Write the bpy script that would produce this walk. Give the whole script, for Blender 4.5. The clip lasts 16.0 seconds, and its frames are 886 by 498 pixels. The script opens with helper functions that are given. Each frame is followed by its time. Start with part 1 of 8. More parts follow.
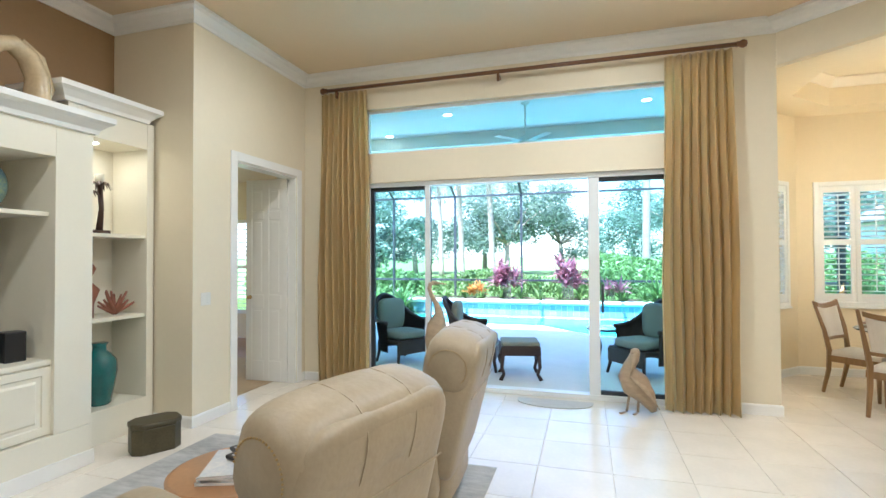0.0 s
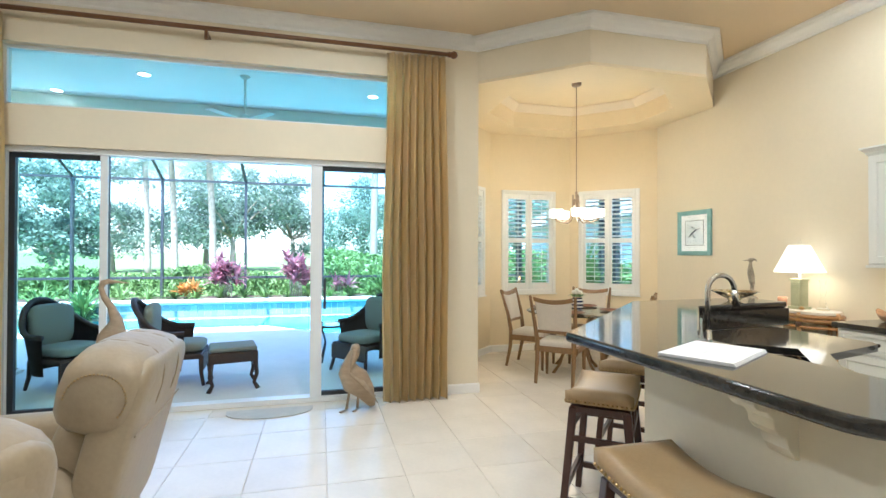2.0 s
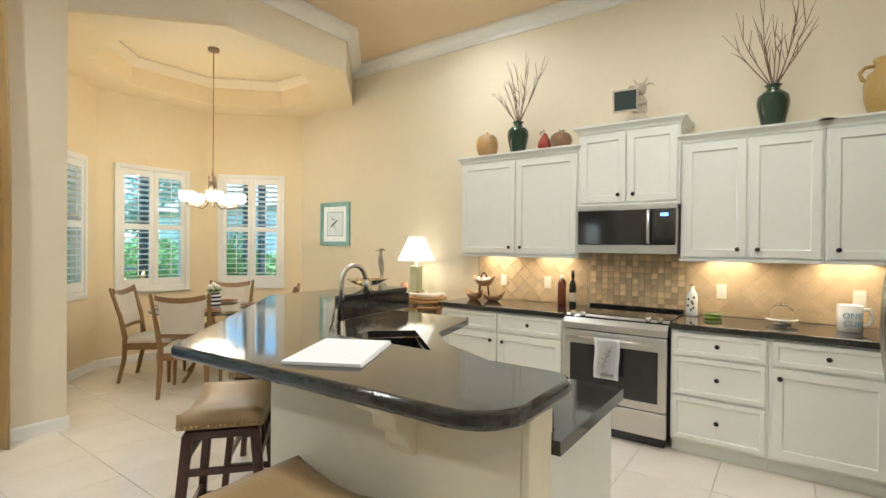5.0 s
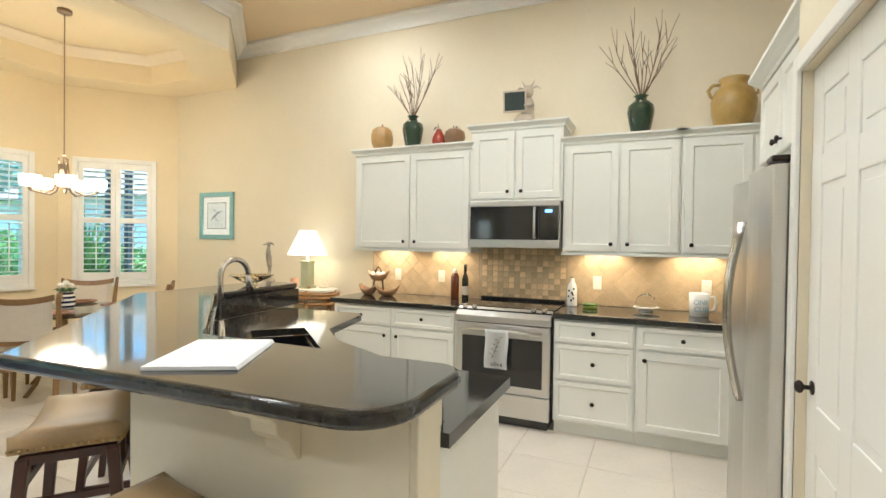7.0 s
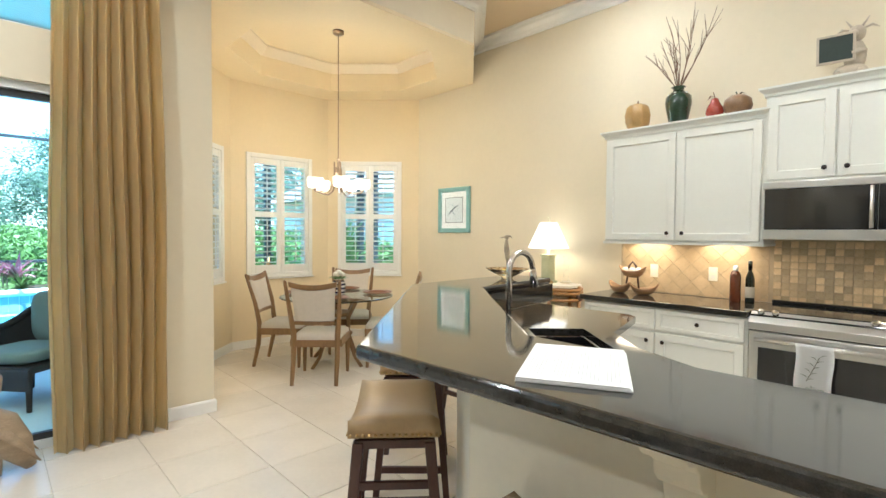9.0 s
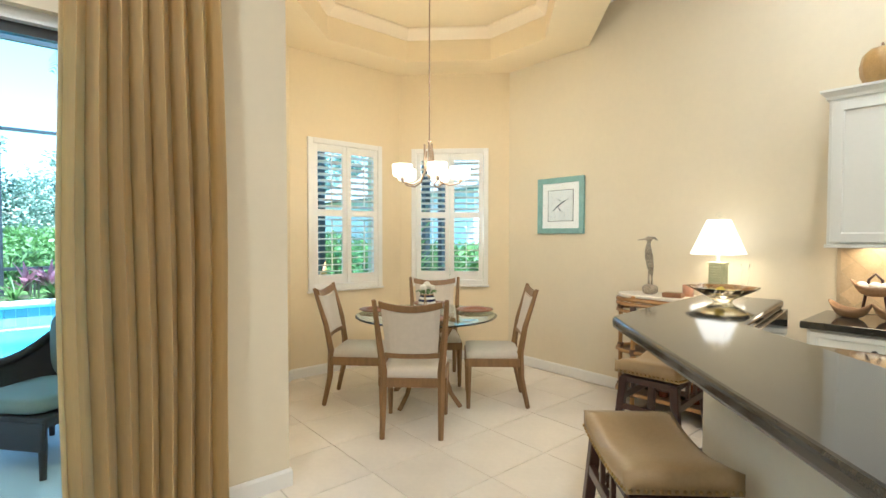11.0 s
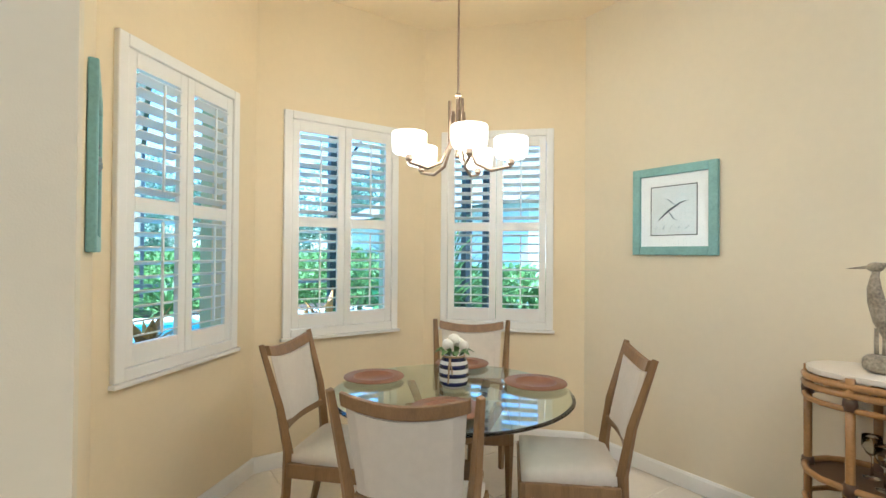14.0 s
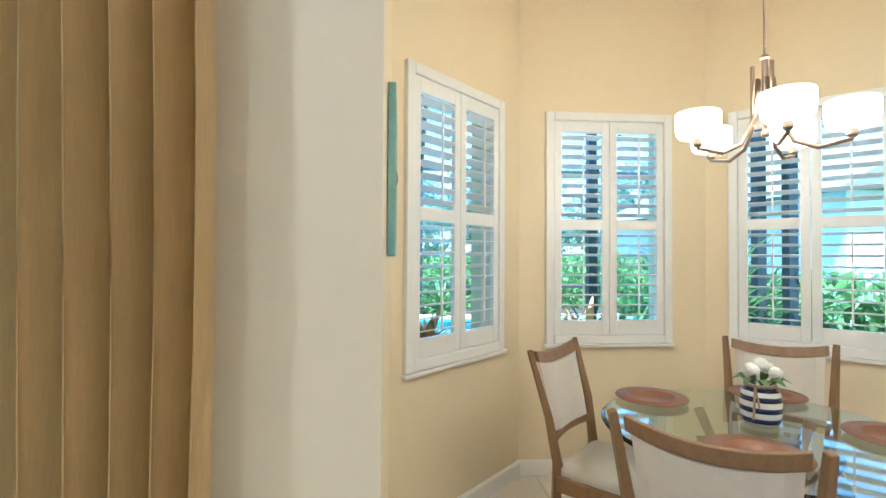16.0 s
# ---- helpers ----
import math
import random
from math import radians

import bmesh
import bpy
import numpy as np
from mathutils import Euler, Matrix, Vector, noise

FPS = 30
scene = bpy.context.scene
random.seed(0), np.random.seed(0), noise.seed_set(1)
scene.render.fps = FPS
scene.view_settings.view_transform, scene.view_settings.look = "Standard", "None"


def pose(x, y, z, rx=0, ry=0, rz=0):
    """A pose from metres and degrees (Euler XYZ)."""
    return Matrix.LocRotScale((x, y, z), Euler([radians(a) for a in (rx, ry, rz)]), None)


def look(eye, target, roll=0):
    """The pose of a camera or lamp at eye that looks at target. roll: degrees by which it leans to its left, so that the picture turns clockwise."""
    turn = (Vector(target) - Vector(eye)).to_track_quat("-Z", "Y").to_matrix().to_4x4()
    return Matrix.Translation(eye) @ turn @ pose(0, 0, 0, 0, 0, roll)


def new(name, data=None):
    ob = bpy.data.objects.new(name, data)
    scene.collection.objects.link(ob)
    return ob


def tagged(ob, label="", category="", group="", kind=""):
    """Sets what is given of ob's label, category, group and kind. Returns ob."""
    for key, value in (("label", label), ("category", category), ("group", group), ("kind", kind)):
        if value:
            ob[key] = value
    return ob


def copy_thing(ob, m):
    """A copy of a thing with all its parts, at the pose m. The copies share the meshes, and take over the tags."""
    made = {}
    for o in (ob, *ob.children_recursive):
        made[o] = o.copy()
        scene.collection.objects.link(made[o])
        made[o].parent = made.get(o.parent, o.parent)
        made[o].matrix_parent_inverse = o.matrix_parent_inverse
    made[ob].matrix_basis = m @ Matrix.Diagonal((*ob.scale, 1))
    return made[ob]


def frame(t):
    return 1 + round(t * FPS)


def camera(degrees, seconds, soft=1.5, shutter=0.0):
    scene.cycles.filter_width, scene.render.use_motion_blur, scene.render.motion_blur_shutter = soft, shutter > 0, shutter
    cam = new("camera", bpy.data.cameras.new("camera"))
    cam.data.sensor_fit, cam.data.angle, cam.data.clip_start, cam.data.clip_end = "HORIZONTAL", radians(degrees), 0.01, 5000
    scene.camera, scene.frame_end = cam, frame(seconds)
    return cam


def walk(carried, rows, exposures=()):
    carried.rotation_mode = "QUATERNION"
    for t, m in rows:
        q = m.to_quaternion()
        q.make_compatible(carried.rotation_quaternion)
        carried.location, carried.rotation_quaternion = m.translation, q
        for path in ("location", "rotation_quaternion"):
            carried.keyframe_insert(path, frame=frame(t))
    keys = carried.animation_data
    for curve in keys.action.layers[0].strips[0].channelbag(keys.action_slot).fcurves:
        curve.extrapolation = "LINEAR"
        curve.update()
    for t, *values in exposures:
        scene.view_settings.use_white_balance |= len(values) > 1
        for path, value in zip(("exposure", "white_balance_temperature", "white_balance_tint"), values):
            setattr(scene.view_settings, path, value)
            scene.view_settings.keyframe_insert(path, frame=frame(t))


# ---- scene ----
cam = camera(85.20, 16.0)
# seconds, x, y, z, yaw, pitch, roll
PATH = [
    (0.0, 0.365, 0.880, 1.484, 16.57, 0.98, -0.23),
    (0.5, 0.312, 0.951, 1.485, 9.23, 0.58, -0.44),
    (1.0, 0.345, 1.034, 1.462, 0.54, 0.54, -0.51),
    (1.5, 0.429, 1.142, 1.438, -7.24, 0.14, 0.33),
    (2.0, 0.474, 1.256, 1.452, -14.34, 0.53, 0.19),
    (2.5, 0.595, 1.373, 1.455, -22.37, 1.73, -0.15),
    (3.0, 0.697, 1.420, 1.457, -28.67, 0.90, 0.17),
    (3.5, 0.725, 1.450, 1.440, -38.02, 0.57, -0.15),
    (4.0, 0.742, 1.492, 1.445, -44.45, 0.16, 0.02),
    (4.5, 0.748, 1.507, 1.447, -49.78, -0.34, 0.20),
    (5.0, 0.766, 1.508, 1.448, -54.10, -0.38, 0.48),
    (5.2, 0.763, 1.491, 1.436, -55.19, -0.23, 0.42),
    (7.3, 0.820, 1.524, 1.438, -66.80, -0.86, 0.81),
    (7.5, 0.823, 1.564, 1.423, -64.39, -1.32, 0.96),
    (8.0, 0.752, 1.641, 1.411, -55.32, -1.95, 0.72),
    (8.5, 0.722, 1.816, 1.424, -45.52, -2.11, 0.62),
    (9.0, 0.784, 2.070, 1.422, -43.55, -1.80, 0.41),
    (9.5, 0.868, 2.363, 1.400, -41.65, -2.16, 0.06),
    (9.7, 0.865, 2.474, 1.446, -41.69, -2.37, -0.36),
    (11.8, 1.405, 3.934, 1.416, -39.69, -0.69, -0.08),
    (12.0, 1.564, 4.008, 1.419, -39.42, -0.41, -0.42),
    (12.5, 1.784, 4.204, 1.412, -39.44, 1.06, -0.08),
    (13.0, 1.918, 4.379, 1.439, -38.74, 1.40, -0.36),
    (13.5, 2.063, 4.588, 1.451, -37.92, 1.24, -0.20),
    (14.0, 2.156, 4.700, 1.435, -34.35, 0.58, 0.46),
    (14.5, 2.239, 4.752, 1.435, -27.94, 0.62, 0.76),
    (15.0, 2.236, 4.808, 1.442, -22.47, 0.51, 0.32),
    (15.5, 2.214, 4.832, 1.445, -15.29, 0.82, 0.00),
    (16.0, 2.128, 4.859, 1.428, -5.16, 0.99, 0.30),
]
EXPOSURES = [(0.0, 2.48, 5150, 8), (2.5, 2.27, 5150, 8), (4.0, 2.15, 5450, 8), (7.5, 2.38, 5400, 8), (9.5, 2.38, 5250, 8), (12.0, 2.28, 5350, 8), (14.0, 2.2, 4950, 8), (16.0, 2.32, 4850, 8)]
walk(cam, [(t, pose(x, y, z, 0, 0, yaw) @ pose(0, 0, 0, 90 + pitch) @ pose(0, 0, 0, 0, 0, roll)) for t, x, y, z, yaw, pitch, roll in PATH], EXPOSURES)

# ---- world and lights ----
world = bpy.data.worlds.new("world")
scene.world = world
world.use_nodes = True
wn = world.node_tree.nodes
sky = wn.new("ShaderNodeTexSky")
sky.sky_type = "NISHITA"
sky.sun_disc = False
sky.sun_elevation = radians(65)
sky.sun_rotation = radians(201)
world.node_tree.links.new(sky.outputs[0], wn["Background"].inputs[0])
wn["Background"].inputs[1].default_value = 0.15
sun = new("sun", bpy.data.lights.new("sun", "SUN"))
sun.data.energy, sun.data.angle, sun.data.color = 5.0, radians(0.5), (1.0, 0.975, 0.945)
sun.matrix_world = look((0, 0, 30), (5.0, 13.0, 0))


def lamp(name, kind, m, power, color, size=0.1, spot=None):
    ob = new(name, bpy.data.lights.new(name, kind))
    ob.data.energy, ob.data.color = power, color
    if kind == "AREA":
        ob.data.shape, ob.data.size = "DISK", size
    else:
        ob.data.shadow_soft_size = size
    if spot:
        ob.data.spot_size, ob.data.spot_blend = radians(spot), 0.6
    ob.matrix_world = m
    return ob


WARM = (1.0, 0.82, 0.58)
NEUTRAL = (1.0, 0.90, 0.75)
CEIL = 3.70
# Only (4.27, 4.02) is known; the other nine are added to fill the room.
DOWNLIGHTS_AND_FILL = [(-1.6, 0.6), (-1.6, 2.4), (-1.6, 4.4), (0.7, -0.8), (0.9, 2.6), (0.6, 4.6), (2.9, 1.4), (3.6, 1.9), (3.2, 3.3), (4.27, 4.02)]
for dx, dy in DOWNLIGHTS_AND_FILL:
    lamp("downlight_and_fill", "AREA", pose(dx, dy, CEIL - 0.012), 6.3 if 0 < dx < 1 else 4.2 if dx < 0 else 3.4, NEUTRAL, 0.14)

# ---- materials ----


def mat(name, color, rough=0.5, metal=0.0, var=0.06, scale=6.0, bump=0.0, bscale=90.0, coat=0.0, stretch=(1, 1, 1), second=None, island=0.0, obrand=0.0, sheen=0.0):
    m = bpy.data.materials.new(name)
    m.use_nodes = True
    nt = m.node_tree
    n, l = nt.nodes, nt.links
    b = n["Principled BSDF"]
    b.inputs["Roughness"].default_value, b.inputs["Metallic"].default_value = rough, metal
    b.inputs["Coat Weight"].default_value = coat
    b.inputs["Coat Roughness"].default_value = 0.08
    b.inputs["Sheen Weight"].default_value = sheen
    tc, mp = n.new("ShaderNodeTexCoord"), n.new("ShaderNodeMapping")
    mp.inputs["Scale"].default_value = stretch
    l.new(tc.outputs["Object"], mp.inputs[0])
    n1, n2 = n.new("ShaderNodeTexNoise"), n.new("ShaderNodeTexNoise")
    n1.inputs["Scale"].default_value, n1.inputs["Detail"].default_value = scale, 4
    n2.inputs["Scale"].default_value, n2.inputs["Detail"].default_value = scale * 9, 3
    l.new(mp.outputs[0], n1.inputs["Vector"]), l.new(mp.outputs[0], n2.inputs["Vector"])
    add = n.new("ShaderNodeMath")
    add.operation = "MULTIPLY_ADD"
    l.new(n2.outputs[0], add.inputs[0])
    add.inputs[1].default_value = 0.4
    sc = n.new("ShaderNodeMath")
    sc.operation = "MULTIPLY"
    sc.inputs[1].default_value = 0.6
    l.new(n1.outputs[0], sc.inputs[0]), l.new(sc.outputs[0], add.inputs[2])
    ramp = n.new("ShaderNodeValToRGB")
    ramp.color_ramp.elements[0].position, ramp.color_ramp.elements[1].position = 0.3, 0.7
    c2 = second or tuple(c * (1 + var) for c in color)
    c1 = color if second else tuple(c * (1 - var) for c in color)
    ramp.color_ramp.elements[0].color, ramp.color_ramp.elements[1].color = (*c1, 1), (*[min(1, c) for c in c2], 1)
    l.new(add.outputs[0], ramp.inputs[0])
    out = ramp.outputs[0]
    if island or obrand:
        g = n.new("ShaderNodeNewGeometry") if island else n.new("ShaderNodeObjectInfo")
        hsv, ma = n.new("ShaderNodeHueSaturation"), n.new("ShaderNodeMapRange")
        k = island or obrand
        ma.inputs[3].default_value, ma.inputs[4].default_value = 1 - k, 1 + k
        l.new(g.outputs["Random Per Island" if island else "Random"], ma.inputs[0])
        l.new(ma.outputs[0], hsv.inputs["Value"]), l.new(out, hsv.inputs["Color"])
        out = hsv.outputs[0]
    l.new(out, b.inputs["Base Color"])
    rr = n.new("ShaderNodeMapRange")
    rr.inputs[3].default_value, rr.inputs[4].default_value = max(0.02, rough - 0.06), min(1, rough + 0.06)
    l.new(n1.outputs[0], rr.inputs[0]), l.new(rr.outputs[0], b.inputs["Roughness"])
    if bump:
        n3, bp = n.new("ShaderNodeTexNoise"), n.new("ShaderNodeBump")
        n3.inputs["Scale"].default_value = bscale
        bp.inputs["Strength"].default_value, bp.inputs["Distance"].default_value = bump, 0.01
        l.new(mp.outputs[0], n3.inputs["Vector"]), l.new(n3.outputs[0], bp.inputs["Height"]), l.new(bp.outputs[0], b.inputs["Normal"])
    return m


def glow(name, color, strength, base=(0.9, 0.88, 0.82)):
    m = mat(name, base, 0.5)
    b = m.node_tree.nodes["Principled BSDF"]
    b.inputs["Emission Color"].default_value, b.inputs["Emission Strength"].default_value = (*color, 1), strength
    return m


def foliage(name, c1, c2, vary, through_light=0.35):
    """Leaf paint that lets some light through."""
    m = mat(name, c1, 0.5, second=c2, scale=2.0, island=vary)
    n, l = m.node_tree.nodes, m.node_tree.links
    tr, mx = n.new("ShaderNodeBsdfTranslucent"), n.new("ShaderNodeMixShader")
    b = n["Principled BSDF"]
    l.new(b.inputs["Base Color"].links[0].from_socket, tr.inputs[0])
    mx.inputs[0].default_value = through_light
    l.new(b.outputs[0], mx.inputs[1]), l.new(tr.outputs[0], mx.inputs[2])
    l.new(mx.outputs[0], n["Material Output"].inputs[0])
    return m


def glass(name, color, rough=0.0, ior=1.45):
    m = bpy.data.materials.new(name)
    m.use_nodes = True
    b = m.node_tree.nodes["Principled BSDF"]
    b.inputs["Base Color"].default_value = (*color, 1)
    b.inputs["Transmission Weight"].default_value, b.inputs["Roughness"].default_value, b.inputs["IOR"].default_value = 1.0, rough, ior
    return m


WALL = mat("cream_wall_paint", (0.77, 0.69, 0.52), 0.6, var=0.025, scale=2.5, bump=0.05, bscale=220)
# The cream wall again, with the nook's amber lamp light mixed into its colour.
NOOKWALL = mat("warm_lit_wall_paint", (0.80, 0.68, 0.455), 0.6, var=0.025, scale=2.5, bump=0.05, bscale=220)
CEILM = mat("ceiling_paint", (0.74, 0.60, 0.40), 0.75, var=0.02, scale=3, bump=0.08, bscale=160)
BROWN = mat("brown_accent_paint", (0.30, 0.19, 0.09), 0.6, var=0.05, scale=3, bump=0.05, bscale=200)
TRIM = mat("white_trim_paint", (0.85, 0.84, 0.80), 0.35, var=0.02, scale=5)
SHELFW = mat("cream_cabinet_paint", (0.80, 0.76, 0.63), 0.45, var=0.02, scale=5)
CABW = mat("white_cabinet_paint", (0.80, 0.80, 0.74), 0.32, var=0.02, scale=5, bump=0.02, bscale=60)
TILE = mat("glazed_floor_tile", (0.80, 0.74, 0.64), 0.22, var=0.05, scale=3.5, bump=0.02, bscale=25, obrand=0.035)
GROUT = mat("tile_grout", (0.70, 0.645, 0.55), 0.9, var=0.12, scale=14)
ALU = mat("white_aluminium", (0.80, 0.82, 0.82), 0.35, var=0.02, scale=5)
BRONZE = mat("dark_bronze_aluminium", (0.035, 0.04, 0.045), 0.4, var=0.1, scale=9)
PANE = glass("tinted_pane", (0.72, 0.91, 0.92), 0.0, 1.05)
STUCCO = mat("white_stucco", (0.72, 0.73, 0.70), 0.85, var=0.05, scale=4, bump=0.25, bscale=70)
DECKM = mat("pale_pool_deck", (0.66, 0.64, 0.60), 0.8, var=0.06, scale=3, bump=0.12, bscale=60)
GRASS = mat("lawn_ground", (0.09, 0.16, 0.035), 0.9, var=0.3, scale=1.2, bump=0.4, bscale=30, second=(0.14, 0.21, 0.05))
GRANITE = mat("black_granite", (0.012, 0.012, 0.011), 0.07, var=0.0, scale=40, second=(0.045, 0.042, 0.036), coat=0.3)
WATER = mat("pool_water", (0.10, 0.50, 0.62), 0.08, var=0.12, scale=1.5, bump=0.25, bscale=6)

# ---- mesh tools ----


def add_box(bm, x0, y0, z0, x1, y1, z1, m=None):
    vs = [bm.verts.new((x, y, z)) for z in (z0, z1) for x, y in ((x0, y0), (x1, y0), (x1, y1), (x0, y1))]
    if m is not None:
        for v in vs:
            v.co = m @ v.co
    for f in ((3, 2, 1, 0), (4, 5, 6, 7), (0, 1, 5, 4), (1, 2, 6, 5), (2, 3, 7, 6), (3, 0, 4, 7)):
        bm.faces.new([vs[i] for i in f])
    return vs


def add_prism(bm, pts, z0, z1, m=None):
    a = sum(p[0] * q[1] - q[0] * p[1] for p, q in zip(pts, pts[1:] + pts[:1]))
    pts = pts if a > 0 else pts[::-1]
    lo, hi = [bm.verts.new((x, y, z0)) for x, y in pts], [bm.verts.new((x, y, z1)) for x, y in pts]
    if m is not None:
        for v in lo + hi:
            v.co = m @ v.co
    bm.faces.new(lo[::-1]), bm.faces.new(hi)
    for i in range(len(pts)):
        j = (i + 1) % len(pts)
        bm.faces.new((lo[i], lo[j], hi[j], hi[i]))
    return lo + hi


def add_lathe(bm, profile, seg=20, m=None, squash=1.0):
    rings = []
    for r, z in profile:
        ring = [Vector((r * math.cos(2 * math.pi * i / seg), squash * r * math.sin(2 * math.pi * i / seg), z)) for i in range(seg)]
        rings.append([bm.verts.new(m @ v if m is not None else v) for v in ring])
    for a, b in zip(rings, rings[1:]):
        for i in range(seg):
            j = (i + 1) % seg
            bm.faces.new((a[i], a[j], b[j], b[i]))
    bm.faces.new(rings[0][::-1]), bm.faces.new(rings[-1])


def add_tube(bm, pts, radius, seg=8, closed=False, squash=1.0):
    pts = [Vector(p) for p in pts]
    rad = radius if isinstance(radius, (list, tuple)) else [radius] * len(pts)
    rings, side = [], None
    for i, p in enumerate(pts):
        a = pts[i - 1] if i or closed else p
        b = pts[(i + 1) % len(pts)] if i < len(pts) - 1 or closed else p
        d = (b - a).normalized()
        side = d.cross(Vector((0, 0, 1)) if abs(d.z) < 0.95 else Vector((1, 0, 0))).normalized() if side is None else (side - d * side.dot(d)).normalized()
        up = side.cross(d)
        rings.append([bm.verts.new(p + rad[i] * (math.cos(2 * math.pi * k / seg) * side + squash * math.sin(2 * math.pi * k / seg) * up)) for k in range(seg)])
    pairs = list(zip(rings, rings[1:])) + ([(rings[-1], rings[0])] if closed else [])
    for a, b in pairs:
        for k in range(seg):
            j = (k + 1) % seg
            bm.faces.new((a[k], a[j], b[j], b[k]))
    if not closed:
        bm.faces.new(rings[0][::-1]), bm.faces.new(rings[-1])


def add_sweep(bm, section, path, closed=False):
    """A moulding: section (out, up) swept along a level polyline (x, y, z), out to the path's left."""
    n, rings = len(path), []
    for i in range(n):
        p = Vector(path[i])
        a = (p - Vector(path[i - 1])).normalized() if i or closed else None
        b = (Vector(path[(i + 1) % n]) - p).normalized() if i < n - 1 or closed else None
        a, b = a or b, b or a
        na, nb = Vector((-a.y, a.x, 0)), Vector((-b.y, b.x, 0))
        out = (na + nb) / max(0.3, 1 + na.dot(nb))
        rings.append([bm.verts.new(p + out * o + Vector((0, 0, u))) for o, u in section])
    pairs = list(zip(rings, rings[1:])) + ([(rings[-1], rings[0])] if closed else [])
    k = len(section)
    for a, b in pairs:
        for i in range(k):
            j = (i + 1) % k
            bm.faces.new((a[i], a[j], b[j], b[i]))
    if not closed:
        bm.faces.new(rings[0][::-1]), bm.faces.new(rings[-1])


def add_ball(bm, c, r, seg=14, rings=9, scale=(1, 1, 1), m=None):
    t = Matrix.Translation(c) @ Matrix.Diagonal((*scale, 1))
    bmesh.ops.create_uvsphere(bm, u_segments=seg, v_segments=rings, radius=r, matrix=(m @ t) if m is not None else t)


def part(name, bm, material, parent=None, label="", bevel=0.0, smooth=False, kind="", segs=2):
    bmesh.ops.recalc_face_normals(bm, faces=bm.faces[:])
    me = bpy.data.meshes.new(name)
    bm.to_mesh(me)
    bm.free()
    if smooth:
        for p in me.polygons:
            p.use_smooth = True
    me.materials.append(material)
    ob = new(name, me)
    if parent is not None:
        ob.parent = parent
    if bevel:
        md = ob.modifiers.new("bevel", "BEVEL")
        md.width, md.segments, md.limit_method, md.angle_limit = bevel, segs, "ANGLE", radians(40)
    if label:
        ob["label"] = label
    if kind:
        ob["kind"] = kind
    return ob


def thing(name, m, label, category, group=""):
    ob = new(name)
    ob.matrix_basis = m
    ob.empty_display_size = 0.1
    return tagged(ob, label, category, group)


def box_part(name, material, parent, a, b, bevel=0.004, label=""):
    bm = bmesh.new()
    add_box(bm, *a, *b)
    return part(name, bm, material, parent, label, bevel)


def structure(name, bm, material, label="", bevel=0.0, smooth=False):
    ob = part(name, bm, material, None, "", bevel, smooth)
    return tagged(ob, label, "", "", "structure")


def add_wall(bm, m, length, height, thick, holes=()):
    """A wall along local x, its face at y = 0 and its body behind it (+y), with rectangular openings (x0, z0, x1, z1)."""
    xs = sorted({0.0, length, *[h[0] for h in holes], *[h[2] for h in holes]})
    for a, b in zip(xs, xs[1:]):
        cuts = sorted((h[1], h[3]) for h in holes if h[0] < b - 1e-6 and h[2] > a + 1e-6)
        z = 0.0
        for lo, hi in cuts:
            if lo > z:
                add_box(bm, a, 0, z, b, thick, lo, m)
            z = hi
        if z < height:
            add_box(bm, a, 0, z, b, thick, height, m)


# ---- the shell ----
KX, SY, LX = 5.10, 6.067, -2.95          # kitchen wall, sliding door wall, bedroom door wall
SOFFIT = 3.24
OCT = [(2.085, 6.067), (2.085, 7.158), (2.915, 7.988), (4.217, 7.988), (5.10, 7.105), (5.10, 6.10), (4.25, 5.30), (2.934, 5.30)]
OCX, OCY = 3.592, 6.64

bm = bmesh.new()
add_wall(bm, pose(LX - 0.15, SY, 0), 2.085 - LX + 0.15, CEIL, 0.2, [(0.95, 0.0, 4.35, 2.36), (0.95, 2.70, 4.35, 3.23)])
structure("wall_north", bm, WALL, "cream painted wall round the sliding glass doors")
bm = bmesh.new()
add_wall(bm, pose(LX, 4.31, 0, 0, 0, 90), SY - 4.31, CEIL, 0.15, [(0.55, 0.0, 1.58, 2.45)])
structure("wall_west", bm, WALL, "cream painted wall with a white panelled door")
bm = bmesh.new()
add_wall(bm, pose(-4.1, 4.31, 0), 4.1 + LX - 0.15, CEIL, 0.15)
structure("wall_return", bm, WALL, "cream wall beside the built-in shelves")
bm = bmesh.new()
add_wall(bm, pose(-3.87, -3.2, 0, 0, 0, 90), 7.51, CEIL, 0.15)
structure("wall_media", bm, BROWN, "brown accent wall behind the built-in media unit")
bm = bmesh.new()
add_wall(bm, pose(KX, 7.105, 0, 0, 0, -90), 10.305, CEIL, 0.15)
structure("wall_east", bm, WALL, "cream painted wall along kitchen and breakfast nook")
bm = bmesh.new()
add_wall(bm, pose(5.25, -3.2, 0, 0, 0, 180), 9.3, CEIL, 0.15)
structure("wall_south", bm, WALL, "plain cream wall behind the seating")
bm = bmesh.new()
add_wall(bm, pose(2.95, 1.04, 0, 0, 0, 180), 1.33, CEIL, 0.15, [(0.06, 0.0, 0.82, 2.06)])
add_box(bm, 2.83, 0.07, 0, 2.95, 0.89, CEIL)
structure("wall_pantry", bm, WALL, "cream wall with a white pantry door")

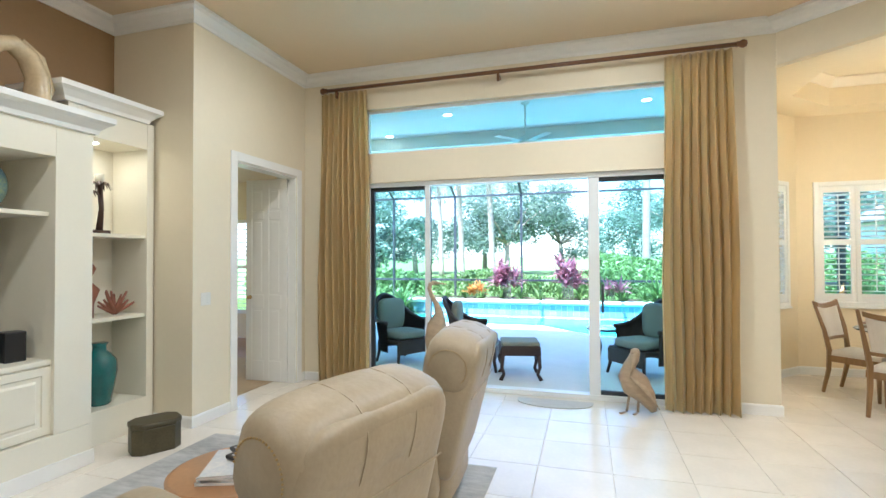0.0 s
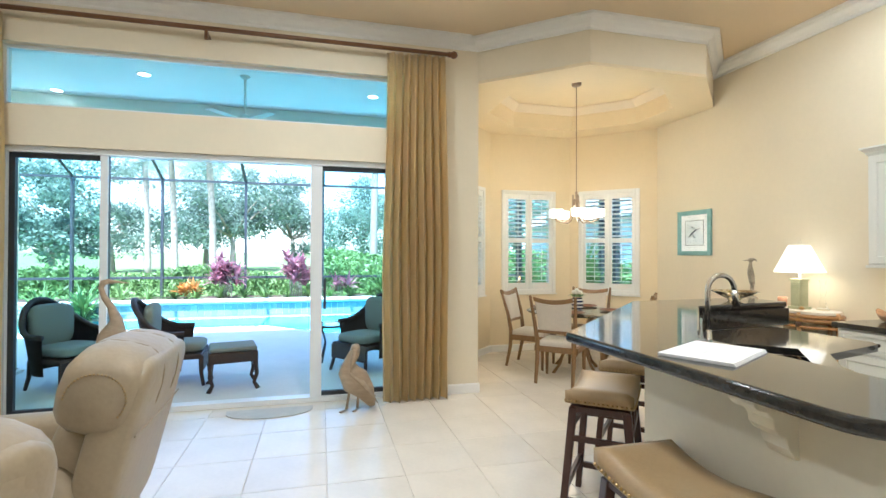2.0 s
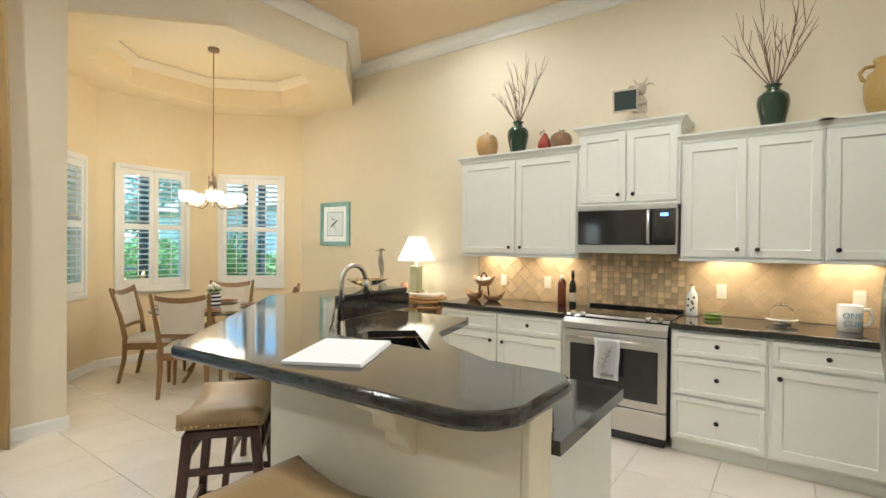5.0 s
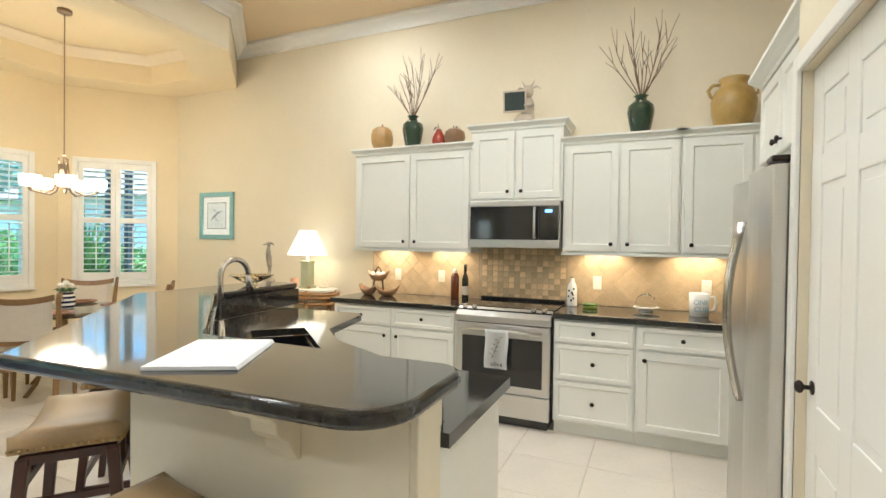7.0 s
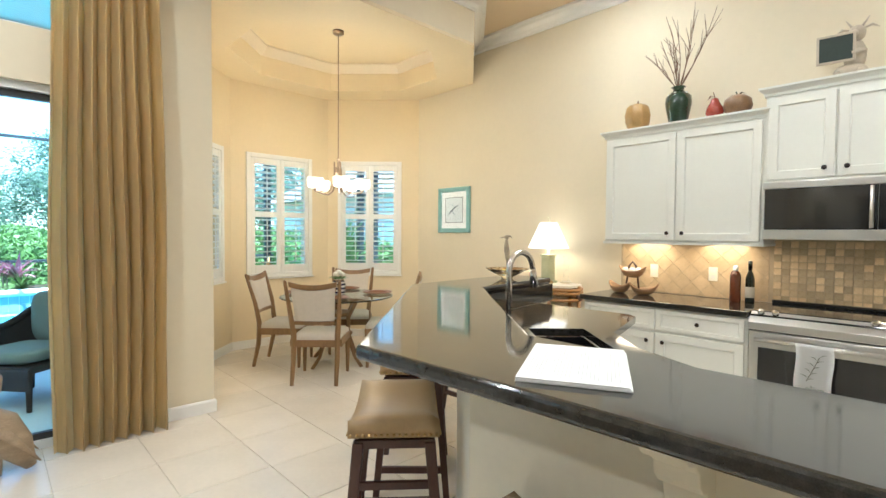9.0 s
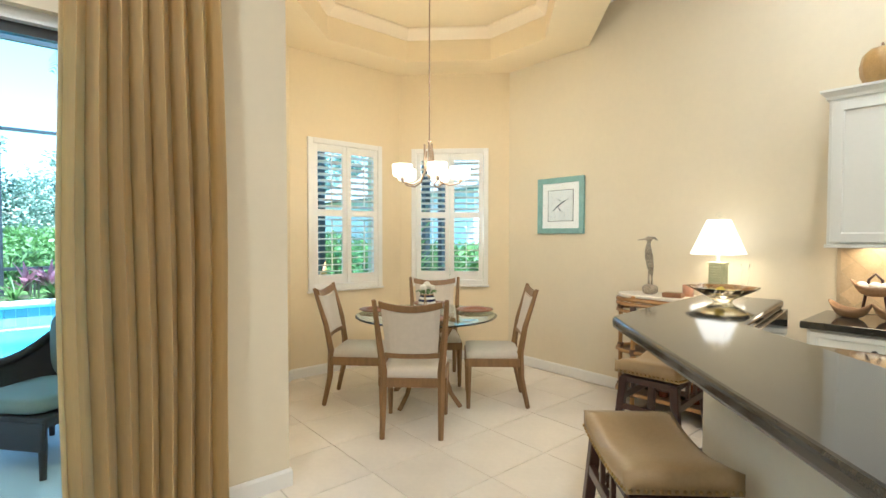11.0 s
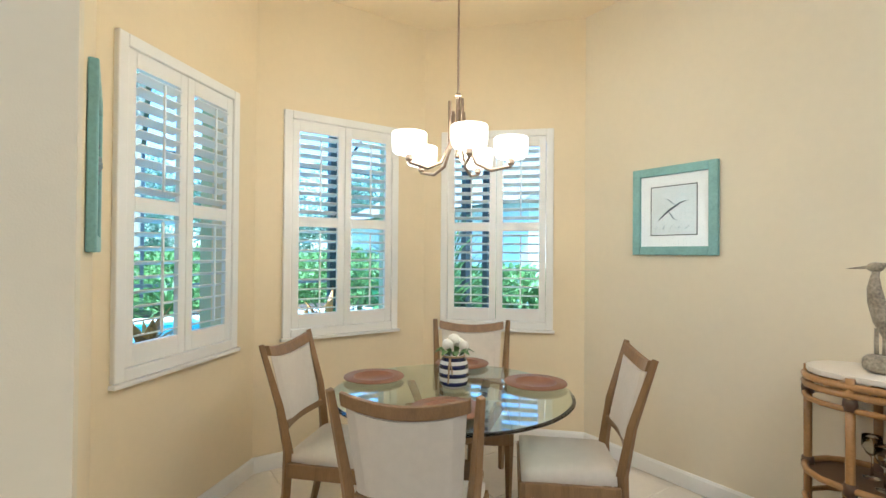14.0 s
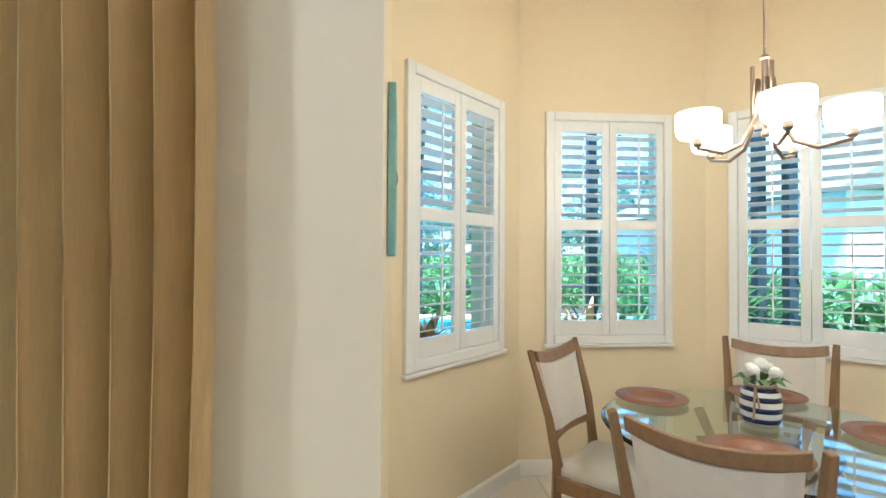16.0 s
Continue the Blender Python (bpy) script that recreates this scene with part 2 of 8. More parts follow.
# the breakfast nook: three window walls and two blind ones
WIN = (0.86, 2.403)
NW = 0.875
bm = bmesh.new()
add_wall(bm, pose(2.085, 6.267, 0, 0, 0, 90), 0.931, SOFFIT + 0.5, 0.2)
structure("wall_nook_west", bm, NOOKWALL, "cream nook wall with warm light put into its colour")
NOOK = {"wall_nook_northwest": (pose(2.085, 7.158, 0, 0, 0, 45), 1.1738, 0.525), "wall_nook_north": (pose(2.915, 7.988, 0), 1.302, 0.6155), "wall_nook_northeast": (pose(4.217, 7.988, 0, 0, 0, -45), 1.2488, 0.578)}
for wname, (wm, wl, wc) in NOOK.items():
    bm = bmesh.new()
    add_wall(bm, wm, wl, SOFFIT + 0.5, 0.2, [(wc - NW / 2 + 0.05, WIN[0] + 0.05, wc + NW / 2 - 0.05, WIN[1] - 0.05)])
    structure(wname, bm, NOOKWALL, "cream nook wall with a shuttered window, warm light in its colour")

# ceilings
bm = bmesh.new()
vs = [(-4.1, -3.35), (5.25, -3.35), (5.25, 6.10), (5.10, 6.10), (4.25, 5.30), (2.934, 5.30), (2.085, 6.067), (2.085, 6.267), (-4.1, 6.267)]
add_prism(bm, vs, CEIL, CEIL + 0.1)
structure("ceiling", bm, CEILM, "cream painted flat ceiling")
IN = [(OCX + (x - OCX) * 0.70, OCY + (y - OCY) * 0.70) for x, y in OCT]
bm = bmesh.new()
for i in range(8):
    j = (i + 1) % 8
    o0, o1 = Vector((OCT[i][0] - OCX, OCT[i][1] - OCY)) * 1.0, Vector((OCT[j][0] - OCX, OCT[j][1] - OCY)) * 1.0
    quad = [(OCX + o0.x, OCY + o0.y), (OCX + o1.x, OCY + o1.y), IN[j], IN[i]]
    add_prism(bm, quad, SOFFIT, SOFFIT + 0.03)
    tray = [IN[i], IN[j], (OCX + (IN[j][0] - OCX) * 1.04, OCY + (IN[j][1] - OCY) * 1.04), (OCX + (IN[i][0] - OCX) * 1.04, OCY + (IN[i][1] - OCY) * 1.04)]
    add_prism(bm, tray, SOFFIT + 0.03, SOFFIT + 0.32)
add_prism(bm, [(OCX + (x - OCX) * 1.04, OCY + (y - OCY) * 1.04) for x, y in IN], SOFFIT + 0.32, SOFFIT + 0.36)
structure("ceiling_nook", bm, NOOKWALL, "octagonal tray ceiling over the breakfast nook, warm light in its colour")
# the beam that drops from the main ceiling round the nook
bm = bmesh.new()
HEAD = [OCT[0], OCT[7], OCT[6], OCT[5]]
for a, b in zip(HEAD, HEAD[1:]):
    d = Vector((b[0] - a[0], b[1] - a[1])).normalized()
    nrm = Vector((-d.y, d.x)) * 0.12
    add_prism(bm, [a, b, (b[0] + nrm.x, b[1] + nrm.y), (a[0] + nrm.x, a[1] + nrm.y)], SOFFIT + 0.032, CEIL)
structure("beam_nook", bm, WALL, "cream dropped beam round the breakfast nook")

CROWN = [(0, 0), (0, -0.125), (0.015, -0.125), (0.02, -0.10), (0.05, -0.08), (0.075, -0.04), (0.115, -0.025), (0.12, 0)]
bm = bmesh.new()
add_sweep(bm, CROWN, [(KX, -3.2, CEIL - 0.002), (KX, 6.10, CEIL - 0.002), (4.25, 5.30, CEIL - 0.002), (2.934, 5.30, CEIL - 0.002), (2.085, 6.06, CEIL - 0.002), (2.085, SY, CEIL - 0.002), (LX, SY, CEIL - 0.002), (LX, 4.31, CEIL - 0.002), (-3.87, 4.31, CEIL - 0.002), (-3.87, -3.2, CEIL - 0.002)])
structure("crown_moulding", bm, TRIM, "white stepped crown moulding")
bm = bmesh.new()
add_sweep(bm, [(0, 0), (0, -0.10), (0.015, -0.10), (0.05, -0.06), (0.09, -0.02), (0.09, 0)], [(x, y, SOFFIT + 0.318) for x, y in reversed(IN)], True)
structure("crown_tray", bm, mat("cream_tray_paint", (0.80, 0.70, 0.53), 0.4, var=0.02, scale=5), "cream crown moulding inside the tray ceiling")

BASE = [(0, 0), (0.015, 0), (0.015, 0.085), (0.008, 0.10), (0, 0.10)]
RUNS = [[(KX, 4.2, 0), (KX, 7.105, 0), (4.217, 7.988, 0), (2.915, 7.988, 0), (2.085, 7.158, 0), (2.085, SY, 0), (1.28, SY, 0)], [(-2.15, SY, 0), (LX, SY, 0), (LX, 5.98, 0)], [(LX, 4.77, 0), (LX, 4.31, 0), (-3.37, 4.31, 0)]]
for run in RUNS:
    bm = bmesh.new()
    add_sweep(bm, BASE, run)
    structure("baseboard", bm, TRIM, "white painted baseboard")

# floor slab under the tiles
bm = bmesh.new()
add_prism(bm, [(-4.1, -3.35), (5.25, -3.35), (5.25, 7.2), (4.28, 8.17), (2.84, 8.17), (1.9, 7.23), (1.9, 6.267), (-4.1, 6.267)], -0.12, -0.006)
FLOOR = structure("floor", bm, GROUT, "large cream glazed floor tiles with pale grout")

# ---- sliding doors, transom, lanai and garden ----
def rect_frame(bm, x0, z0, x1, z1, y0, y1, w):
    add_box(bm, x0, y0, z0, x0 + w, y1, z1)
    add_box(bm, x1 - w, y0, z0, x1, y1, z1)
    add_box(bm, x0 + w, y0, z0, x1 - w, y1, z0 + w)
    add_box(bm, x0 + w, y0, z1 - w, x1 - w, y1, z1)


OX0, OX1 = -2.15, 1.25
bm = bmesh.new()
rect_frame(bm, OX0, 0.003, OX1, 2.36, 6.11, 6.23, 0.05)
structure("door_frame_sliding", bm, ALU, "white aluminium sliding door frame")
for sx0, sx1, sy, nm in ((-2.10, -1.35, 6.17, "fixed"), (0.385, 1.20, 6.17, "open")):
    d = thing("sliding_door", pose(sx0, sy, 0.05), "white-framed sliding glass door panel, pushed open", "sliding door", "sliding doors to the lanai")
    w = sx1 - sx0
    bm = bmesh.new()
    rect_frame(bm, 0, 0, w, 2.26, -0.02, 0.02, 0.045)
    part("door_frame", bm, BRONZE, d)
    if nm == "open":
        box_part("stile", ALU, d, (0.0, -0.05, 0.0), (0.11, -0.022, 2.26), 0.004, "white aluminium stile")
        box_part("door_handle", BRONZE, d, (0.125, -0.045, 0.85), (0.15, -0.022, 1.15), 0.006, "dark bronze pull handle")
    else:
        box_part("stile", ALU, d, (w - 0.06, -0.05, 0.0), (w, -0.022, 2.26), 0.004, "white aluminium stile")
    bm = bmesh.new()
    add_box(bm, 0.045, -0.004, 0.045, w - 0.045, 0.004, 2.215)
    g = part("pane", bm, PANE, d)
    g.visible_shadow = False
bm = bmesh.new()
rect_frame(bm, OX0, 2.70, OX1, 3.23, 6.14, 6.20, 0.03)
tw = structure("window_transom", bm, ALU, "wide transom window above the sliding doors")
bm = bmesh.new()
add_box(bm, OX0 + 0.03, 6.166, 2.73, OX1 - 0.03, 6.172, 3.20)
g = part("pane", bm, PANE, tw)
g.visible_shadow = False

# lanai
bm = bmesh.new()
add_prism(bm, [(-9, 6.27), (1.88, 6.27), (1.88, 7.3), (2.9, 8.2), (9, 8.2), (9, 10.6), (0.6, 10.6), (-0.6, 11.8), (-6, 11.8), (-6, 14.2), (-9, 14.2)], -0.25, -0.05)
structure("pavement", bm, DECKM, "pale textured pool deck")
bm = bmesh.new()
add_prism(bm, [(-9, 6.275), (1.87, 6.275), (1.87, 7.2), (2.8, 8.3), (6, 8.3), (6, 9.5), (-9, 9.5)], 3.72, 3.8)
structure("ceiling_lanai", bm, STUCCO, "white stucco lanai ceiling")
bm = bmesh.new()
add_box(bm, -9, 9.3, 3.51, 6, 9.55, 3.72)
structure("beam_lanai", bm, STUCCO, "white stucco beam at the lanai edge")
bm = bmesh.new()
add_wall(bm, pose(-3.3, 6.28, 0, 0, 0, 90), 1.6, 3.72, 0.2)
structure("wall_lanai", bm, STUCCO, "white stucco lanai wall")
# pool
bm = bmesh.new()
add_prism(bm, [(9, 10.6), (0.6, 10.6), (-0.6, 11.8), (-6, 11.8), (-6, 14.0), (9, 14.0)], -0.5, -0.14)
structure("water", bm, WATER, "bright blue swimming pool water")
bm = bmesh.new()
add_box(bm, -6.2, 14.0, -0.3, 9, 14.3, 0.25)
structure("pool_wall", bm, STUCCO, "raised white pool wall")
# ground
bm = bmesh.new()
add_box(bm, -900, 14.3, -0.6, 900, 1500, 0.12)
structure("ground", bm, GRASS, "green lawn behind the pool")
bm = bmesh.new()
add_box(bm, -900, -900, -0.9, 900, 14.3, -0.5)
structure("ground_house", bm, GRASS, "ground round the house")

# ---- kitchen materials ----
KNOB = mat("dark_bronze_knob", (0.03, 0.022, 0.018), 0.35, 0.6, var=0.1)
STEEL = mat("brushed_stainless", (0.66, 0.65, 0.63), 0.34, 1.0, var=0.03, scale=3, stretch=(1, 1, 60))
CHROME = mat("satin_nickel", (0.62, 0.60, 0.56), 0.22, 1.0, var=0.04)
BLACKG = mat("black_glass", (0.012, 0.012, 0.014), 0.06, var=0.1, coat=0.5)
TRAV = mat("tumbled_travertine", (0.50, 0.37, 0.21), 0.55, var=0.0, scale=12, second=(0.66, 0.52, 0.33), bump=0.25, bscale=60, obrand=0.10)
MOSAIC = mat("mosaic_travertine", (0.50, 0.36, 0.19), 0.5, var=0.0, scale=16, second=(0.74, 0.60, 0.38), bump=0.25, bscale=70, obrand=0.32)
GROUT2 = mat("sand_grout", (0.52, 0.42, 0.28), 0.9, var=0.1, scale=20)
FRIDGE_SIDE = mat("beige_fridge_side", (0.52, 0.49, 0.43), 0.5, var=0.04, bump=0.05, bscale=200)
WHITEC = mat("white_ceramic", (0.80, 0.78, 0.72), 0.2, var=0.03, coat=0.4)
BISQUE = mat("bisque_panel_paint", (0.76, 0.70, 0.54), 0.5, var=0.03, scale=4)
DARKWOOD = mat("dark_cherry_wood", (0.055, 0.02, 0.013), 0.35, var=0.3, scale=5, stretch=(3, 3, 0.4), coat=0.2)
OAKW = mat("weathered_oak", (0.235, 0.135, 0.055), 0.45, var=0.25, scale=7, stretch=(4, 4, 0.5), bump=0.08, bscale=60)
TANLEATHER = mat("tan_seat_leather", (0.39, 0.27, 0.13), 0.36, var=0.1, scale=8, bump=0.12, bscale=180)
LINEN = mat("oatmeal_linen", (0.62, 0.56, 0.47), 0.9, var=0.05, scale=30, bump=0.25, bscale=500, sheen=0.3)
BRASSN = mat("antique_brass_nail", (0.45, 0.32, 0.14), 0.35, 1.0, var=0.1)
PAPER = mat("white_paper", (0.85, 0.85, 0.84), 0.7, var=0.01)
INK = mat("grey_print", (0.48, 0.49, 0.51), 0.8, var=0.05)
CLEAR = glass("clear_glass", (0.97, 0.99, 0.98), 0.0, 1.2)
TABLEGLASS = glass("green_tinted_glass", (0.80, 0.95, 0.90), 0.0, 1.5)
LEAF = mat("leaf_green", (0.05, 0.12, 0.025), 0.5, var=0.35, scale=3, second=(0.11, 0.20, 0.05))
TWIG = mat("dry_twig", (0.16, 0.09, 0.05), 0.8, var=0.2, scale=20)
DKGREEN = mat("dark_green_glaze", (0.02, 0.045, 0.025), 0.12, var=0.3, scale=6, coat=0.5)
MUSTARD = mat("mustard_stoneware", (0.42, 0.28, 0.08), 0.4, var=0.2, scale=10, coat=0.2)
PUMPKIN = mat("ochre_ceramic", (0.42, 0.26, 0.09), 0.4, var=0.2, scale=14, coat=0.2)
PEARRED = mat("red_glaze", (0.33, 0.05, 0.03), 0.25, var=0.3, scale=8, coat=0.4)
APPLEB = mat("brown_glaze", (0.24, 0.14, 0.07), 0.35, var=0.3, scale=10, coat=0.3)
STONEW = mat("carved_cream_stone", (0.55, 0.48, 0.38), 0.8, var=0.15, scale=14, bump=0.3, bscale=60)
SLATE = mat("slate_board", (0.03, 0.045, 0.04), 0.7, var=0.2, scale=10)
TEALP = mat("weathered_teal_wood", (0.25, 0.46, 0.45), 0.55, var=0.2, scale=9, bump=0.1, bscale=60)
RATTAN = mat("honey_rattan", (0.36, 0.19, 0.06), 0.35, var=0.25, scale=10, bump=0.1, bscale=60, coat=0.25)
WRAP = mat("dark_cane_wrap", (0.09, 0.045, 0.022), 0.5, var=0.3, scale=40, bump=0.3, bscale=200)
BOTTLE = mat("dark_bottle_glass", (0.015, 0.02, 0.012), 0.06, var=0.2, coat=0.6)
NAVY = mat("navy_glaze", (0.012, 0.018, 0.07), 0.15, var=0.1, coat=0.4)
PLATE = mat("copper_charger", (0.24, 0.115, 0.062), 0.4, 0.2, var=0.15, scale=12)
ROPE = mat("jute_rope", (0.36, 0.25, 0.13), 0.9, var=0.2, scale=60)
PETAL = mat("cream_petal", (0.80, 0.78, 0.68), 0.6, var=0.05)
SHADE = glow("lit_linen_shade", (1.0, 0.88, 0.70), 0.34, (0.85, 0.80, 0.68))
OPAL = glow("lit_opal_glass", (1.0, 0.84, 0.60), 0.75, (0.9, 0.86, 0.76))
BULB = glow("downlight_lens", (1.0, 0.93, 0.80), 3.5)
CLOCK = glow("blue_display", (0.15, 0.35, 1.0), 1.2, (0.02, 0.03, 0.08))
GREENLAMP = mat("sage_lamp_base", (0.46, 0.47, 0.30), 0.6, var=0.12, scale=12)
CARTTOP = mat("cream_laminate_top", (0.74, 0.68, 0.58), 0.35, var=0.04, scale=8)
NICKEL = mat("brushed_bronze_nickel", (0.34, 0.26, 0.19), 0.3, 0.9, var=0.08)


def words(name, text, size, material, parent, m, depth=0.0008):
    cu = bpy.data.curves.new(name, "FONT")
    cu.body, cu.size, cu.extrude = text, size, depth
    cu.align_x, cu.align_y = "CENTER", "CENTER"
    tmp = new(name + "_text", cu)
    bpy.context.view_layer.update()
    me = bpy.data.meshes.new_from_object(tmp.evaluated_get(bpy.context.evaluated_depsgraph_get()))
    bpy.data.objects.remove(tmp)
    me.materials.clear()
    me.materials.append(material)
    ob = new(name, me)
    ob.parent, ob.matrix_basis = parent, m
    return ob


def shaker(parent, x0, z0, x1, z1, knob=None, name="door", raised=False, material=None, thick=0.02):
    """A framed door or drawer front on the plane y = 0, facing -y, with its knob."""
    bm, w = bmesh.new(), 0.055 if z1 - z0 > 0.3 else 0.03
    material = material or CABW
    steps = [(0, -0.001), (0, -thick), (w, -thick), (w + 0.004, -thick * 0.45)]
    if raised:
        steps += [(w + 0.03, -thick * 0.45), (w + 0.045, -thick * 0.95)]
    rings = [[bm.verts.new(v) for v in ((x0 + i, y, z0 + i), (x1 - i, y, z0 + i), (x1 - i, y, z1 - i), (x0 + i, y, z1 - i))] for i, y in steps]
    for p0, p1 in zip(rings, rings[1:]):
        for k in range(4):
            bm.faces.new((p0[k], p0[(k + 1) % 4], p1[(k + 1) % 4], p1[k]))
    bm.faces.new(rings[0][::-1]), bm.faces.new(rings[-1])
    d = part(name, bm, material, parent, "", 0.003)
    if knob:
        bm = bmesh.new()
        add_lathe(bm, [(0.005, 0.0), (0.006, 0.012), (0.014, 0.016), (0.016, 0.022), (0.012, 0.028), (0.004, 0.03)], 12, pose(knob[0], -thick, knob[1], 90))
        part("knob", bm, KNOB, d, "dark bronze knob", smooth=True)
    return d


def wall_cabinet(m, w, z0, z1, doors, crown, label, group="kitchen wall cabinets", depth=0.325):
    c = thing("wall_cabinet", m @ pose(0, 0, z0), label, "cabinet", group)
    h = z1 - z0
    bm = bmesh.new()
    add_box(bm, 0, 0, 0, w, depth, h)
    add_box(bm, -0.008, -0.022, -0.022, w + 0.008, depth, -0.001)
    part("body", bm, CABW, c, "", 0.002)
    bm = bmesh.new()
    add_sweep(bm, [(0, 0), (-0.012, 0), (-0.015, 0.018), (-0.03, 0.036), (-0.042, 0.046), (-0.042, crown), (0, crown)], [(0, depth, h - 0.005), (0, 0, h - 0.005), (w, 0, h - 0.005), (w, depth, h - 0.005)])
    add_box(bm, 0, 0, h + crown - 0.02, w, depth, h + crown - 0.006)
    part("crown", bm, CABW, c)
    for a, b, kx in doors:
        shaker(c, a, 0.012, b, h - 0.025, (kx, 0.07))
    return c


def at_wall(front, y):
    return pose(front, y, 0, 0, 0, -90)


UF, BF = 4.775, 4.485
wall_cabinet(at_wall(UF, 4.18), 1.20, 1.37, 2.265, [(0.02, 0.595, 0.545), (0.61, 1.18, 0.66)], 0.06, "white two-door shaker wall cabinet over the counter")
wall_cabinet(at_wall(UF - 0.02, 2.978), 0.785, 1.80, 2.395, [(0.02, 0.385, 0.335), (0.40, 0.765, 0.45)], 0.06, "raised white two-door wall cabinet above the microwave", depth=0.345)
wall_cabinet(at_wall(UF, 2.19), 0.855, 1.37, 2.24, [(0.02, 0.42, 0.37), (0.44, 0.84, 0.49)], 0.06, "white two-door shaker wall cabinet beside the microwave")
wall_cabinet(at_wall(UF, 1.333), 0.90, 1.37, 2.24, [(0.02, 0.44, 0.07), (0.46, 0.88, 0.83)], 0.06, "white shaker wall cabinet next to the fridge")


def base_cabinet(m, w, fronts, label):
    c = thing("base_cabinet", m, label, "cabinet", "kitchen base cabinets")
    bm = bmesh.new()
    add_box(bm, 0, 0, 0.10, w, 0.61, 0.875)
    add_box(bm, 0.0, 0.06, 0, w, 0.6, 0.10)
    part("body", bm, CABW, c, "", 0.002)
    for kind, a, z0, b, z1, k in fronts:
        shaker(c, a, z0, b, z1, k, kind)
    return c


base_cabinet(at_wall(BF, 4.205), 1.22, [("drawer", 0.02, 0.705, 0.60, 0.86, (0.31, 0.785)), ("drawer", 0.62, 0.705, 1.20, 0.86, (0.91, 0.785)), ("door", 0.02, 0.12, 0.60, 0.685, (0.55, 0.62)), ("door", 0.62, 0.12, 1.20, 0.685, (0.67, 0.62))], "white base cabinet with two drawers over two doors")
base_cabinet(at_wall(BF, 2.195), 0.575, [("drawer", 0.015, 0.705, 0.56, 0.86, (0.29, 0.785)), ("drawer", 0.015, 0.43, 0.56, 0.685, (0.29, 0.56)), ("drawer", 0.015, 0.12, 0.56, 0.41, (0.29, 0.27))], "white base cabinet with three drawers")
base_cabinet(at_wall(BF, 1.618), 0.60, [("drawer", 0.02, 0.705, 0.58, 0.86, (0.30, 0.785)), ("door", 0.02, 0.12, 0.58, 0.685, (0.06, 0.63))], "white base cabinet with a drawer over one door")
base_cabinet(at_wall(BF, 1.016), 0.60, [("drawer", 0.02, 0.705, 0.58, 0.86, (0.30, 0.785)), ("door", 0.02, 0.12, 0.58, 0.685, (0.06, 0.63))], "white base cabinet in the corner by the fridge")
for y0, y1 in ((2.985, 4.235), (0.42, 2.197)):
    bm = bmesh.new()
    add_box(bm, BF - 0.035, y0, 0.876, KX - 0.002, y1, 0.918)
    tagged(part("countertop", bm, GRANITE, None, "", 0.008, segs=3), "polished black granite kitchen countertop", "countertop", "kitchen countertops")

# range
r = thing("range", at_wall(BF - 0.03, 2.975), "stainless steel slide-in electric range with a towel", "oven")
bm = bmesh.new()
add_box(bm, 0, 0.02, 0.10, 0.765, 0.64, 0.905)
add_box(bm, 0.03, 0.05, 0.0, 0.735, 0.62, 0.10)
part("body", bm, BLACKG, r, "", 0.003)
bm = bmesh.new()
add_box(bm, 0.004, -0.022, 0.27, 0.761, 0.018, 0.80)
od = part("oven_door", bm, STEEL, r, "", 0.006)
box_part("window", BLACKG, od, (0.06, -0.026, 0.33), (0.705, -0.0225, 0.70), 0.003, "black oven window")
bm = bmesh.new()
add_tube(bm, [(0.05, -0.07, 0.755), (0.715, -0.07, 0.755)], 0.013, 12)
for hx in (0.075, 0.69):
    add_tube(bm, [(hx, -0.07, 0.755), (hx, -0.02, 0.755)], 0.009, 8)
part("handle", bm, STEEL, od, "stainless bar handle", smooth=True)
box_part("drawer", STEEL, r, (0.004, -0.018, 0.085), (0.761, 0.018, 0.262), 0.006)
bm = bmesh.new()
add_prism(bm, [(-0.03, 0.81), (0.02, 0.81), (0.10, 0.915), (0.06, 0.922), (-0.03, 0.86)], 0.0, 0.765, Matrix(((0, 0, 1, 0), (1, 0, 0, 0), (0, 1, 0, 0), (0, 0, 0, 1))))
part("control_panel", bm, STEEL, r, "", 0.003)
box_part("cooktop", BLACKG, r, (-0.005, 0.09, 0.906), (0.77, 0.62, 0.924), 0.004, "black ceramic glass cooktop")
box_part("rear_vent", BLACKG, r, (0.0, 0.585, 0.925), (0.765, 0.635, 0.948), 0.006)
for kx in (0.06, 0.14, 0.625, 0.705):
    bm = bmesh.new()
    add_lathe(bm, [(0.021, 0), (0.021, 0.018), (0.017, 0.028), (0.004, 0.029)], 14, pose(kx, 0.04, 0.913, 22))
    part("knob", bm, CHROME, r, "brushed metal burner knob", smooth=True)
tw = thing("dish_towel", at_wall(BF - 0.03, 2.975) @ pose(0.27, -0.088, 0.0), "white dish towel printed with an olive branch, over the oven handle", "towel")
bm = bmesh.new()
rows = []
for i in range(13):
    z = 0.77 - 0.30 * i / 12
    rows.append([bm.verts.new((0.005 * math.sin(i * 0.5) + 0.185 * k / 6, 0.004 * math.sin(k * 1.3 + i * 0.25) - 0.002, z)) for k in range(7)])
for a, b in zip(rows, rows[1:]):
    for k in range(6):
        bm.faces.new((a[k], a[k + 1], b[k + 1], b[k]))
bmesh.ops.solidify(bm, geom=bm.faces[:], thickness=0.004)
cloth = part("cloth", bm, PAPER, tw, smooth=True)
bm = bmesh.new()
add_tube(bm, [(0.06, -0.007, 0.55), (0.09, -0.007, 0.62), (0.12, -0.007, 0.70)], 0.0016, 5)
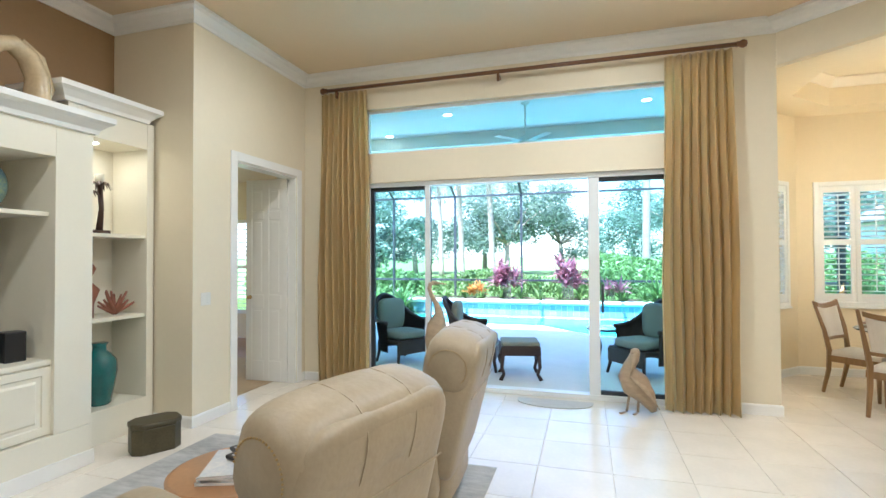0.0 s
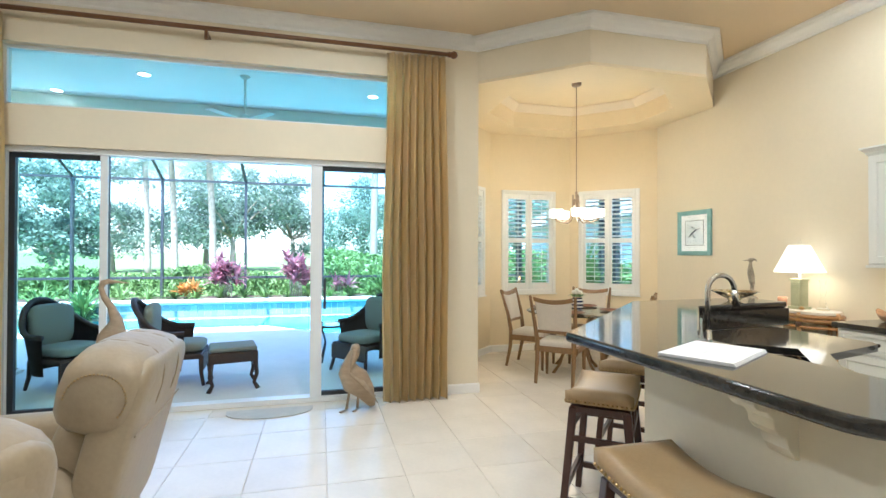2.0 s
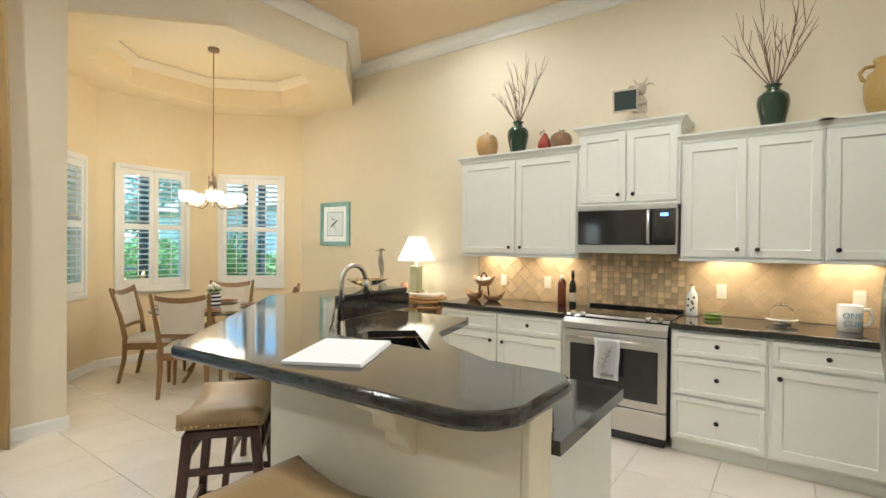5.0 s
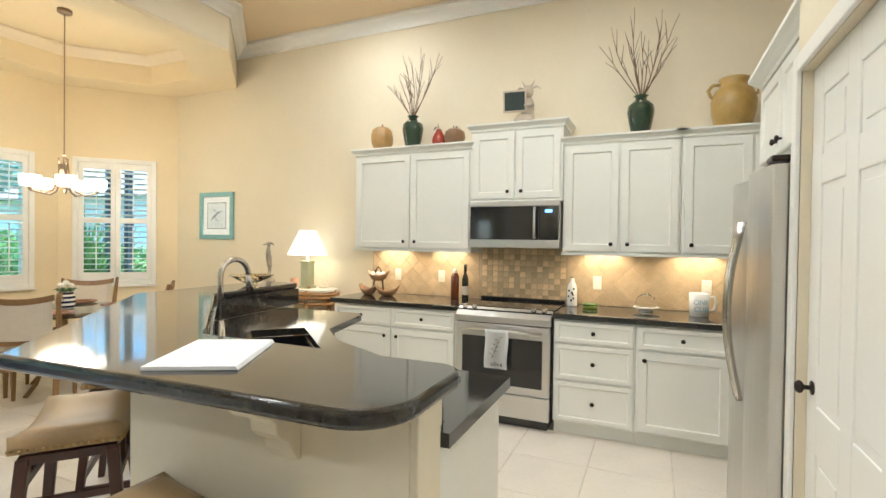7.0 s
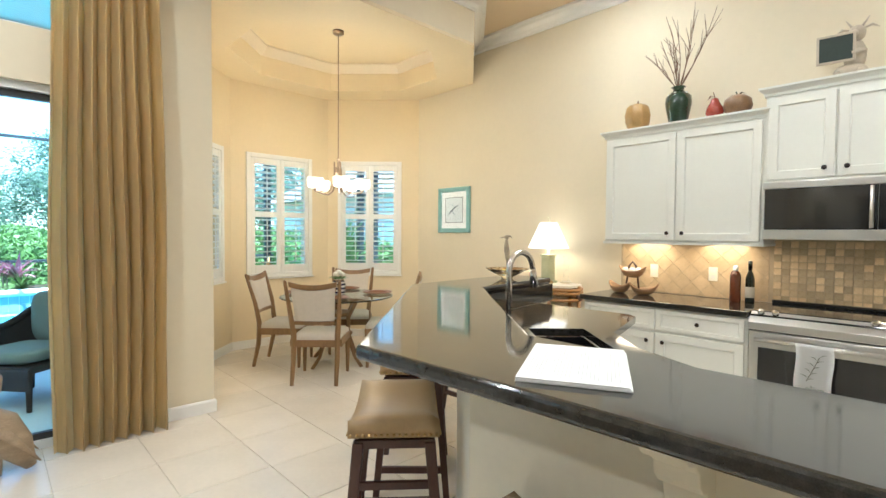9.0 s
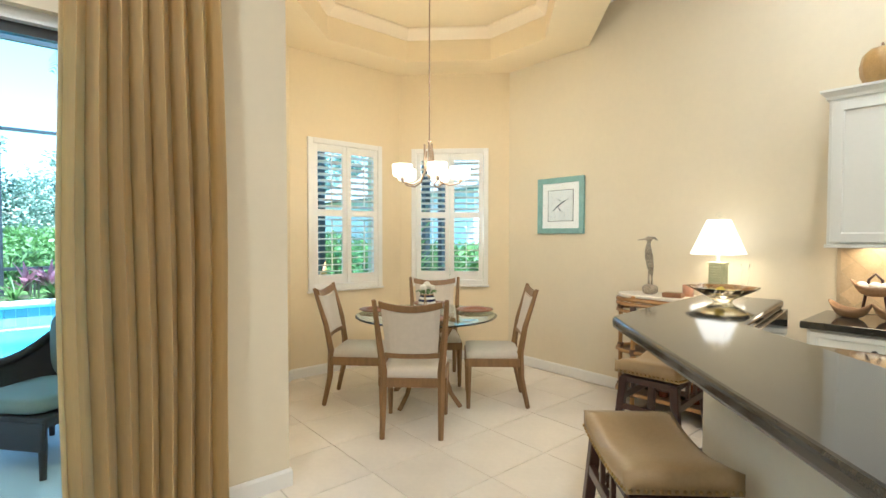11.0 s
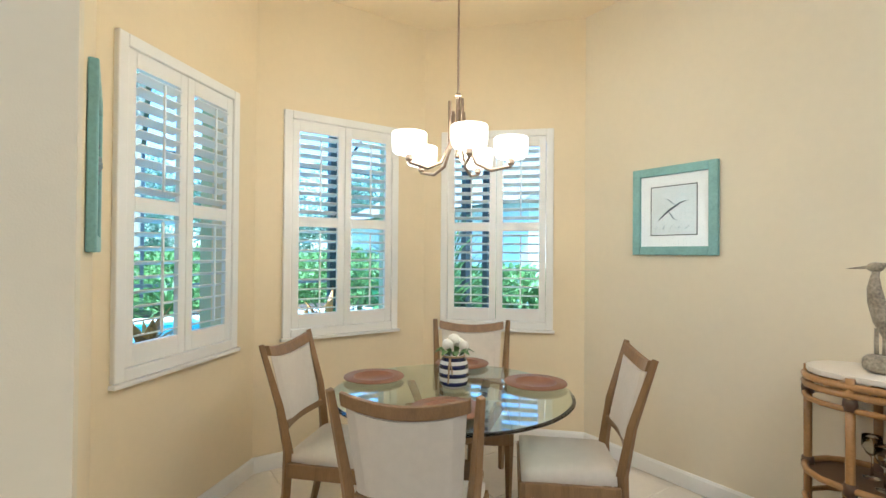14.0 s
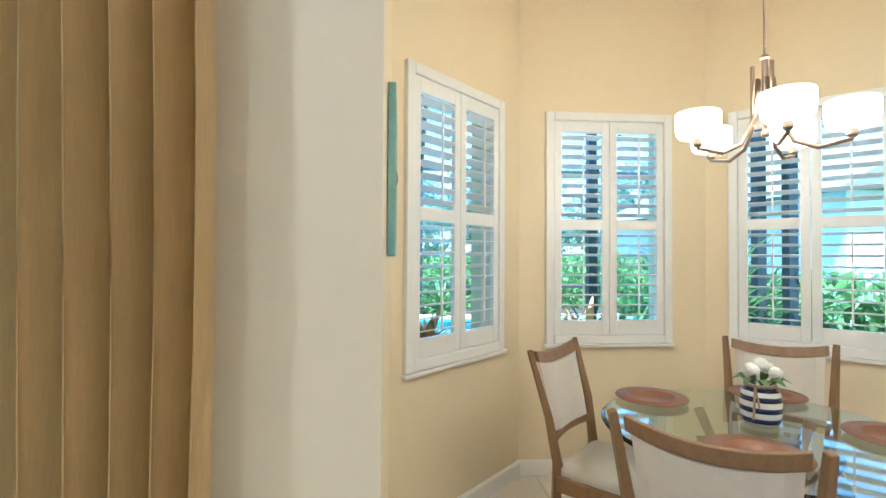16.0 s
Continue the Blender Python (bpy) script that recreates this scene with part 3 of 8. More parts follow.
for i in range(9):
    q = i / 8
    bx, bz, s = 0.06 + 0.06 * q, 0.55 + 0.15 * q, -1 if i % 2 else 1
    add_tube(bm, [(bx, -0.007, bz), (bx + s * 0.016, -0.008, bz + 0.016), (bx + s * 0.036, -0.007, bz + 0.02)], [0.001, 0.006, 0.001], 5, squash=0.3)
part("olive_print", bm, mat("olive_print", (0.12, 0.13, 0.07), 0.8), tw, "grey-green olive branch print")
words("lettering", "olive", 0.05, mat("olive_lettering", (0.10, 0.10, 0.06), 0.8), tw, pose(0.10, -0.0075, 0.505, 90))

# microwave
mw = thing("microwave", at_wall(UF - 0.065, 2.975), "stainless over-the-range microwave with a black door", "microwave")
box_part("body", STEEL, mw, (0, 0.02, 1.40), (0.77, 0.385, 1.79), 0.004)
box_part("top_vent", STEEL, mw, (0.0, -0.005, 1.745), (0.77, 0.0195, 1.79), 0.003)
box_part("bottom_rail", STEEL, mw, (0.0, -0.005, 1.40), (0.77, 0.0195, 1.465), 0.003)
md = box_part("door", BLACKG, mw, (0.012, -0.008, 1.467), (0.60, 0.0195, 1.743), 0.004, "black glass microwave door")
bm = bmesh.new()
add_tube(bm, [(0.575, -0.045, 1.475), (0.575, -0.05, 1.60), (0.575, -0.045, 1.735)], 0.011, 10)
for hz in (1.485, 1.725):
    add_tube(bm, [(0.575, -0.045, hz), (0.575, -0.008, hz)], 0.008, 8)
part("handle", bm, STEEL, md, "stainless bar handle", smooth=True)
cp = box_part("control_panel", BLACKG, mw, (0.604, -0.006, 1.467), (0.758, 0.0195, 1.743), 0.003)
box_part("display", CLOCK, cp, (0.655, -0.008, 1.69), (0.71, -0.0065, 1.712), 0.0, "small glowing blue clock display")

# backsplash
bs = thing("backsplash", pose(KX - 0.002, 4.18, 0.92, 0, 0, -90), "honey travertine backsplash with a mosaic panel behind the range", "backsplash")
box_part("grout_bed", GROUT2, bs, (0.0, -0.006, 0.0), (3.8, 0.0, 0.475), 0.0)


def clip(poly, ax, lim, keep_less):
    out = []
    for p, q in zip(poly, poly[1:] + poly[:1]):
        a, b = (p[ax] <= lim) == keep_less or p[ax] == lim, (q[ax] <= lim) == keep_less or q[ax] == lim
        if a:
            out.append(p)
        if a != b:
            s = (lim - p[ax]) / (q[ax] - p[ax])
            out.append((p[0] + s * (q[0] - p[0]), p[1] + s * (q[1] - p[1])))
    return out


def tile_poly(poly, material, name="wall_tile"):
    bm = bmesh.new()
    add_prism(bm, poly, 0.0055, 0.011, Matrix(((1, 0, 0, 0), (0, 0, -1, 0), (0, 1, 0, 0), (0, 0, 0, 1))))
    return part(name, bm, material, bs)


DG = 0.075
for x0, x1 in ((0.02, 1.17), (1.985, 3.68)):
    for i in range(int((x1 - x0) / DG) + 3):
        for j in range(8):
            if (i + j) % 2:
                continue
            cx, cz, hh = x0 + DG * (i - 1), DG * (j - 0.5), DG - 0.003
            p = [(cx - hh, cz), (cx, cz - hh), (cx + hh, cz), (cx, cz + hh)]
            for ax, lim, less in ((0, x0, False), (0, x1, True), (1, 0.002, False), (1, 0.448, True)):
                p = clip(p, ax, lim, less) if len(p) > 2 else p
            if len(p) > 2 and abs(sum(a[0] * b[1] - b[0] * a[1] for a, b in zip(p, p[1:] + p[:1]))) > 3e-4:
                tile_poly(p, TRAV)
MP = 0.0515
first = None
for i in range(15):
    for j in range(9):
        if first is None:
            first = tile_poly([(-0.0235, -0.0235), (0.0235, -0.0235), (0.0235, 0.0235), (-0.0235, 0.0235)], MOSAIC, "mosaic_tile")
            ob = first
        else:
            ob = new("mosaic_tile", first.data)
            ob.parent = bs
        ob.location = (1.225 + MP * i, 0.0, 0.03 + MP * j)
for ox in (0.31, 0.787, 2.233, 3.05):
    o = thing("wall_outlet", pose(KX - 0.013, 4.18 - ox, 1.11, 0, 0, -90), "cream double wall outlet on the backsplash", "outlet", "kitchen outlets")
    box_part("plate", SHELFW, o, (-0.035, -0.006, -0.057), (0.035, 0.0, 0.057), 0.003)
    for oz in (-0.024, 0.024):
        box_part("socket", WHITEC, o, (-0.016, -0.008, oz - 0.014), (0.016, -0.0055, oz + 0.014), 0.003)
for uy in (3.9, 3.3, 1.9, 1.2):
    lamp("under_cabinet_light", "AREA", pose(UF + 0.15, uy, 1.343), 0.75, (1.0, 0.74, 0.44), 0.42)

# fridge and the pantry corner
f = thing("fridge", pose(3.88, 1.05, 0, 0, 0, 180), "stainless side-by-side fridge with curved handles", "fridge")
box_part("body", FRIDGE_SIDE, f, (0.0, 0.0, 0.02), (0.91, 0.68, 1.76), 0.006)
for a, b, hx in ((0.0, 0.42, 0.385), (0.425, 0.91, 0.46)):
    bm = bmesh.new()
    n = 8
    arc = [(a + (b - a) * i / n, -0.055 - 0.035 * math.sin(math.pi * i / n)) for i in range(n + 1)]
    add_prism(bm, arc + [(b, -0.003), (a, -0.003)], 0.03, 1.75)
    dd = part("door", bm, STEEL, f, "", 0.006)
    bm = bmesh.new()
    add_tube(bm, [(hx, -0.085 - 0.055 * math.sin(math.pi * i / 12), 0.72 + 0.83 * i / 12) for i in range(13)], 0.015, 10)
    part("handle", bm, CHROME, dd, "long bowed metal handle", smooth=True)
box_part("hinge_cover", KNOB, f, (0.80, -0.06, 1.762), (0.90, 0.05, 1.785), 0.006)
fc = thing("wall_cabinet", pose(3.88, 0.98, 1.86, 0, 0, 180), "white two-door cabinet above the fridge", "cabinet", "kitchen wall cabinets")
box_part("body", CABW, fc, (0, 0, 0), (0.91, 0.6, 0.42), 0.002)
shaker(fc, 0.01, 0.01, 0.45, 0.40, (0.41, 0.06))
shaker(fc, 0.46, 0.01, 0.90, 0.40, (0.50, 0.06))
bm = bmesh.new()
add_sweep(bm, [(0, 0), (-0.02, 0), (-0.024, 0.02), (-0.05, 0.045), (-0.07, 0.06), (-0.07, 0.08), (0, 0.08)], [(0, 0.6, 0.415), (0, 0, 0.415), (0.91, 0, 0.415), (0.91, 0.6, 0.415)])
part("crown", bm, CABW, fc)


def panel_door(parent, w, h, material, thick=0.035, knob_x=None, knob_z=0.95, knob_mat=None):
    """A six-panel door leaf: x across, y through, z up."""
    bm = bmesh.new()
    add_box(bm, 0, -thick / 2 + 0.006, 0, w, thick / 2 - 0.006, h)
    st, ml = 0.115 * w / 0.8, 0.10 * w / 0.8
    rails = [(0, 0.24), (0.36 * h, 0.36 * h + 0.16), (0.80 * h, 0.80 * h + 0.10), (h - 0.115, h)]
    leaf_boxes = [(0, 0, st, h), (w - st, 0, w, h), ((w - ml) / 2, 0, (w + ml) / 2, h)]
    for z0, z1 in rails:
        leaf_boxes += [(st, z0, (w - ml) / 2, z1), ((w + ml) / 2, z0, w - st, z1)]
    for x0, z0, x1, z1 in leaf_boxes:
        add_box(bm, x0, -thick / 2, z0, x1, thick / 2, z1)
    for (a0, a1), (b0, b1) in zip(rails, rails[1:]):
        for x0, x1 in ((st, (w - ml) / 2), ((w + ml) / 2, w - st)):
            add_box(bm, x0 + 0.03, -thick / 2 + 0.002, a1 + 0.03, x1 - 0.03, thick / 2 - 0.002, b0 - 0.03)
    leaf = part("leaf", bm, material, parent, "", 0.004)
    if knob_x is not None:
        for s in (-1, 1):
            bm = bmesh.new()
            add_lathe(bm, [(0.024, 0.0), (0.024, 0.005), (0.008, 0.008), (0.008, 0.025), (0.02, 0.032), (0.023, 0.04), (0.015, 0.05), (0.003, 0.052)], 16, pose(knob_x, s * thick / 2, knob_z, 90 if s < 0 else -90))
            part("door_knob", bm, knob_mat or KNOB, leaf, smooth=True)
    return leaf


def casing(name, m, w, h, cw=0.09, label="white painted door casing"):
    bm = bmesh.new()
    add_box(bm, -cw, -0.018, 0, 0, -0.002, h + cw, m)
    add_box(bm, w, -0.018, 0, w + cw, -0.002, h + cw, m)
    add_box(bm, 0, -0.018, h, w, -0.002, h + cw, m)
    return structure(name, bm, TRIM, label, 0.004)


pd = thing("door_pantry", pose(2.888, 0.99, 0.008, 0, 0, 180), "white six-panel pantry door, closed, with a dark knob", "door")
panel_door(pd, 0.756, 2.05, TRIM, 0.035, 0.07, 0.95)
casing("trim_pantry", pose(2.89, 1.04, 0, 0, 0, 180), 0.76, 2.06, 0.06)

# ---- the breakfast bar ----
def rounded(pts, radii, seg=9):
    """A polygon with its corners filleted, each by its own radius."""
    out = []
    for k, r in enumerate(radii):
        p = Vector(pts[k])
        a, b = (Vector(pts[k - 1]) - p).normalized(), (Vector(pts[(k + 1) % len(pts)]) - p).normalized()
        half = a.angle(b) / 2
        if r == 0 or half > 1.54:
            out.append(tuple(p))
            continue
        c = p + (a + b).normalized() * (r / math.sin(half))
        v0, v1 = p + a * (r / math.tan(half)) - c, p + b * (r / math.tan(half)) - c
        turn = v0.angle_signed(v1)
        for q in range(seg + 1):
            w = -turn * q / seg
            out.append((c.x + v0.x * math.cos(w) - v0.y * math.sin(w), c.y + v0.x * math.sin(w) + v0.y * math.cos(w)))
    return out


BAR = rounded([(2.09, 1.985), (1.628, 1.98), (1.61, 2.6), (1.577, 3.28), (2.82, 4.51), (3.93, 4.57), (3.96, 4.19), (3.05, 4.08), (2.09, 3.02)], [0.09, 0.15, 2.0, 0.03, 0.12, 0.03, 0.02, 0.0, 0.0])
BT = 1.09
bi = thing("breakfast_bar", pose(0, 0, 0), "angled cream breakfast bar with raised black granite top and lower counter", "kitchen island")
bm = bmesh.new()
add_prism(bm, BAR, BT - 0.045, BT)
part("bar_top", bm, GRANITE, bi, "polished black granite bar top", 0.014, segs=3)
KNEE = [(2.075, 2.06), (1.875, 2.06), (1.82, 3.04), (2.40, 3.66), (2.92, 4.18), (3.30, 4.32), (3.93, 4.38), (3.94, 4.21), (3.04, 4.10), (2.53, 3.54), (2.075, 3.03)]
bm = bmesh.new()
add_prism(bm, KNEE, 0.0, BT - 0.046)
part("knee_wall", bm, BISQUE, bi, "cream painted knee wall", 0.003)
bm = bmesh.new()
add_box(bm, 1.872, 2.035, 0, 2.01, 2.059, BT - 0.046)
add_box(bm, 1.862, 2.025, 0, 2.01, 2.034, 0.12)
part("end_pilaster", bm, BISQUE, bi, "", 0.004)
bm = bmesh.new()
add_prism(bm, [(2.0755, 2.065), (2.095, 2.065), (2.095, 3.0), (2.55, 3.51), (3.06, 4.06), (3.95, 4.17), (3.945, 4.209), (3.042, 4.098), (2.532, 3.538), (2.0755, 3.028)], 0.918, BT - 0.0455)
part("splash", bm, GRANITE, bi, "black granite upstand", 0.002)
SINK_M = pose(2.80, 3.30, 0, 0, 0, 47)


def prism_with_hole(bm, outer, hole, z0, z1):
    loops = []
    for pts in (outer, hole):
        vs = [bm.verts.new((x, y, z0)) for x, y in pts]
        loops.append([bm.edges.new((vs[i], vs[(i + 1) % len(vs)])) for i in range(len(vs))])
    bmesh.ops.triangle_fill(bm, edges=loops[0] + loops[1], use_beauty=True)
    res = bmesh.ops.extrude_face_region(bm, geom=bm.faces[:])
    for v in res["geom"]:
        if isinstance(v, bmesh.types.BMVert):
            v.co.z = z1


SW, SD = 0.30, 0.15
hole = [tuple((SINK_M @ Vector((x, y, 0)))[:2]) for x, y in ((-SW, -SD), (SW, -SD), (SW, SD), (-SW, SD))]
LOW = [(2.097, 2.06), (2.015, 2.056), (2.015, 2.012), (2.63, 2.015), (2.66, 2.55), (2.90, 3.02), (3.14, 3.26), (3.70, 3.40), (3.76, 3.47), (3.74, 4.14), (3.07, 4.055), (2.56, 3.505), (2.097, 2.995)]
bm = bmesh.new()
prism_with_hole(bm, LOW, hole, 0.876, 0.917)
part("lower_counter", bm, GRANITE, bi, "polished black granite lower counter")
bm = bmesh.new()
add_prism(bm, [(2.10, 2.07), (2.56, 2.07), (2.60, 2.57), (2.85, 3.06), (3.12, 3.31), (3.68, 3.45), (3.68, 4.1), (3.08, 4.04), (2.57, 3.50), (2.10, 2.98)], 0.0, 0.66)
add_box(bm, 2.012, 2.04, 0.0, 2.57, 2.0595, 0.872)
part("cabinet_body", bm, CABW, bi, "white cabinet under the lower counter", 0.003)
bm = bmesh.new()
for a in ((-SW, -SD, -SW + 0.01, SD), (SW - 0.01, -SD, SW, SD), (-SW + 0.01, -SD, SW - 0.01, -SD + 0.01), (-SW + 0.01, SD - 0.01, SW - 0.01, SD)):
    add_box(bm, a[0], a[1], 0.68, a[2], a[3], 0.874, SINK_M)
add_box(bm, -SW, -SD, 0.668, SW, SD, 0.679, SINK_M)
part("sink", bm, BLACKG, bi, "dark undermount sink basin", 0.003)
for cx, cy, rot in ((1.86, 2.43, 90), (2.20, 3.47, 135)):
    bm = bmesh.new()
    prof = [(0.0, 0.0), (0.17, 0.0), (0.17, -0.03), (0.155, -0.045), (0.12, -0.055), (0.10, -0.075), (0.095, -0.105), (0.075, -0.125), (0.05, -0.135), (0.04, -0.17), (0.018, -0.20), (0.0, -0.205)]
    cm = pose(cx, cy, BT - 0.047, 0, 0, rot) @ Matrix(((0, 0, 1, -0.045), (1, 0, 0, 0), (0, 1, 0, 0), (0, 0, 0, 1)))
    add_prism(bm, prof, 0.0, 0.09, cm)
    part("corbel", bm, BISQUE, bi, "carved cream corbel", 0.004)
# tap
tp = thing("tap", pose(2.575, 3.50, 0.9172), "tall brushed nickel gooseneck kitchen tap", "tap")
dv = Vector((1.0, -0.04, 0)).normalized()
bm = bmesh.new()
add_lathe(bm, [(0.034, 0), (0.034, 0.008), (0.024, 0.014), (0.022, 0.10), (0.018, 0.11), (0.015, 0.115)], 16)
part("base", bm, CHROME, tp, smooth=True)
bm = bmesh.new()
pts = [(0, 0, 0.11), (0, 0, 0.30)] + [tuple(dv * (0.088 - 0.088 * math.cos(a)) + Vector((0, 0, 0.33 + 0.088 * math.sin(a)))) for a in [math.pi * i / 12 for i in range(13)]]
add_tube(bm, pts, 0.014, 12)
part("spout", bm, CHROME, tp, smooth=True)
bm = bmesh.new()
e = dv * 0.176
add_tube(bm, [tuple(e + Vector((0, 0, 0.335))), tuple(e + dv * 0.006 + Vector((0, 0, 0.30))), tuple(e + dv * 0.014 + Vector((0, 0, 0.245)))], [0.015, 0.018, 0.022], 12)
part("spray_head", bm, CHROME, tp, smooth=True)
bm = bmesh.new()
add_tube(bm, [(0, 0, 0.07), (0.05, 0.045, 0.085), (0.085, 0.075, 0.10)], [0.008, 0.006, 0.005], 8)
part("lever", bm, CHROME, tp, smooth=True)
# papers
pp = thing("paper_stack", pose(1.86, 2.71, BT + 0.0005, 0, 0, 28) @ Matrix.Diagonal((0.88, 0.86, 1, 1)), "stack of white printed sheets on the bar", "papers")
for i in range(5):
    bm = bmesh.new()
    add_box(bm, -0.20 + 0.002 * random.uniform(-1, 1), -0.145 + 0.002 * i, 0.0022 * i, 0.20 + 0.001 * i, 0.145 + 0.002 * random.uniform(-1, 1), 0.0022 * i + 0.0019)
    part("sheet", bm, PAPER, pp)
bm = bmesh.new()
for i in range(24):
    y = 0.125 - 0.0105 * i
    if i % 7 != 5:
        add_box(bm, -0.17, y, 0.0108, -0.17 + random.uniform(0.15, 0.33), y + 0.0014, 0.0111)
part("print_lines", bm, INK, pp, "rows of fine grey print", kind="stuff")
# glass bowl with fruit at the far end
gb = thing("glass_bowl", pose(3.64, 4.37, BT + 0.0005) @ Matrix.Diagonal((0.80, 0.80, 1.2, 1)), "fluted amber glass bowl with yellow fruit on the bar", "bowl")
bm = bmesh.new()
seg = 28
inner, rings = [], []
for r0, z0 in ((0.05, 0.0), (0.06, 0.01), (0.13, 0.035), (0.20, 0.06), (0.205, 0.062), (0.135, 0.042), (0.06, 0.018), (0.01, 0.016)):
    rings.append([bm.verts.new(((r0 * (1 + 0.05 * math.cos(7 * 2 * math.pi * i / seg) * (r0 > 0.1))) * math.cos(2 * math.pi * i / seg), (r0 * (1 + 0.05 * math.cos(7 * 2 * math.pi * i / seg) * (r0 > 0.1))) * math.sin(2 * math.pi * i / seg), z0)) for i in range(seg)])
for a, b in zip(rings, rings[1:]):
    for i in range(seg):
        bm.faces.new((a[i], a[(i + 1) % seg], b[(i + 1) % seg], b[i]))
bm.faces.new(rings[0][::-1]), bm.faces.new(rings[-1])
part("bowl", bm, glass("amber_glass", (0.95, 0.86, 0.64), 0.02, 1.12), gb, smooth=True)
for fx, fy in ((0.03, 0.02), (-0.04, 0.01)):
    bm = bmesh.new()
    add_ball(bm, (fx, fy, 0.042), 0.022, scale=(1.15, 1, 0.9))
    part("lemon", bm, mat("lemon_skin", (0.62, 0.48, 0.05), 0.45, bump=0.1, bscale=150), gb, "yellow fruit", smooth=True)


# stools
def saddle_stool(m):
    s = thing("bar_stool", m, "backless dark wood bar stool with a nailhead-trimmed tan leather saddle seat", "stool", "stools along the breakfast bar")
    L, W, H = 0.50, 0.34, 0.745
    bm = bmesh.new()
    nx, ny = 14, 10
    grid = []
    for i in range(nx + 1):
        u = i / nx * 2 - 1
        row = []
        for j in range(ny + 1):
            v = j / ny * 2 - 1
            edge = max(abs(u) ** 6, abs(v) ** 6)
            row.append(bm.verts.new((u * L / 2, v * W / 2, H - 0.028 + 0.045 * u * u - 0.03 * edge)))
        grid.append(row)
    for i in range(nx):
        for j in range(ny):
            bm.faces.new((grid[i][j], grid[i + 1][j], grid[i + 1][j + 1], grid[i][j + 1]))
    rim = [grid[i][0] for i in range(nx + 1)] + [grid[nx][j] for j in range(1, ny + 1)] + [grid[i][ny] for i in range(nx - 1, -1, -1)] + [grid[0][j] for j in range(ny - 1, 0, -1)]
    low = [bm.verts.new((v.co.x, v.co.y, H - 0.10 + 0.02 * (v.co.x / L * 2) ** 2)) for v in rim]
    for i in range(len(rim)):
        j = (i + 1) % len(rim)
        bm.faces.new((rim[i], low[i], low[j], rim[j]))
    bm.faces.new(low)
    seat = part("seat", bm, TANLEATHER, s, "tan leather saddle seat", smooth=True)
    bm = bmesh.new()
    for i in range(22):
        for sx, sy, ax in ((1, 0, 1), (-1, 0, 1), (0, 1, 0), (0, -1, 0)):
            q = -1 + 2 * (i + 0.5) / 22
            if ax and i >= 15:
                continue
            if ax:
                q = -1 + 2 * (i + 0.5) / 15
                c = (sx * (L / 2 + 0.001), q * W / 2, H - 0.07)
            else:
                c = (q * L / 2, sy * (W / 2 + 0.001), H - 0.088 + 0.02 * q * q)
            bmesh.ops.create_icosphere(bm, subdivisions=1, radius=0.0075, matrix=Matrix.Translation(c))
    part("nailheads", bm, BRASSN, seat, "row of brass nailheads", kind="stuff")
    bm = bmesh.new()
    add_box(bm, -L / 2 + 0.03, -W / 2 + 0.02, H - 0.135, L / 2 - 0.03, W / 2 - 0.02, H - 0.10)
    part("apron", bm, DARKWOOD, s, "", 0.004)
    for sx in (-1, 1):
        for sy in (-1, 1):
            bm = bmesh.new()
            t, b = Vector((sx * (L / 2 - 0.045), sy * (W / 2 - 0.035), H - 0.11)), Vector((sx * (L / 2 + 0.005), sy * (W / 2 + 0.02), 0))
            vs = []
            for p, w in ((b, 0.017), (t, 0.021)):
                vs += [bm.verts.new((p.x + dx * w, p.y + dy * w, p.z)) for dx, dy in ((-1, -1), (1, -1), (1, 1), (-1, 1))]
            for fcs in ((3, 2, 1, 0), (4, 5, 6, 7), (0, 1, 5, 4), (1, 2, 6, 5), (2, 3, 7, 6), (3, 0, 4, 7)):
                bm.faces.new([vs[k] for k in fcs])
            part("leg", bm, DARKWOOD, s, "", 0.004)
    for sy in (-1, 1):
        for z0, wz in ((0.20, 0.02), (0.52, 0.02)):
            bm = bmesh.new()
            ex = L / 2 - 0.045 + 0.05 * (1 - z0 / H)
            ey = sy * (W / 2 - 0.035 + 0.055 * (1 - z0 / H))
            add_box(bm, -ex, ey - 0.011, z0 - wz, ex, ey + 0.011, z0 + wz)
            part("side_rail", bm, DARKWOOD, s, "", 0.003)
        for vx in (-0.06, 0.06):
            bm = bmesh.new()
            add_box(bm, vx - 0.012, sy * (W / 2 - 0.02) - 0.009, 0.54, vx + 0.012, sy * (W / 2 - 0.02) + 0.009, H - 0.12)
            part("slat", bm, DARKWOOD, s, "", 0.003)
    for sx in (-1, 1):
        bm = bmesh.new()
        ex, ey = sx * (L / 2 - 0.045 + 0.04), W / 2 + 0.0
        add_box(bm, ex - 0.011, -ey, 0.13, ex + 0.011, ey, 0.165)
        part("stretcher", bm, DARKWOOD, s, "", 0.003)
        bm = bmesh.new()
        add_box(bm, ex - 0.02 * sx - 0.01, -W / 2 + 0.02, 0.46, ex - 0.02 * sx + 0.01, W / 2 - 0.02, 0.49)
        part("stretcher", bm, DARKWOOD, s, "", 0.003)
    return s


st = saddle_stool(pose(1.635, 2.61, 0, 0, 0, 90))
copy_thing(st, pose(2.03, 3.66, 0, 0, 0, 50))
copy_thing(st, pose(2.60, 4.22, 0, 0, 0, 47))
copy_thing(st, pose(3.72, 4.70, 0, 0, 0, 4))

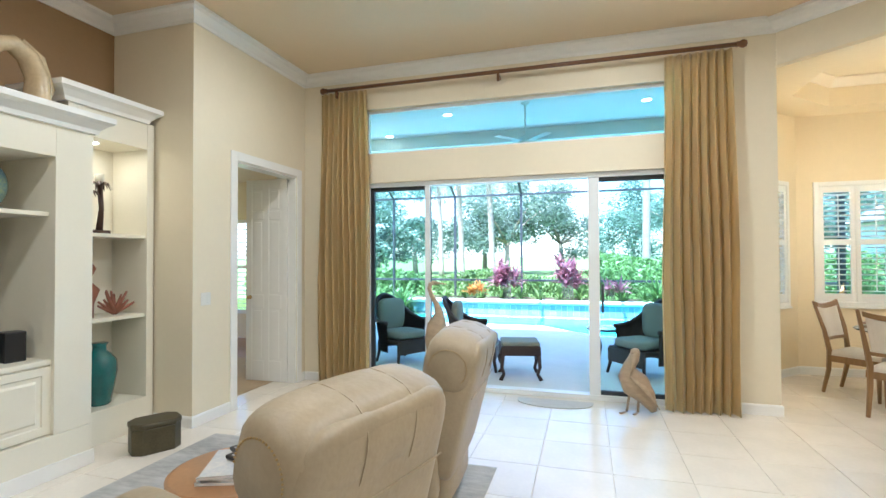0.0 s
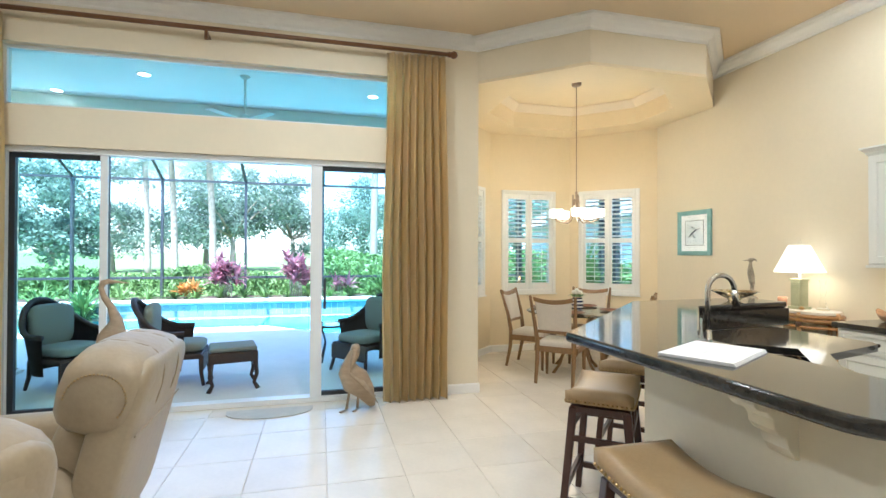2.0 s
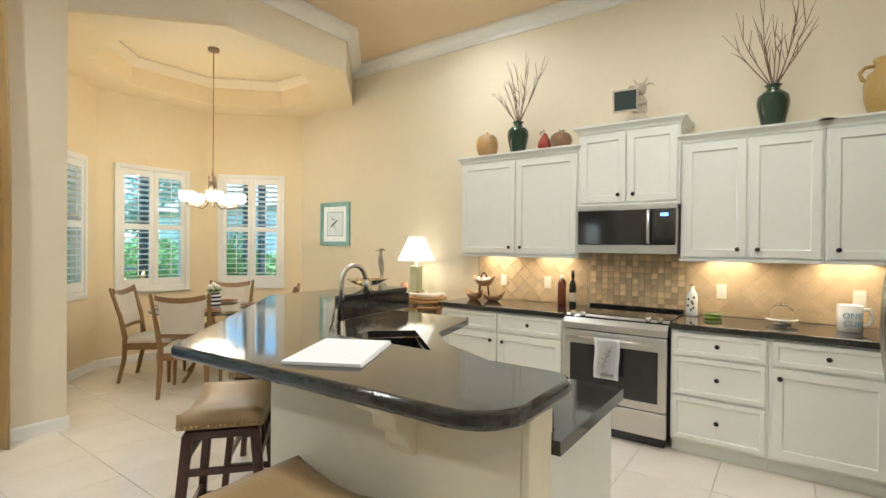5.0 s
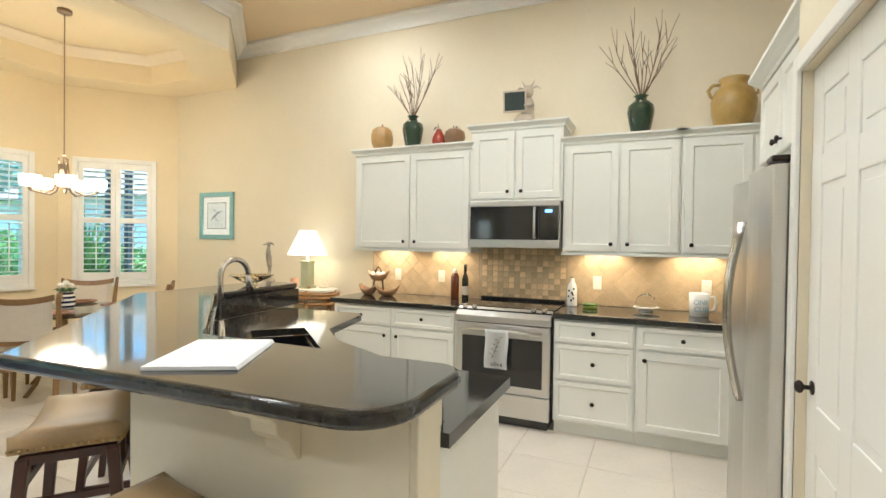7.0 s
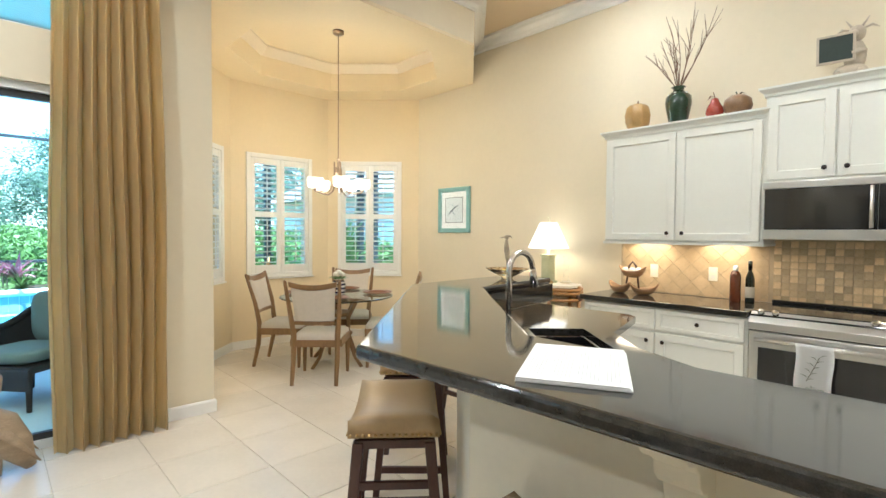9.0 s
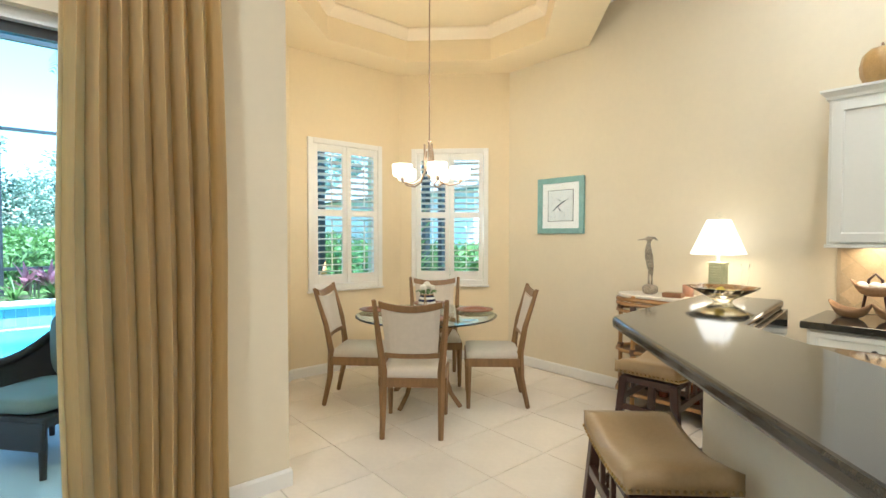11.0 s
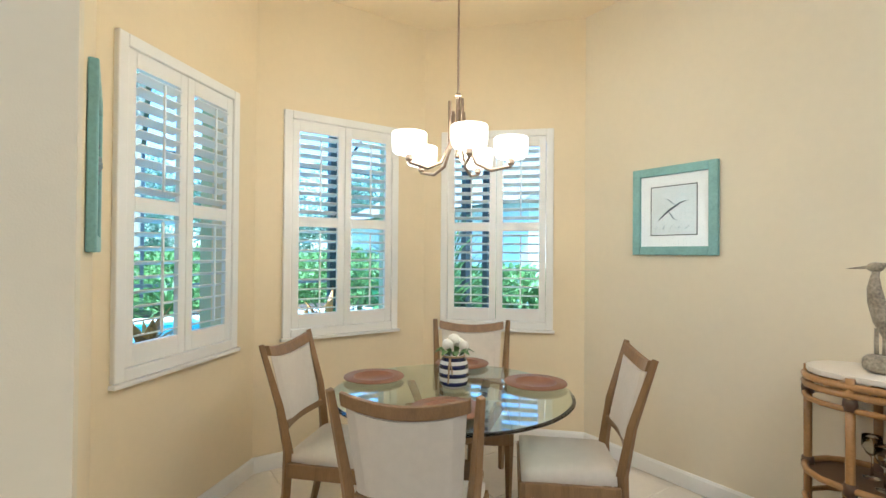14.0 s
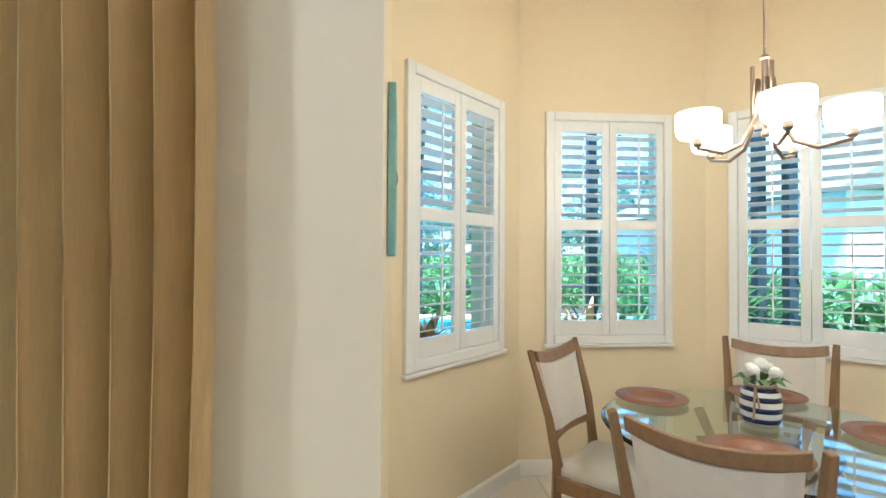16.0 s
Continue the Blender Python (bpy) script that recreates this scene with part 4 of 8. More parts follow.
# ---- things on the wall cabinets ----
def ribbed(bm, prof, ribs, amp, seg=40, m=None):
    rings = []
    for r0, z0 in prof:
        ring = []
        for i in range(seg):
            a = 2 * math.pi * i / seg
            rr = r0 * (1 - amp * abs(math.sin(a * ribs / 2)) ** 0.5 + amp)
            ring.append(bm.verts.new((rr * math.cos(a), rr * math.sin(a), z0)))
        rings.append(ring)
    for a, b in zip(rings, rings[1:]):
        for i in range(seg):
            bm.faces.new((a[i], a[(i + 1) % seg], b[(i + 1) % seg], b[i]))
    bm.faces.new(rings[0][::-1]), bm.faces.new(rings[-1])


CT = 2.3195
p = thing("pumpkin_jar", pose(4.87, 3.95, CT) @ Matrix.Diagonal((1.0, 1.0, 1.15, 1)), "ochre ribbed ceramic pumpkin jar with a stem lid", "jar")
bm = bmesh.new()
ribbed(bm, [(0.045, 0), (0.075, 0.01), (0.098, 0.06), (0.103, 0.11), (0.09, 0.165), (0.06, 0.19), (0.03, 0.196)], 8, 0.07)
part("body", bm, PUMPKIN, p, smooth=True)
bm = bmesh.new()
add_tube(bm, [(0, 0, 0.19), (0.004, 0, 0.205), (0.012, 0.004, 0.222)], [0.014, 0.009, 0.007], 8)
part("stem", bm, APPLEB, p, smooth=True)


def twig_vase(m, seed):
    v = thing("twig_vase", m, "tall dark green glazed vase holding bare twigs", "vase", "twig vases on the cabinets")
    bm = bmesh.new()
    add_lathe(bm, [(0.06, 0), (0.07, 0.02), (0.088, 0.10), (0.10, 0.17), (0.095, 0.22), (0.06, 0.255), (0.04, 0.27), (0.042, 0.29), (0.055, 0.30), (0.045, 0.301)], 24)
    part("vase", bm, DKGREEN, v, smooth=True)
    bm = bmesh.new()
    for i in range(5):
        a = 2 * math.pi * (i + 0.5) / 5
        bmesh.ops.create_icosphere(bm, subdivisions=1, radius=0.011, matrix=Matrix.Translation((0.072 * math.cos(a), 0.072 * math.sin(a), 0.243)))
    part("beads", bm, WHITEC, v, "pale glazed beads round the shoulder")
    rnd = random.Random(seed)
    bm = bmesh.new()
    for i in range(11):
        a, lean, ln = rnd.uniform(0, 6.28), rnd.uniform(0.1, 1.25), rnd.uniform(0.42, 0.70)
        d = Vector((math.cos(a) * lean * 0.45, math.sin(a) * lean, 1)).normalized()
        pts, cur = [], Vector((0, 0, 0.27))
        for k in range(7):
            pts.append(tuple(cur))
            d = (d + Vector((rnd.uniform(-.13, .13), rnd.uniform(-.13, .13), 0.02))).normalized()
            d.x = min(d.x, 0.12)
            cur = cur + d * ln / 6
        add_tube(bm, pts, [0.0045 - 0.0005 * k for k in range(7)], 5)
        for k in (2, 3, 4):
            q = Vector(pts[k])
            e = q + (d + Vector((rnd.uniform(-.5, .2), rnd.uniform(-.7, .7), 0.2))).normalized() * ln * 0.25
            add_tube(bm, [tuple(q), tuple((q + e) / 2 + Vector((0, 0, 0.01))), tuple(e)], [0.003, 0.0024, 0.0012], 4)
    part("twigs", bm, TWIG, v, "bare brown branching twigs", kind="stuff")
    return v


twig_vase(pose(4.87, 3.615, CT), 5)
twig_vase(pose(4.87, 1.625, 2.2945), 11)
p = thing("ceramic_pear", pose(4.87, 3.345, CT), "red glazed ceramic pear", "ornament")
bm = bmesh.new()
add_lathe(bm, [(0.02, 0), (0.052, 0.012), (0.064, 0.05), (0.055, 0.09), (0.034, 0.125), (0.026, 0.15), (0.008, 0.162)], 20)
part("fruit", bm, PEARRED, p, smooth=True)
bm = bmesh.new()
add_tube(bm, [(0, 0, 0.158), (0, 0.006, 0.185), (0, 0.014, 0.205)], 0.004, 6)
add_tube(bm, [(0, 0, 0.17), (0, 0.03, 0.18), (0, 0.055, 0.15)], [0.002, 0.018, 0.001], 8, squash=0.2)
part("stem", bm, APPLEB, p)
p = thing("ceramic_apple", pose(4.87, 3.19, CT), "brown speckled ceramic apple", "ornament")
bm = bmesh.new()
ribbed(bm, [(0.04, 0), (0.078, 0.02), (0.095, 0.07), (0.085, 0.12), (0.05, 0.148), (0.012, 0.135)], 5, 0.05)
part("fruit", bm, APPLEB, p, smooth=True)
bm = bmesh.new()
add_tube(bm, [(0, 0, 0.13), (0, 0.005, 0.16), (0, 0.012, 0.178)], 0.005, 6)
add_tube(bm, [(0, 0, 0.15), (-0.01, -0.03, 0.165), (-0.01, -0.06, 0.15)], [0.002, 0.016, 0.001], 8, squash=0.2)
part("stem", bm, DKGREEN, p)
# animal figure with a slate
p = thing("animal_figure", pose(4.89, 2.58, 2.4495), "cream carved animal figure holding a small slate", "figurine")
bm = bmesh.new()
add_ball(bm, (0, -0.03, 0.05), 0.06, scale=(0.9, 1.5, 0.8))
add_ball(bm, (0.02, -0.05, 0.15), 0.075, scale=(0.8, 0.8, 1.4))
add_ball(bm, (-0.01, -0.06, 0.285), 0.052, scale=(1.2, 0.9, 0.95))
add_ball(bm, (-0.06, -0.05, 0.27), 0.03, scale=(1.3, 0.9, 0.8))
for s in (-1, 1):
    add_tube(bm, [(0, -0.06 + s * 0.03, 0.31), (0, -0.06 + s * 0.075, 0.325), (0, -0.06 + s * 0.11, 0.30)], [0.012, 0.018, 0.006], 8, squash=0.5)
    add_tube(bm, [(0, -0.06 + s * 0.02, 0.32), (0.0, -0.06 + s * 0.045, 0.36), (0, -0.06 + s * 0.06, 0.385)], [0.009, 0.006, 0.002], 6)
    add_tube(bm, [(0, -0.05 + s * 0.05, 0.17), (-0.05, -0.02 + s * 0.07, 0.16), (-0.07, 0.02 + s * 0.06, 0.15)], 0.016, 8)
    add_ball(bm, (-0.03, -0.03 + s * 0.06, 0.03), 0.03, scale=(1.5, 0.8, 0.9))
part("figure", bm, STONEW, p, smooth=True)
bm = bmesh.new()
sm = pose(-0.085, 0.035, 0.19, 0, -8, 6)
add_box(bm, -0.008, -0.10, -0.09, 0.008, 0.10, 0.09, sm)
sf = part("slate_frame", bm, STONEW, p, "", 0.005)
bm = bmesh.new()
add_box(bm, -0.0095, -0.085, -0.075, -0.0082, 0.085, 0.075, sm)
part("slate", bm, SLATE, sf, "dark blank slate")
p = thing("mustard_jug", pose(4.88, 1.0, 2.2945), "large mustard yellow stoneware jug with two handles", "jug")
bm = bmesh.new()
add_lathe(bm, [(0.10, 0), (0.12, 0.02), (0.145, 0.12), (0.148, 0.20), (0.125, 0.27), (0.09, 0.30), (0.085, 0.33), (0.10, 0.36), (0.088, 0.362)], 28)
part("body", bm, MUSTARD, p, smooth=True)
for s in (-1, 1):
    bm = bmesh.new()
    add_tube(bm, [(0, s * 0.09, 0.325), (0, s * 0.135, 0.325), (0, s * 0.165, 0.29), (0, s * 0.15, 0.245), (0, s * 0.13, 0.235)], 0.012, 8)
    part("handle", bm, MUSTARD, p, smooth=True)

# ---- things on the counters ----
CZ = 0.9185
p = thing("tiered_basket", pose(4.83, 3.95, CZ), "carved wooden three-bowl boat-shaped basket with a loop handle", "basket")


def boat(bm, c, rot, L, W, H):
    m = pose(*c, 0, 0, rot)
    rings = []
    for sh, off in ((1.0, 0.0), (0.93, 0.008)):
        for k in range(5):
            z = H * (k / 4) ** 1.3
            f0 = 0.35 + 0.65 * (k / 4) ** 0.6
            ring = []
            for i in range(20):
                a = 2 * math.pi * i / 20
                lift = 0.045 * abs(math.cos(a)) ** 3 * (k / 4)
                ring.append(bm.verts.new(m @ Vector((sh * f0 * L / 2 * math.cos(a), sh * f0 * W / 2 * math.sin(a), z + off * (4 - k) / 4 + lift))))
            rings.append(ring)
    order = rings[:5] + rings[9:4:-1]
    for a, b in zip(order, order[1:]):
        for i in range(20):
            bm.faces.new((a[i], a[(i + 1) % 20], b[(i + 1) % 20], b[i]))
    bm.faces.new(order[0][::-1]), bm.faces.new(order[-1])


BASKETW = mat("striped_carved_wood", (0.24, 0.13, 0.06), 0.5, var=0.0, scale=9, stretch=(1, 1, 5), second=(0.48, 0.30, 0.15))
for c, rot in (((0.0, 0.115, 0.0), 70), ((0.0, -0.10, 0.0), 110), ((0.0, 0.0, 0.14), 90)):
    bm = bmesh.new()
    boat(bm, c, rot, 0.24, 0.12, 0.055)
    part("bowl", bm, BASKETW, p, smooth=True)
bm = bmesh.new()
add_tube(bm, [(0, 0.06, 0.03), (0, 0.045, 0.14), (0, 0.03, 0.24), (0, 0.0, 0.275), (0, -0.03, 0.24), (0, -0.045, 0.14), (0, -0.06, 0.03)], 0.008, 8)
part("handle", bm, DARKWOOD, p, smooth=True)
for ey in (0.06, 0.0, -0.05):
    bm = bmesh.new()
    add_ball(bm, (0, ey, 0.20), 0.028, scale=(1, 1.2, 1))
    part("egg", bm, WHITEC, p, "pale egg in the top bowl", smooth=True)


def bottle(m, label, prof, material, cap, capm, labelm=None, lab=(0.05, 0.13)):
    b = thing("bottle", m, label, "bottle")
    bm = bmesh.new()
    add_lathe(bm, prof, 18)
    part("glass", bm, material, b, smooth=True)
    z, r0 = prof[-1][1], prof[-1][0]
    bm = bmesh.new()
    add_lathe(bm, [(r0 + 0.003, z - cap), (r0 + 0.003, z + 0.004), (r0 * 0.8, z + 0.008)], 14)
    part("cap", bm, capm, b, smooth=True)
    if labelm:
        rr = max(q[0] for q in prof) + 0.0008
        bm = bmesh.new()
        add_lathe(bm, [(rr, lab[0]), (rr, lab[1])], 18)
        part("paper_label", bm, labelm, b, "plain paper label")
    return b


AMBER = mat("amber_bottle", (0.12, 0.03, 0.01), 0.1, var=0.2, coat=0.5)
REDCAP = mat("red_cap", (0.35, 0.03, 0.02), 0.4)
bottle(pose(4.93, 3.19, CZ), "square-shouldered amber bottle with a white and red top", [(0.036, 0), (0.038, 0.01), (0.038, 0.20), (0.030, 0.225), (0.016, 0.24), (0.015, 0.27)], AMBER, 0.05, WHITEC)
bottle(pose(4.96, 3.10, CZ), "slim dark wine bottle with a pale label", [(0.030, 0), (0.031, 0.01), (0.031, 0.18), (0.024, 0.21), (0.012, 0.24), (0.012, 0.31)], BOTTLE, 0.06, BOTTLE, mat("cream_label", (0.6, 0.55, 0.45), 0.7), (0.04, 0.12))
p = bottle(pose(4.95, 2.135, CZ), "white ceramic oil bottle painted with olives", [(0.042, 0), (0.044, 0.01), (0.042, 0.15), (0.03, 0.185), (0.016, 0.205), (0.015, 0.235)], WHITEC, 0.0, mat("cork", (0.35, 0.22, 0.11), 0.9))
bm = bmesh.new()
for i in range(7):
    a, z = math.pi + 0.5 * math.sin(i * 2.3), 0.05 + 0.016 * i
    add_ball(bm, (0.0435 * math.cos(a), 0.0435 * math.sin(a), z), 0.008, 8, 6, (0.4, 1, 1.3))
part("painted_olives", bm, SLATE, p, "dark painted olive sprig")
p = thing("butter_dish", pose(4.88, 1.98, CZ), "small lime green lidded dish", "dish")
bm = bmesh.new()
add_lathe(bm, [(0.05, 0), (0.058, 0.006), (0.058, 0.022)], 24)
part("dish", bm, mat("lime_glaze", (0.30, 0.42, 0.06), 0.3, coat=0.3), p, smooth=True)
bm = bmesh.new()
add_lathe(bm, [(0.060, 0.0225), (0.060, 0.034), (0.052, 0.042), (0.01, 0.044)], 24)
part("lid", bm, mat("dark_lime_glaze", (0.10, 0.16, 0.03), 0.3, coat=0.3), p, smooth=True)
p = thing("cake_stand", pose(4.88, 1.56, CZ), "small white cake stand under a clear glass dome", "cake stand")
bm = bmesh.new()
add_lathe(bm, [(0.05, 0), (0.055, 0.006), (0.025, 0.014), (0.03, 0.022), (0.095, 0.03), (0.098, 0.04), (0.01, 0.038)], 28)
part("plate", bm, WHITEC, p, smooth=True)
bm = bmesh.new()
add_lathe(bm, [(0.078, 0.042), (0.078, 0.075), (0.06, 0.115), (0.03, 0.135), (0.01, 0.14), (0.014, 0.155), (0.01, 0.168), (0.003, 0.17)], 24)
part("dome", bm, CLEAR, p, smooth=True)
p = thing("mug", pose(4.82, 1.20, CZ, 0, 0, -75), "white ceramic mug printed ONE CUP in pale blue", "mug")
bm = bmesh.new()
add_lathe(bm, [(0.06, 0), (0.066, 0.004), (0.068, 0.17), (0.062, 0.17), (0.060, 0.012), (0.005, 0.01)], 28)
body = part("cup", bm, WHITEC, p, smooth=True)
bm = bmesh.new()
add_tube(bm, [(0.062, 0, 0.14), (0.10, 0, 0.145), (0.118, 0, 0.10), (0.105, 0, 0.05), (0.062, 0, 0.035)], 0.011, 10)
part("handle", bm, WHITEC, p, smooth=True)
BLUEP = mat("pale_blue_print", (0.22, 0.42, 0.55), 0.5)
words("lettering", "ONE", 0.05, BLUEP, p, pose(-0.01, -0.0695, 0.105, 90, 0, 0))
words("lettering", "CUP", 0.05, BLUEP, p, pose(-0.01, -0.0695, 0.055, 90, 0, 0))

# ---- breakfast nook ----
def shutter_window(wname, wm, wc, tilt):
    w = thing(wname, wm @ pose(wc, 0, WIN[0]), "white-framed window with open plantation shutters", "window")
    w["kind"] = "structure"
    hw, hh = NW / 2, WIN[1] - WIN[0]
    bm = bmesh.new()
    for a in ((-hw, 0, -hw + 0.055, hh), (hw - 0.055, 0, hw, hh), (-hw + 0.055, hh - 0.055, hw - 0.055, hh), (-hw + 0.055, 0, hw - 0.055, 0.055)):
        add_box(bm, a[0], -0.026, a[1], a[2], 0.045, a[3])
    part("window_frame", bm, TRIM, w, "", 0.006)
    box_part("window_sill", TRIM, w, (-hw - 0.012, -0.04, -0.022), (hw + 0.012, -0.003, -0.002), 0.004)
    bm = bmesh.new()
    add_box(bm, -hw + 0.055, 0.12, 0.055, hw - 0.055, 0.126, hh - 0.055)
    g = part("pane", bm, PANE, w)
    g.visible_shadow = False
    x0s = (-hw + 0.058, 0.002)
    pw = hw - 0.06
    bm0 = bmesh.new()
    sl = pw - 0.104
    add_box(bm0, -sl / 2, -0.032, -0.0035, sl / 2, 0.032, 0.0035)
    bmesh.ops.bevel(bm0, geom=bm0.edges[:], offset=0.003, segments=1, affect="EDGES")
    slat = None
    for x0 in x0s:
        sp = bmesh.new()
        x1 = x0 + pw
        for a in ((x0, 0.058, x0 + 0.05, hh - 0.058), (x1 - 0.05, 0.058, x1, hh - 0.058), (x0 + 0.05, 0.058, x1 - 0.05, 0.155), (x0 + 0.05, hh - 0.135, x1 - 0.05, hh - 0.058), (x0 + 0.05, 0.755, x1 - 0.05, 0.825)):
            add_box(sp, a[0], -0.014, a[1], a[2], 0.014, a[3])
        panel = part("shutter_panel", sp, TRIM, w, "", 0.003)
        xc = (x0 + x1) / 2
        for z0, z1 in ((0.155, 0.755), (0.825, hh - 0.135)):
            n = 9
            for i in range(n):
                zc = z0 + (i + 0.5) * (z1 - z0) / n
                if slat is None:
                    slat = part("slat", bm0, TRIM, panel)
                    ob = slat
                else:
                    ob = new("slat", slat.data)
                    ob.parent = panel
                ob.matrix_basis = pose(xc, 0, zc, tilt if z0 < 0.5 else tilt * 1.6)
        bm = bmesh.new()
        for z0, z1 in ((0.19, 0.72), (0.86, hh - 0.17)):
            add_box(bm, xc - 0.005, -0.046, z0, xc + 0.005, -0.036, z1)
        part("tilt_rod", bm, TRIM, panel)
    return w


for k, (nm, (wm, wl, wc)) in enumerate(NOOK.items()):
    shutter_window("window_%d" % (k + 1), wm, wc, (-14, -10, -10)[k])

# table
tb = thing("dining_table", pose(3.585, 6.70, 0), "round glass-topped dining table on a turned oak pedestal", "table")
bm = bmesh.new()
add_lathe(bm, [(0.59, 0.728), (0.605, 0.731), (0.609, 0.735), (0.605, 0.739), (0.59, 0.742)], 64)
part("tabletop", bm, TABLEGLASS, tb, "thick clear glass top", smooth=False)
for i in range(4):
    a = math.pi / 4 * 0.3 + i * math.pi / 2
    ca, sa = math.cos(a), math.sin(a)
    bm = bmesh.new()
    add_tube(bm, [(0.36 * ca, 0.36 * sa, 0.0), (0.26 * ca, 0.26 * sa, 0.10), (0.16 * ca, 0.16 * sa, 0.32), (0.17 * ca, 0.17 * sa, 0.52), (0.30 * ca, 0.30 * sa, 0.727)], [0.026, 0.024, 0.03, 0.028, 0.03], 4)
    part("leg", bm, OAKW, tb, "", 0.005)
for z0 in (0.30, 0.52):
    bm = bmesh.new()
    add_lathe(bm, [(0.15, z0), (0.165, z0 + 0.012), (0.165, z0 + 0.03), (0.15, z0 + 0.04)], 24)
    part("collar", bm, OAKW, tb)


def dining_chair(m):
    c = thing("dining_chair", m, "oak dining chair with oatmeal linen seat and upholstered back", "chair", "chairs round the glass table")
    W, D, SH = 0.49, 0.47, 0.46
    bm = bmesh.new()
    n = 10
    grid = [[bm.verts.new(((W / 2 - 0.015 - 0.02 * (j / n)) * (i / n * 2 - 1), -D / 2 + 0.01 + (D - 0.03) * j / n, SH + 0.025 - 0.03 * max(abs(i / n * 2 - 1), abs(j / n * 2 - 1)) ** 5)) for j in range(n + 1)] for i in range(n + 1)]
    for i in range(n):
        for j in range(n):
            bm.faces.new((grid[i][j], grid[i + 1][j], grid[i + 1][j + 1], grid[i][j + 1]))
    res = bmesh.ops.extrude_edge_only(bm, edges=[e for e in bm.edges if e.is_boundary])
    for v in res["geom"]:
        if isinstance(v, bmesh.types.BMVert):
            v.co.z = SH - 0.045
    part("seat", bm, LINEN, c, "padded linen seat", smooth=True)
    bm = bmesh.new()
    add_box(bm, -W / 2, -D / 2, SH - 0.11, W / 2, -D / 2 + 0.022, SH - 0.042)
    add_box(bm, -W / 2 + 0.02, D / 2 - 0.03, SH - 0.11, W / 2 - 0.02, D / 2 - 0.008, SH - 0.042)
    for s in (-1, 1):
        add_box(bm, s * (W / 2 - 0.012) - 0.011, -D / 2 + 0.022, SH - 0.11, s * (W / 2 - 0.012) + 0.011, D / 2 - 0.03, SH - 0.042)
    part("seat_frame", bm, OAKW, c, "", 0.004)
    for s in (-1, 1):
        bm = bmesh.new()
        x = s * (W / 2 - 0.025)
        add_tube(bm, [(x, -D / 2 + 0.025, 0), (x, -D / 2 + 0.025, 0.2), (x, -D / 2 + 0.025, SH - 0.045)], [0.017, 0.023, 0.030], 4)
        part("front_leg", bm, OAKW, c, "", 0.004)
        bm = bmesh.new()
        xb, xt = s * (W / 2 - 0.04), s * (W / 2 + 0.005)
        add_tube(bm, [(xb, D / 2 + 0.045, 0), (xb, D / 2 - 0.01, 0.25), (xb, D / 2 - 0.02, SH), ((xb + xt) / 2, D / 2 + 0.015, 0.68), (xt, D / 2 + 0.105, 0.985)], [0.020, 0.026, 0.029, 0.024, 0.017], 4)
        part("back_post", bm, OAKW, c, "", 0.004)
    k = 10
    for zlo, zhi, dy0, dy1 in ((0.915, 0.965, 0.080, 0.096), (0.565, 0.60, -0.004, 0.0)):
        bm = bmesh.new()
        ring = []
        for i in range(k + 1):
            u = i / k * 2 - 1
            bow = 0.025 * (1 - u * u)
            x = u * (W / 2 - 0.045)
            lift = 0.030 * u * u - 0.018 if zhi > 0.9 else 0
            x *= 1.09 if zhi > 0.9 else 0.98
            ring.append([bm.verts.new((x, D / 2 + dy0 + bow - 0.013, zlo + lift)), bm.verts.new((x, D / 2 + dy0 + bow + 0.013, zlo + lift)), bm.verts.new((x, D / 2 + dy1 + bow + 0.013, zhi + lift)), bm.verts.new((x, D / 2 + dy1 + bow - 0.013, zhi + lift))])
        for a, b in zip(ring, ring[1:]):
            for q in range(4):
                bm.faces.new((a[q], a[(q + 1) % 4], b[(q + 1) % 4], b[q]))
        bm.faces.new(ring[0][::-1]), bm.faces.new(ring[-1])
        part("back_rail", bm, OAKW, c, "", 0.004)
    bm = bmesh.new()
    ring = []
    for i in range(k + 1):
        u = i / k * 2 - 1
        bow = 0.025 * (1 - u * u)
        x = u * (W / 2 - 0.062)
        t = 0.026 * (1 - u ** 6)
        ring.append([bm.verts.new((x, D / 2 + 0.004 + bow - t, 0.605)), bm.verts.new((x, D / 2 + 0.004 + bow + t * 0.7 + 0.004, 0.605)), bm.verts.new((x * 1.11, D / 2 + 0.078 + bow + t * 0.7 + 0.004, 0.912 + 0.030 * u * u - 0.018)), bm.verts.new((x * 1.11, D / 2 + 0.078 + bow - t, 0.912 + 0.030 * u * u - 0.018))])
    for a, b in zip(ring, ring[1:]):
        for q in range(4):
            bm.faces.new((a[q], a[(q + 1) % 4], b[(q + 1) % 4], b[q]))
    bm.faces.new(ring[0][::-1]), bm.faces.new(ring[-1])
    part("backrest", bm, LINEN, c, "padded linen back panel", smooth=False)
    return c


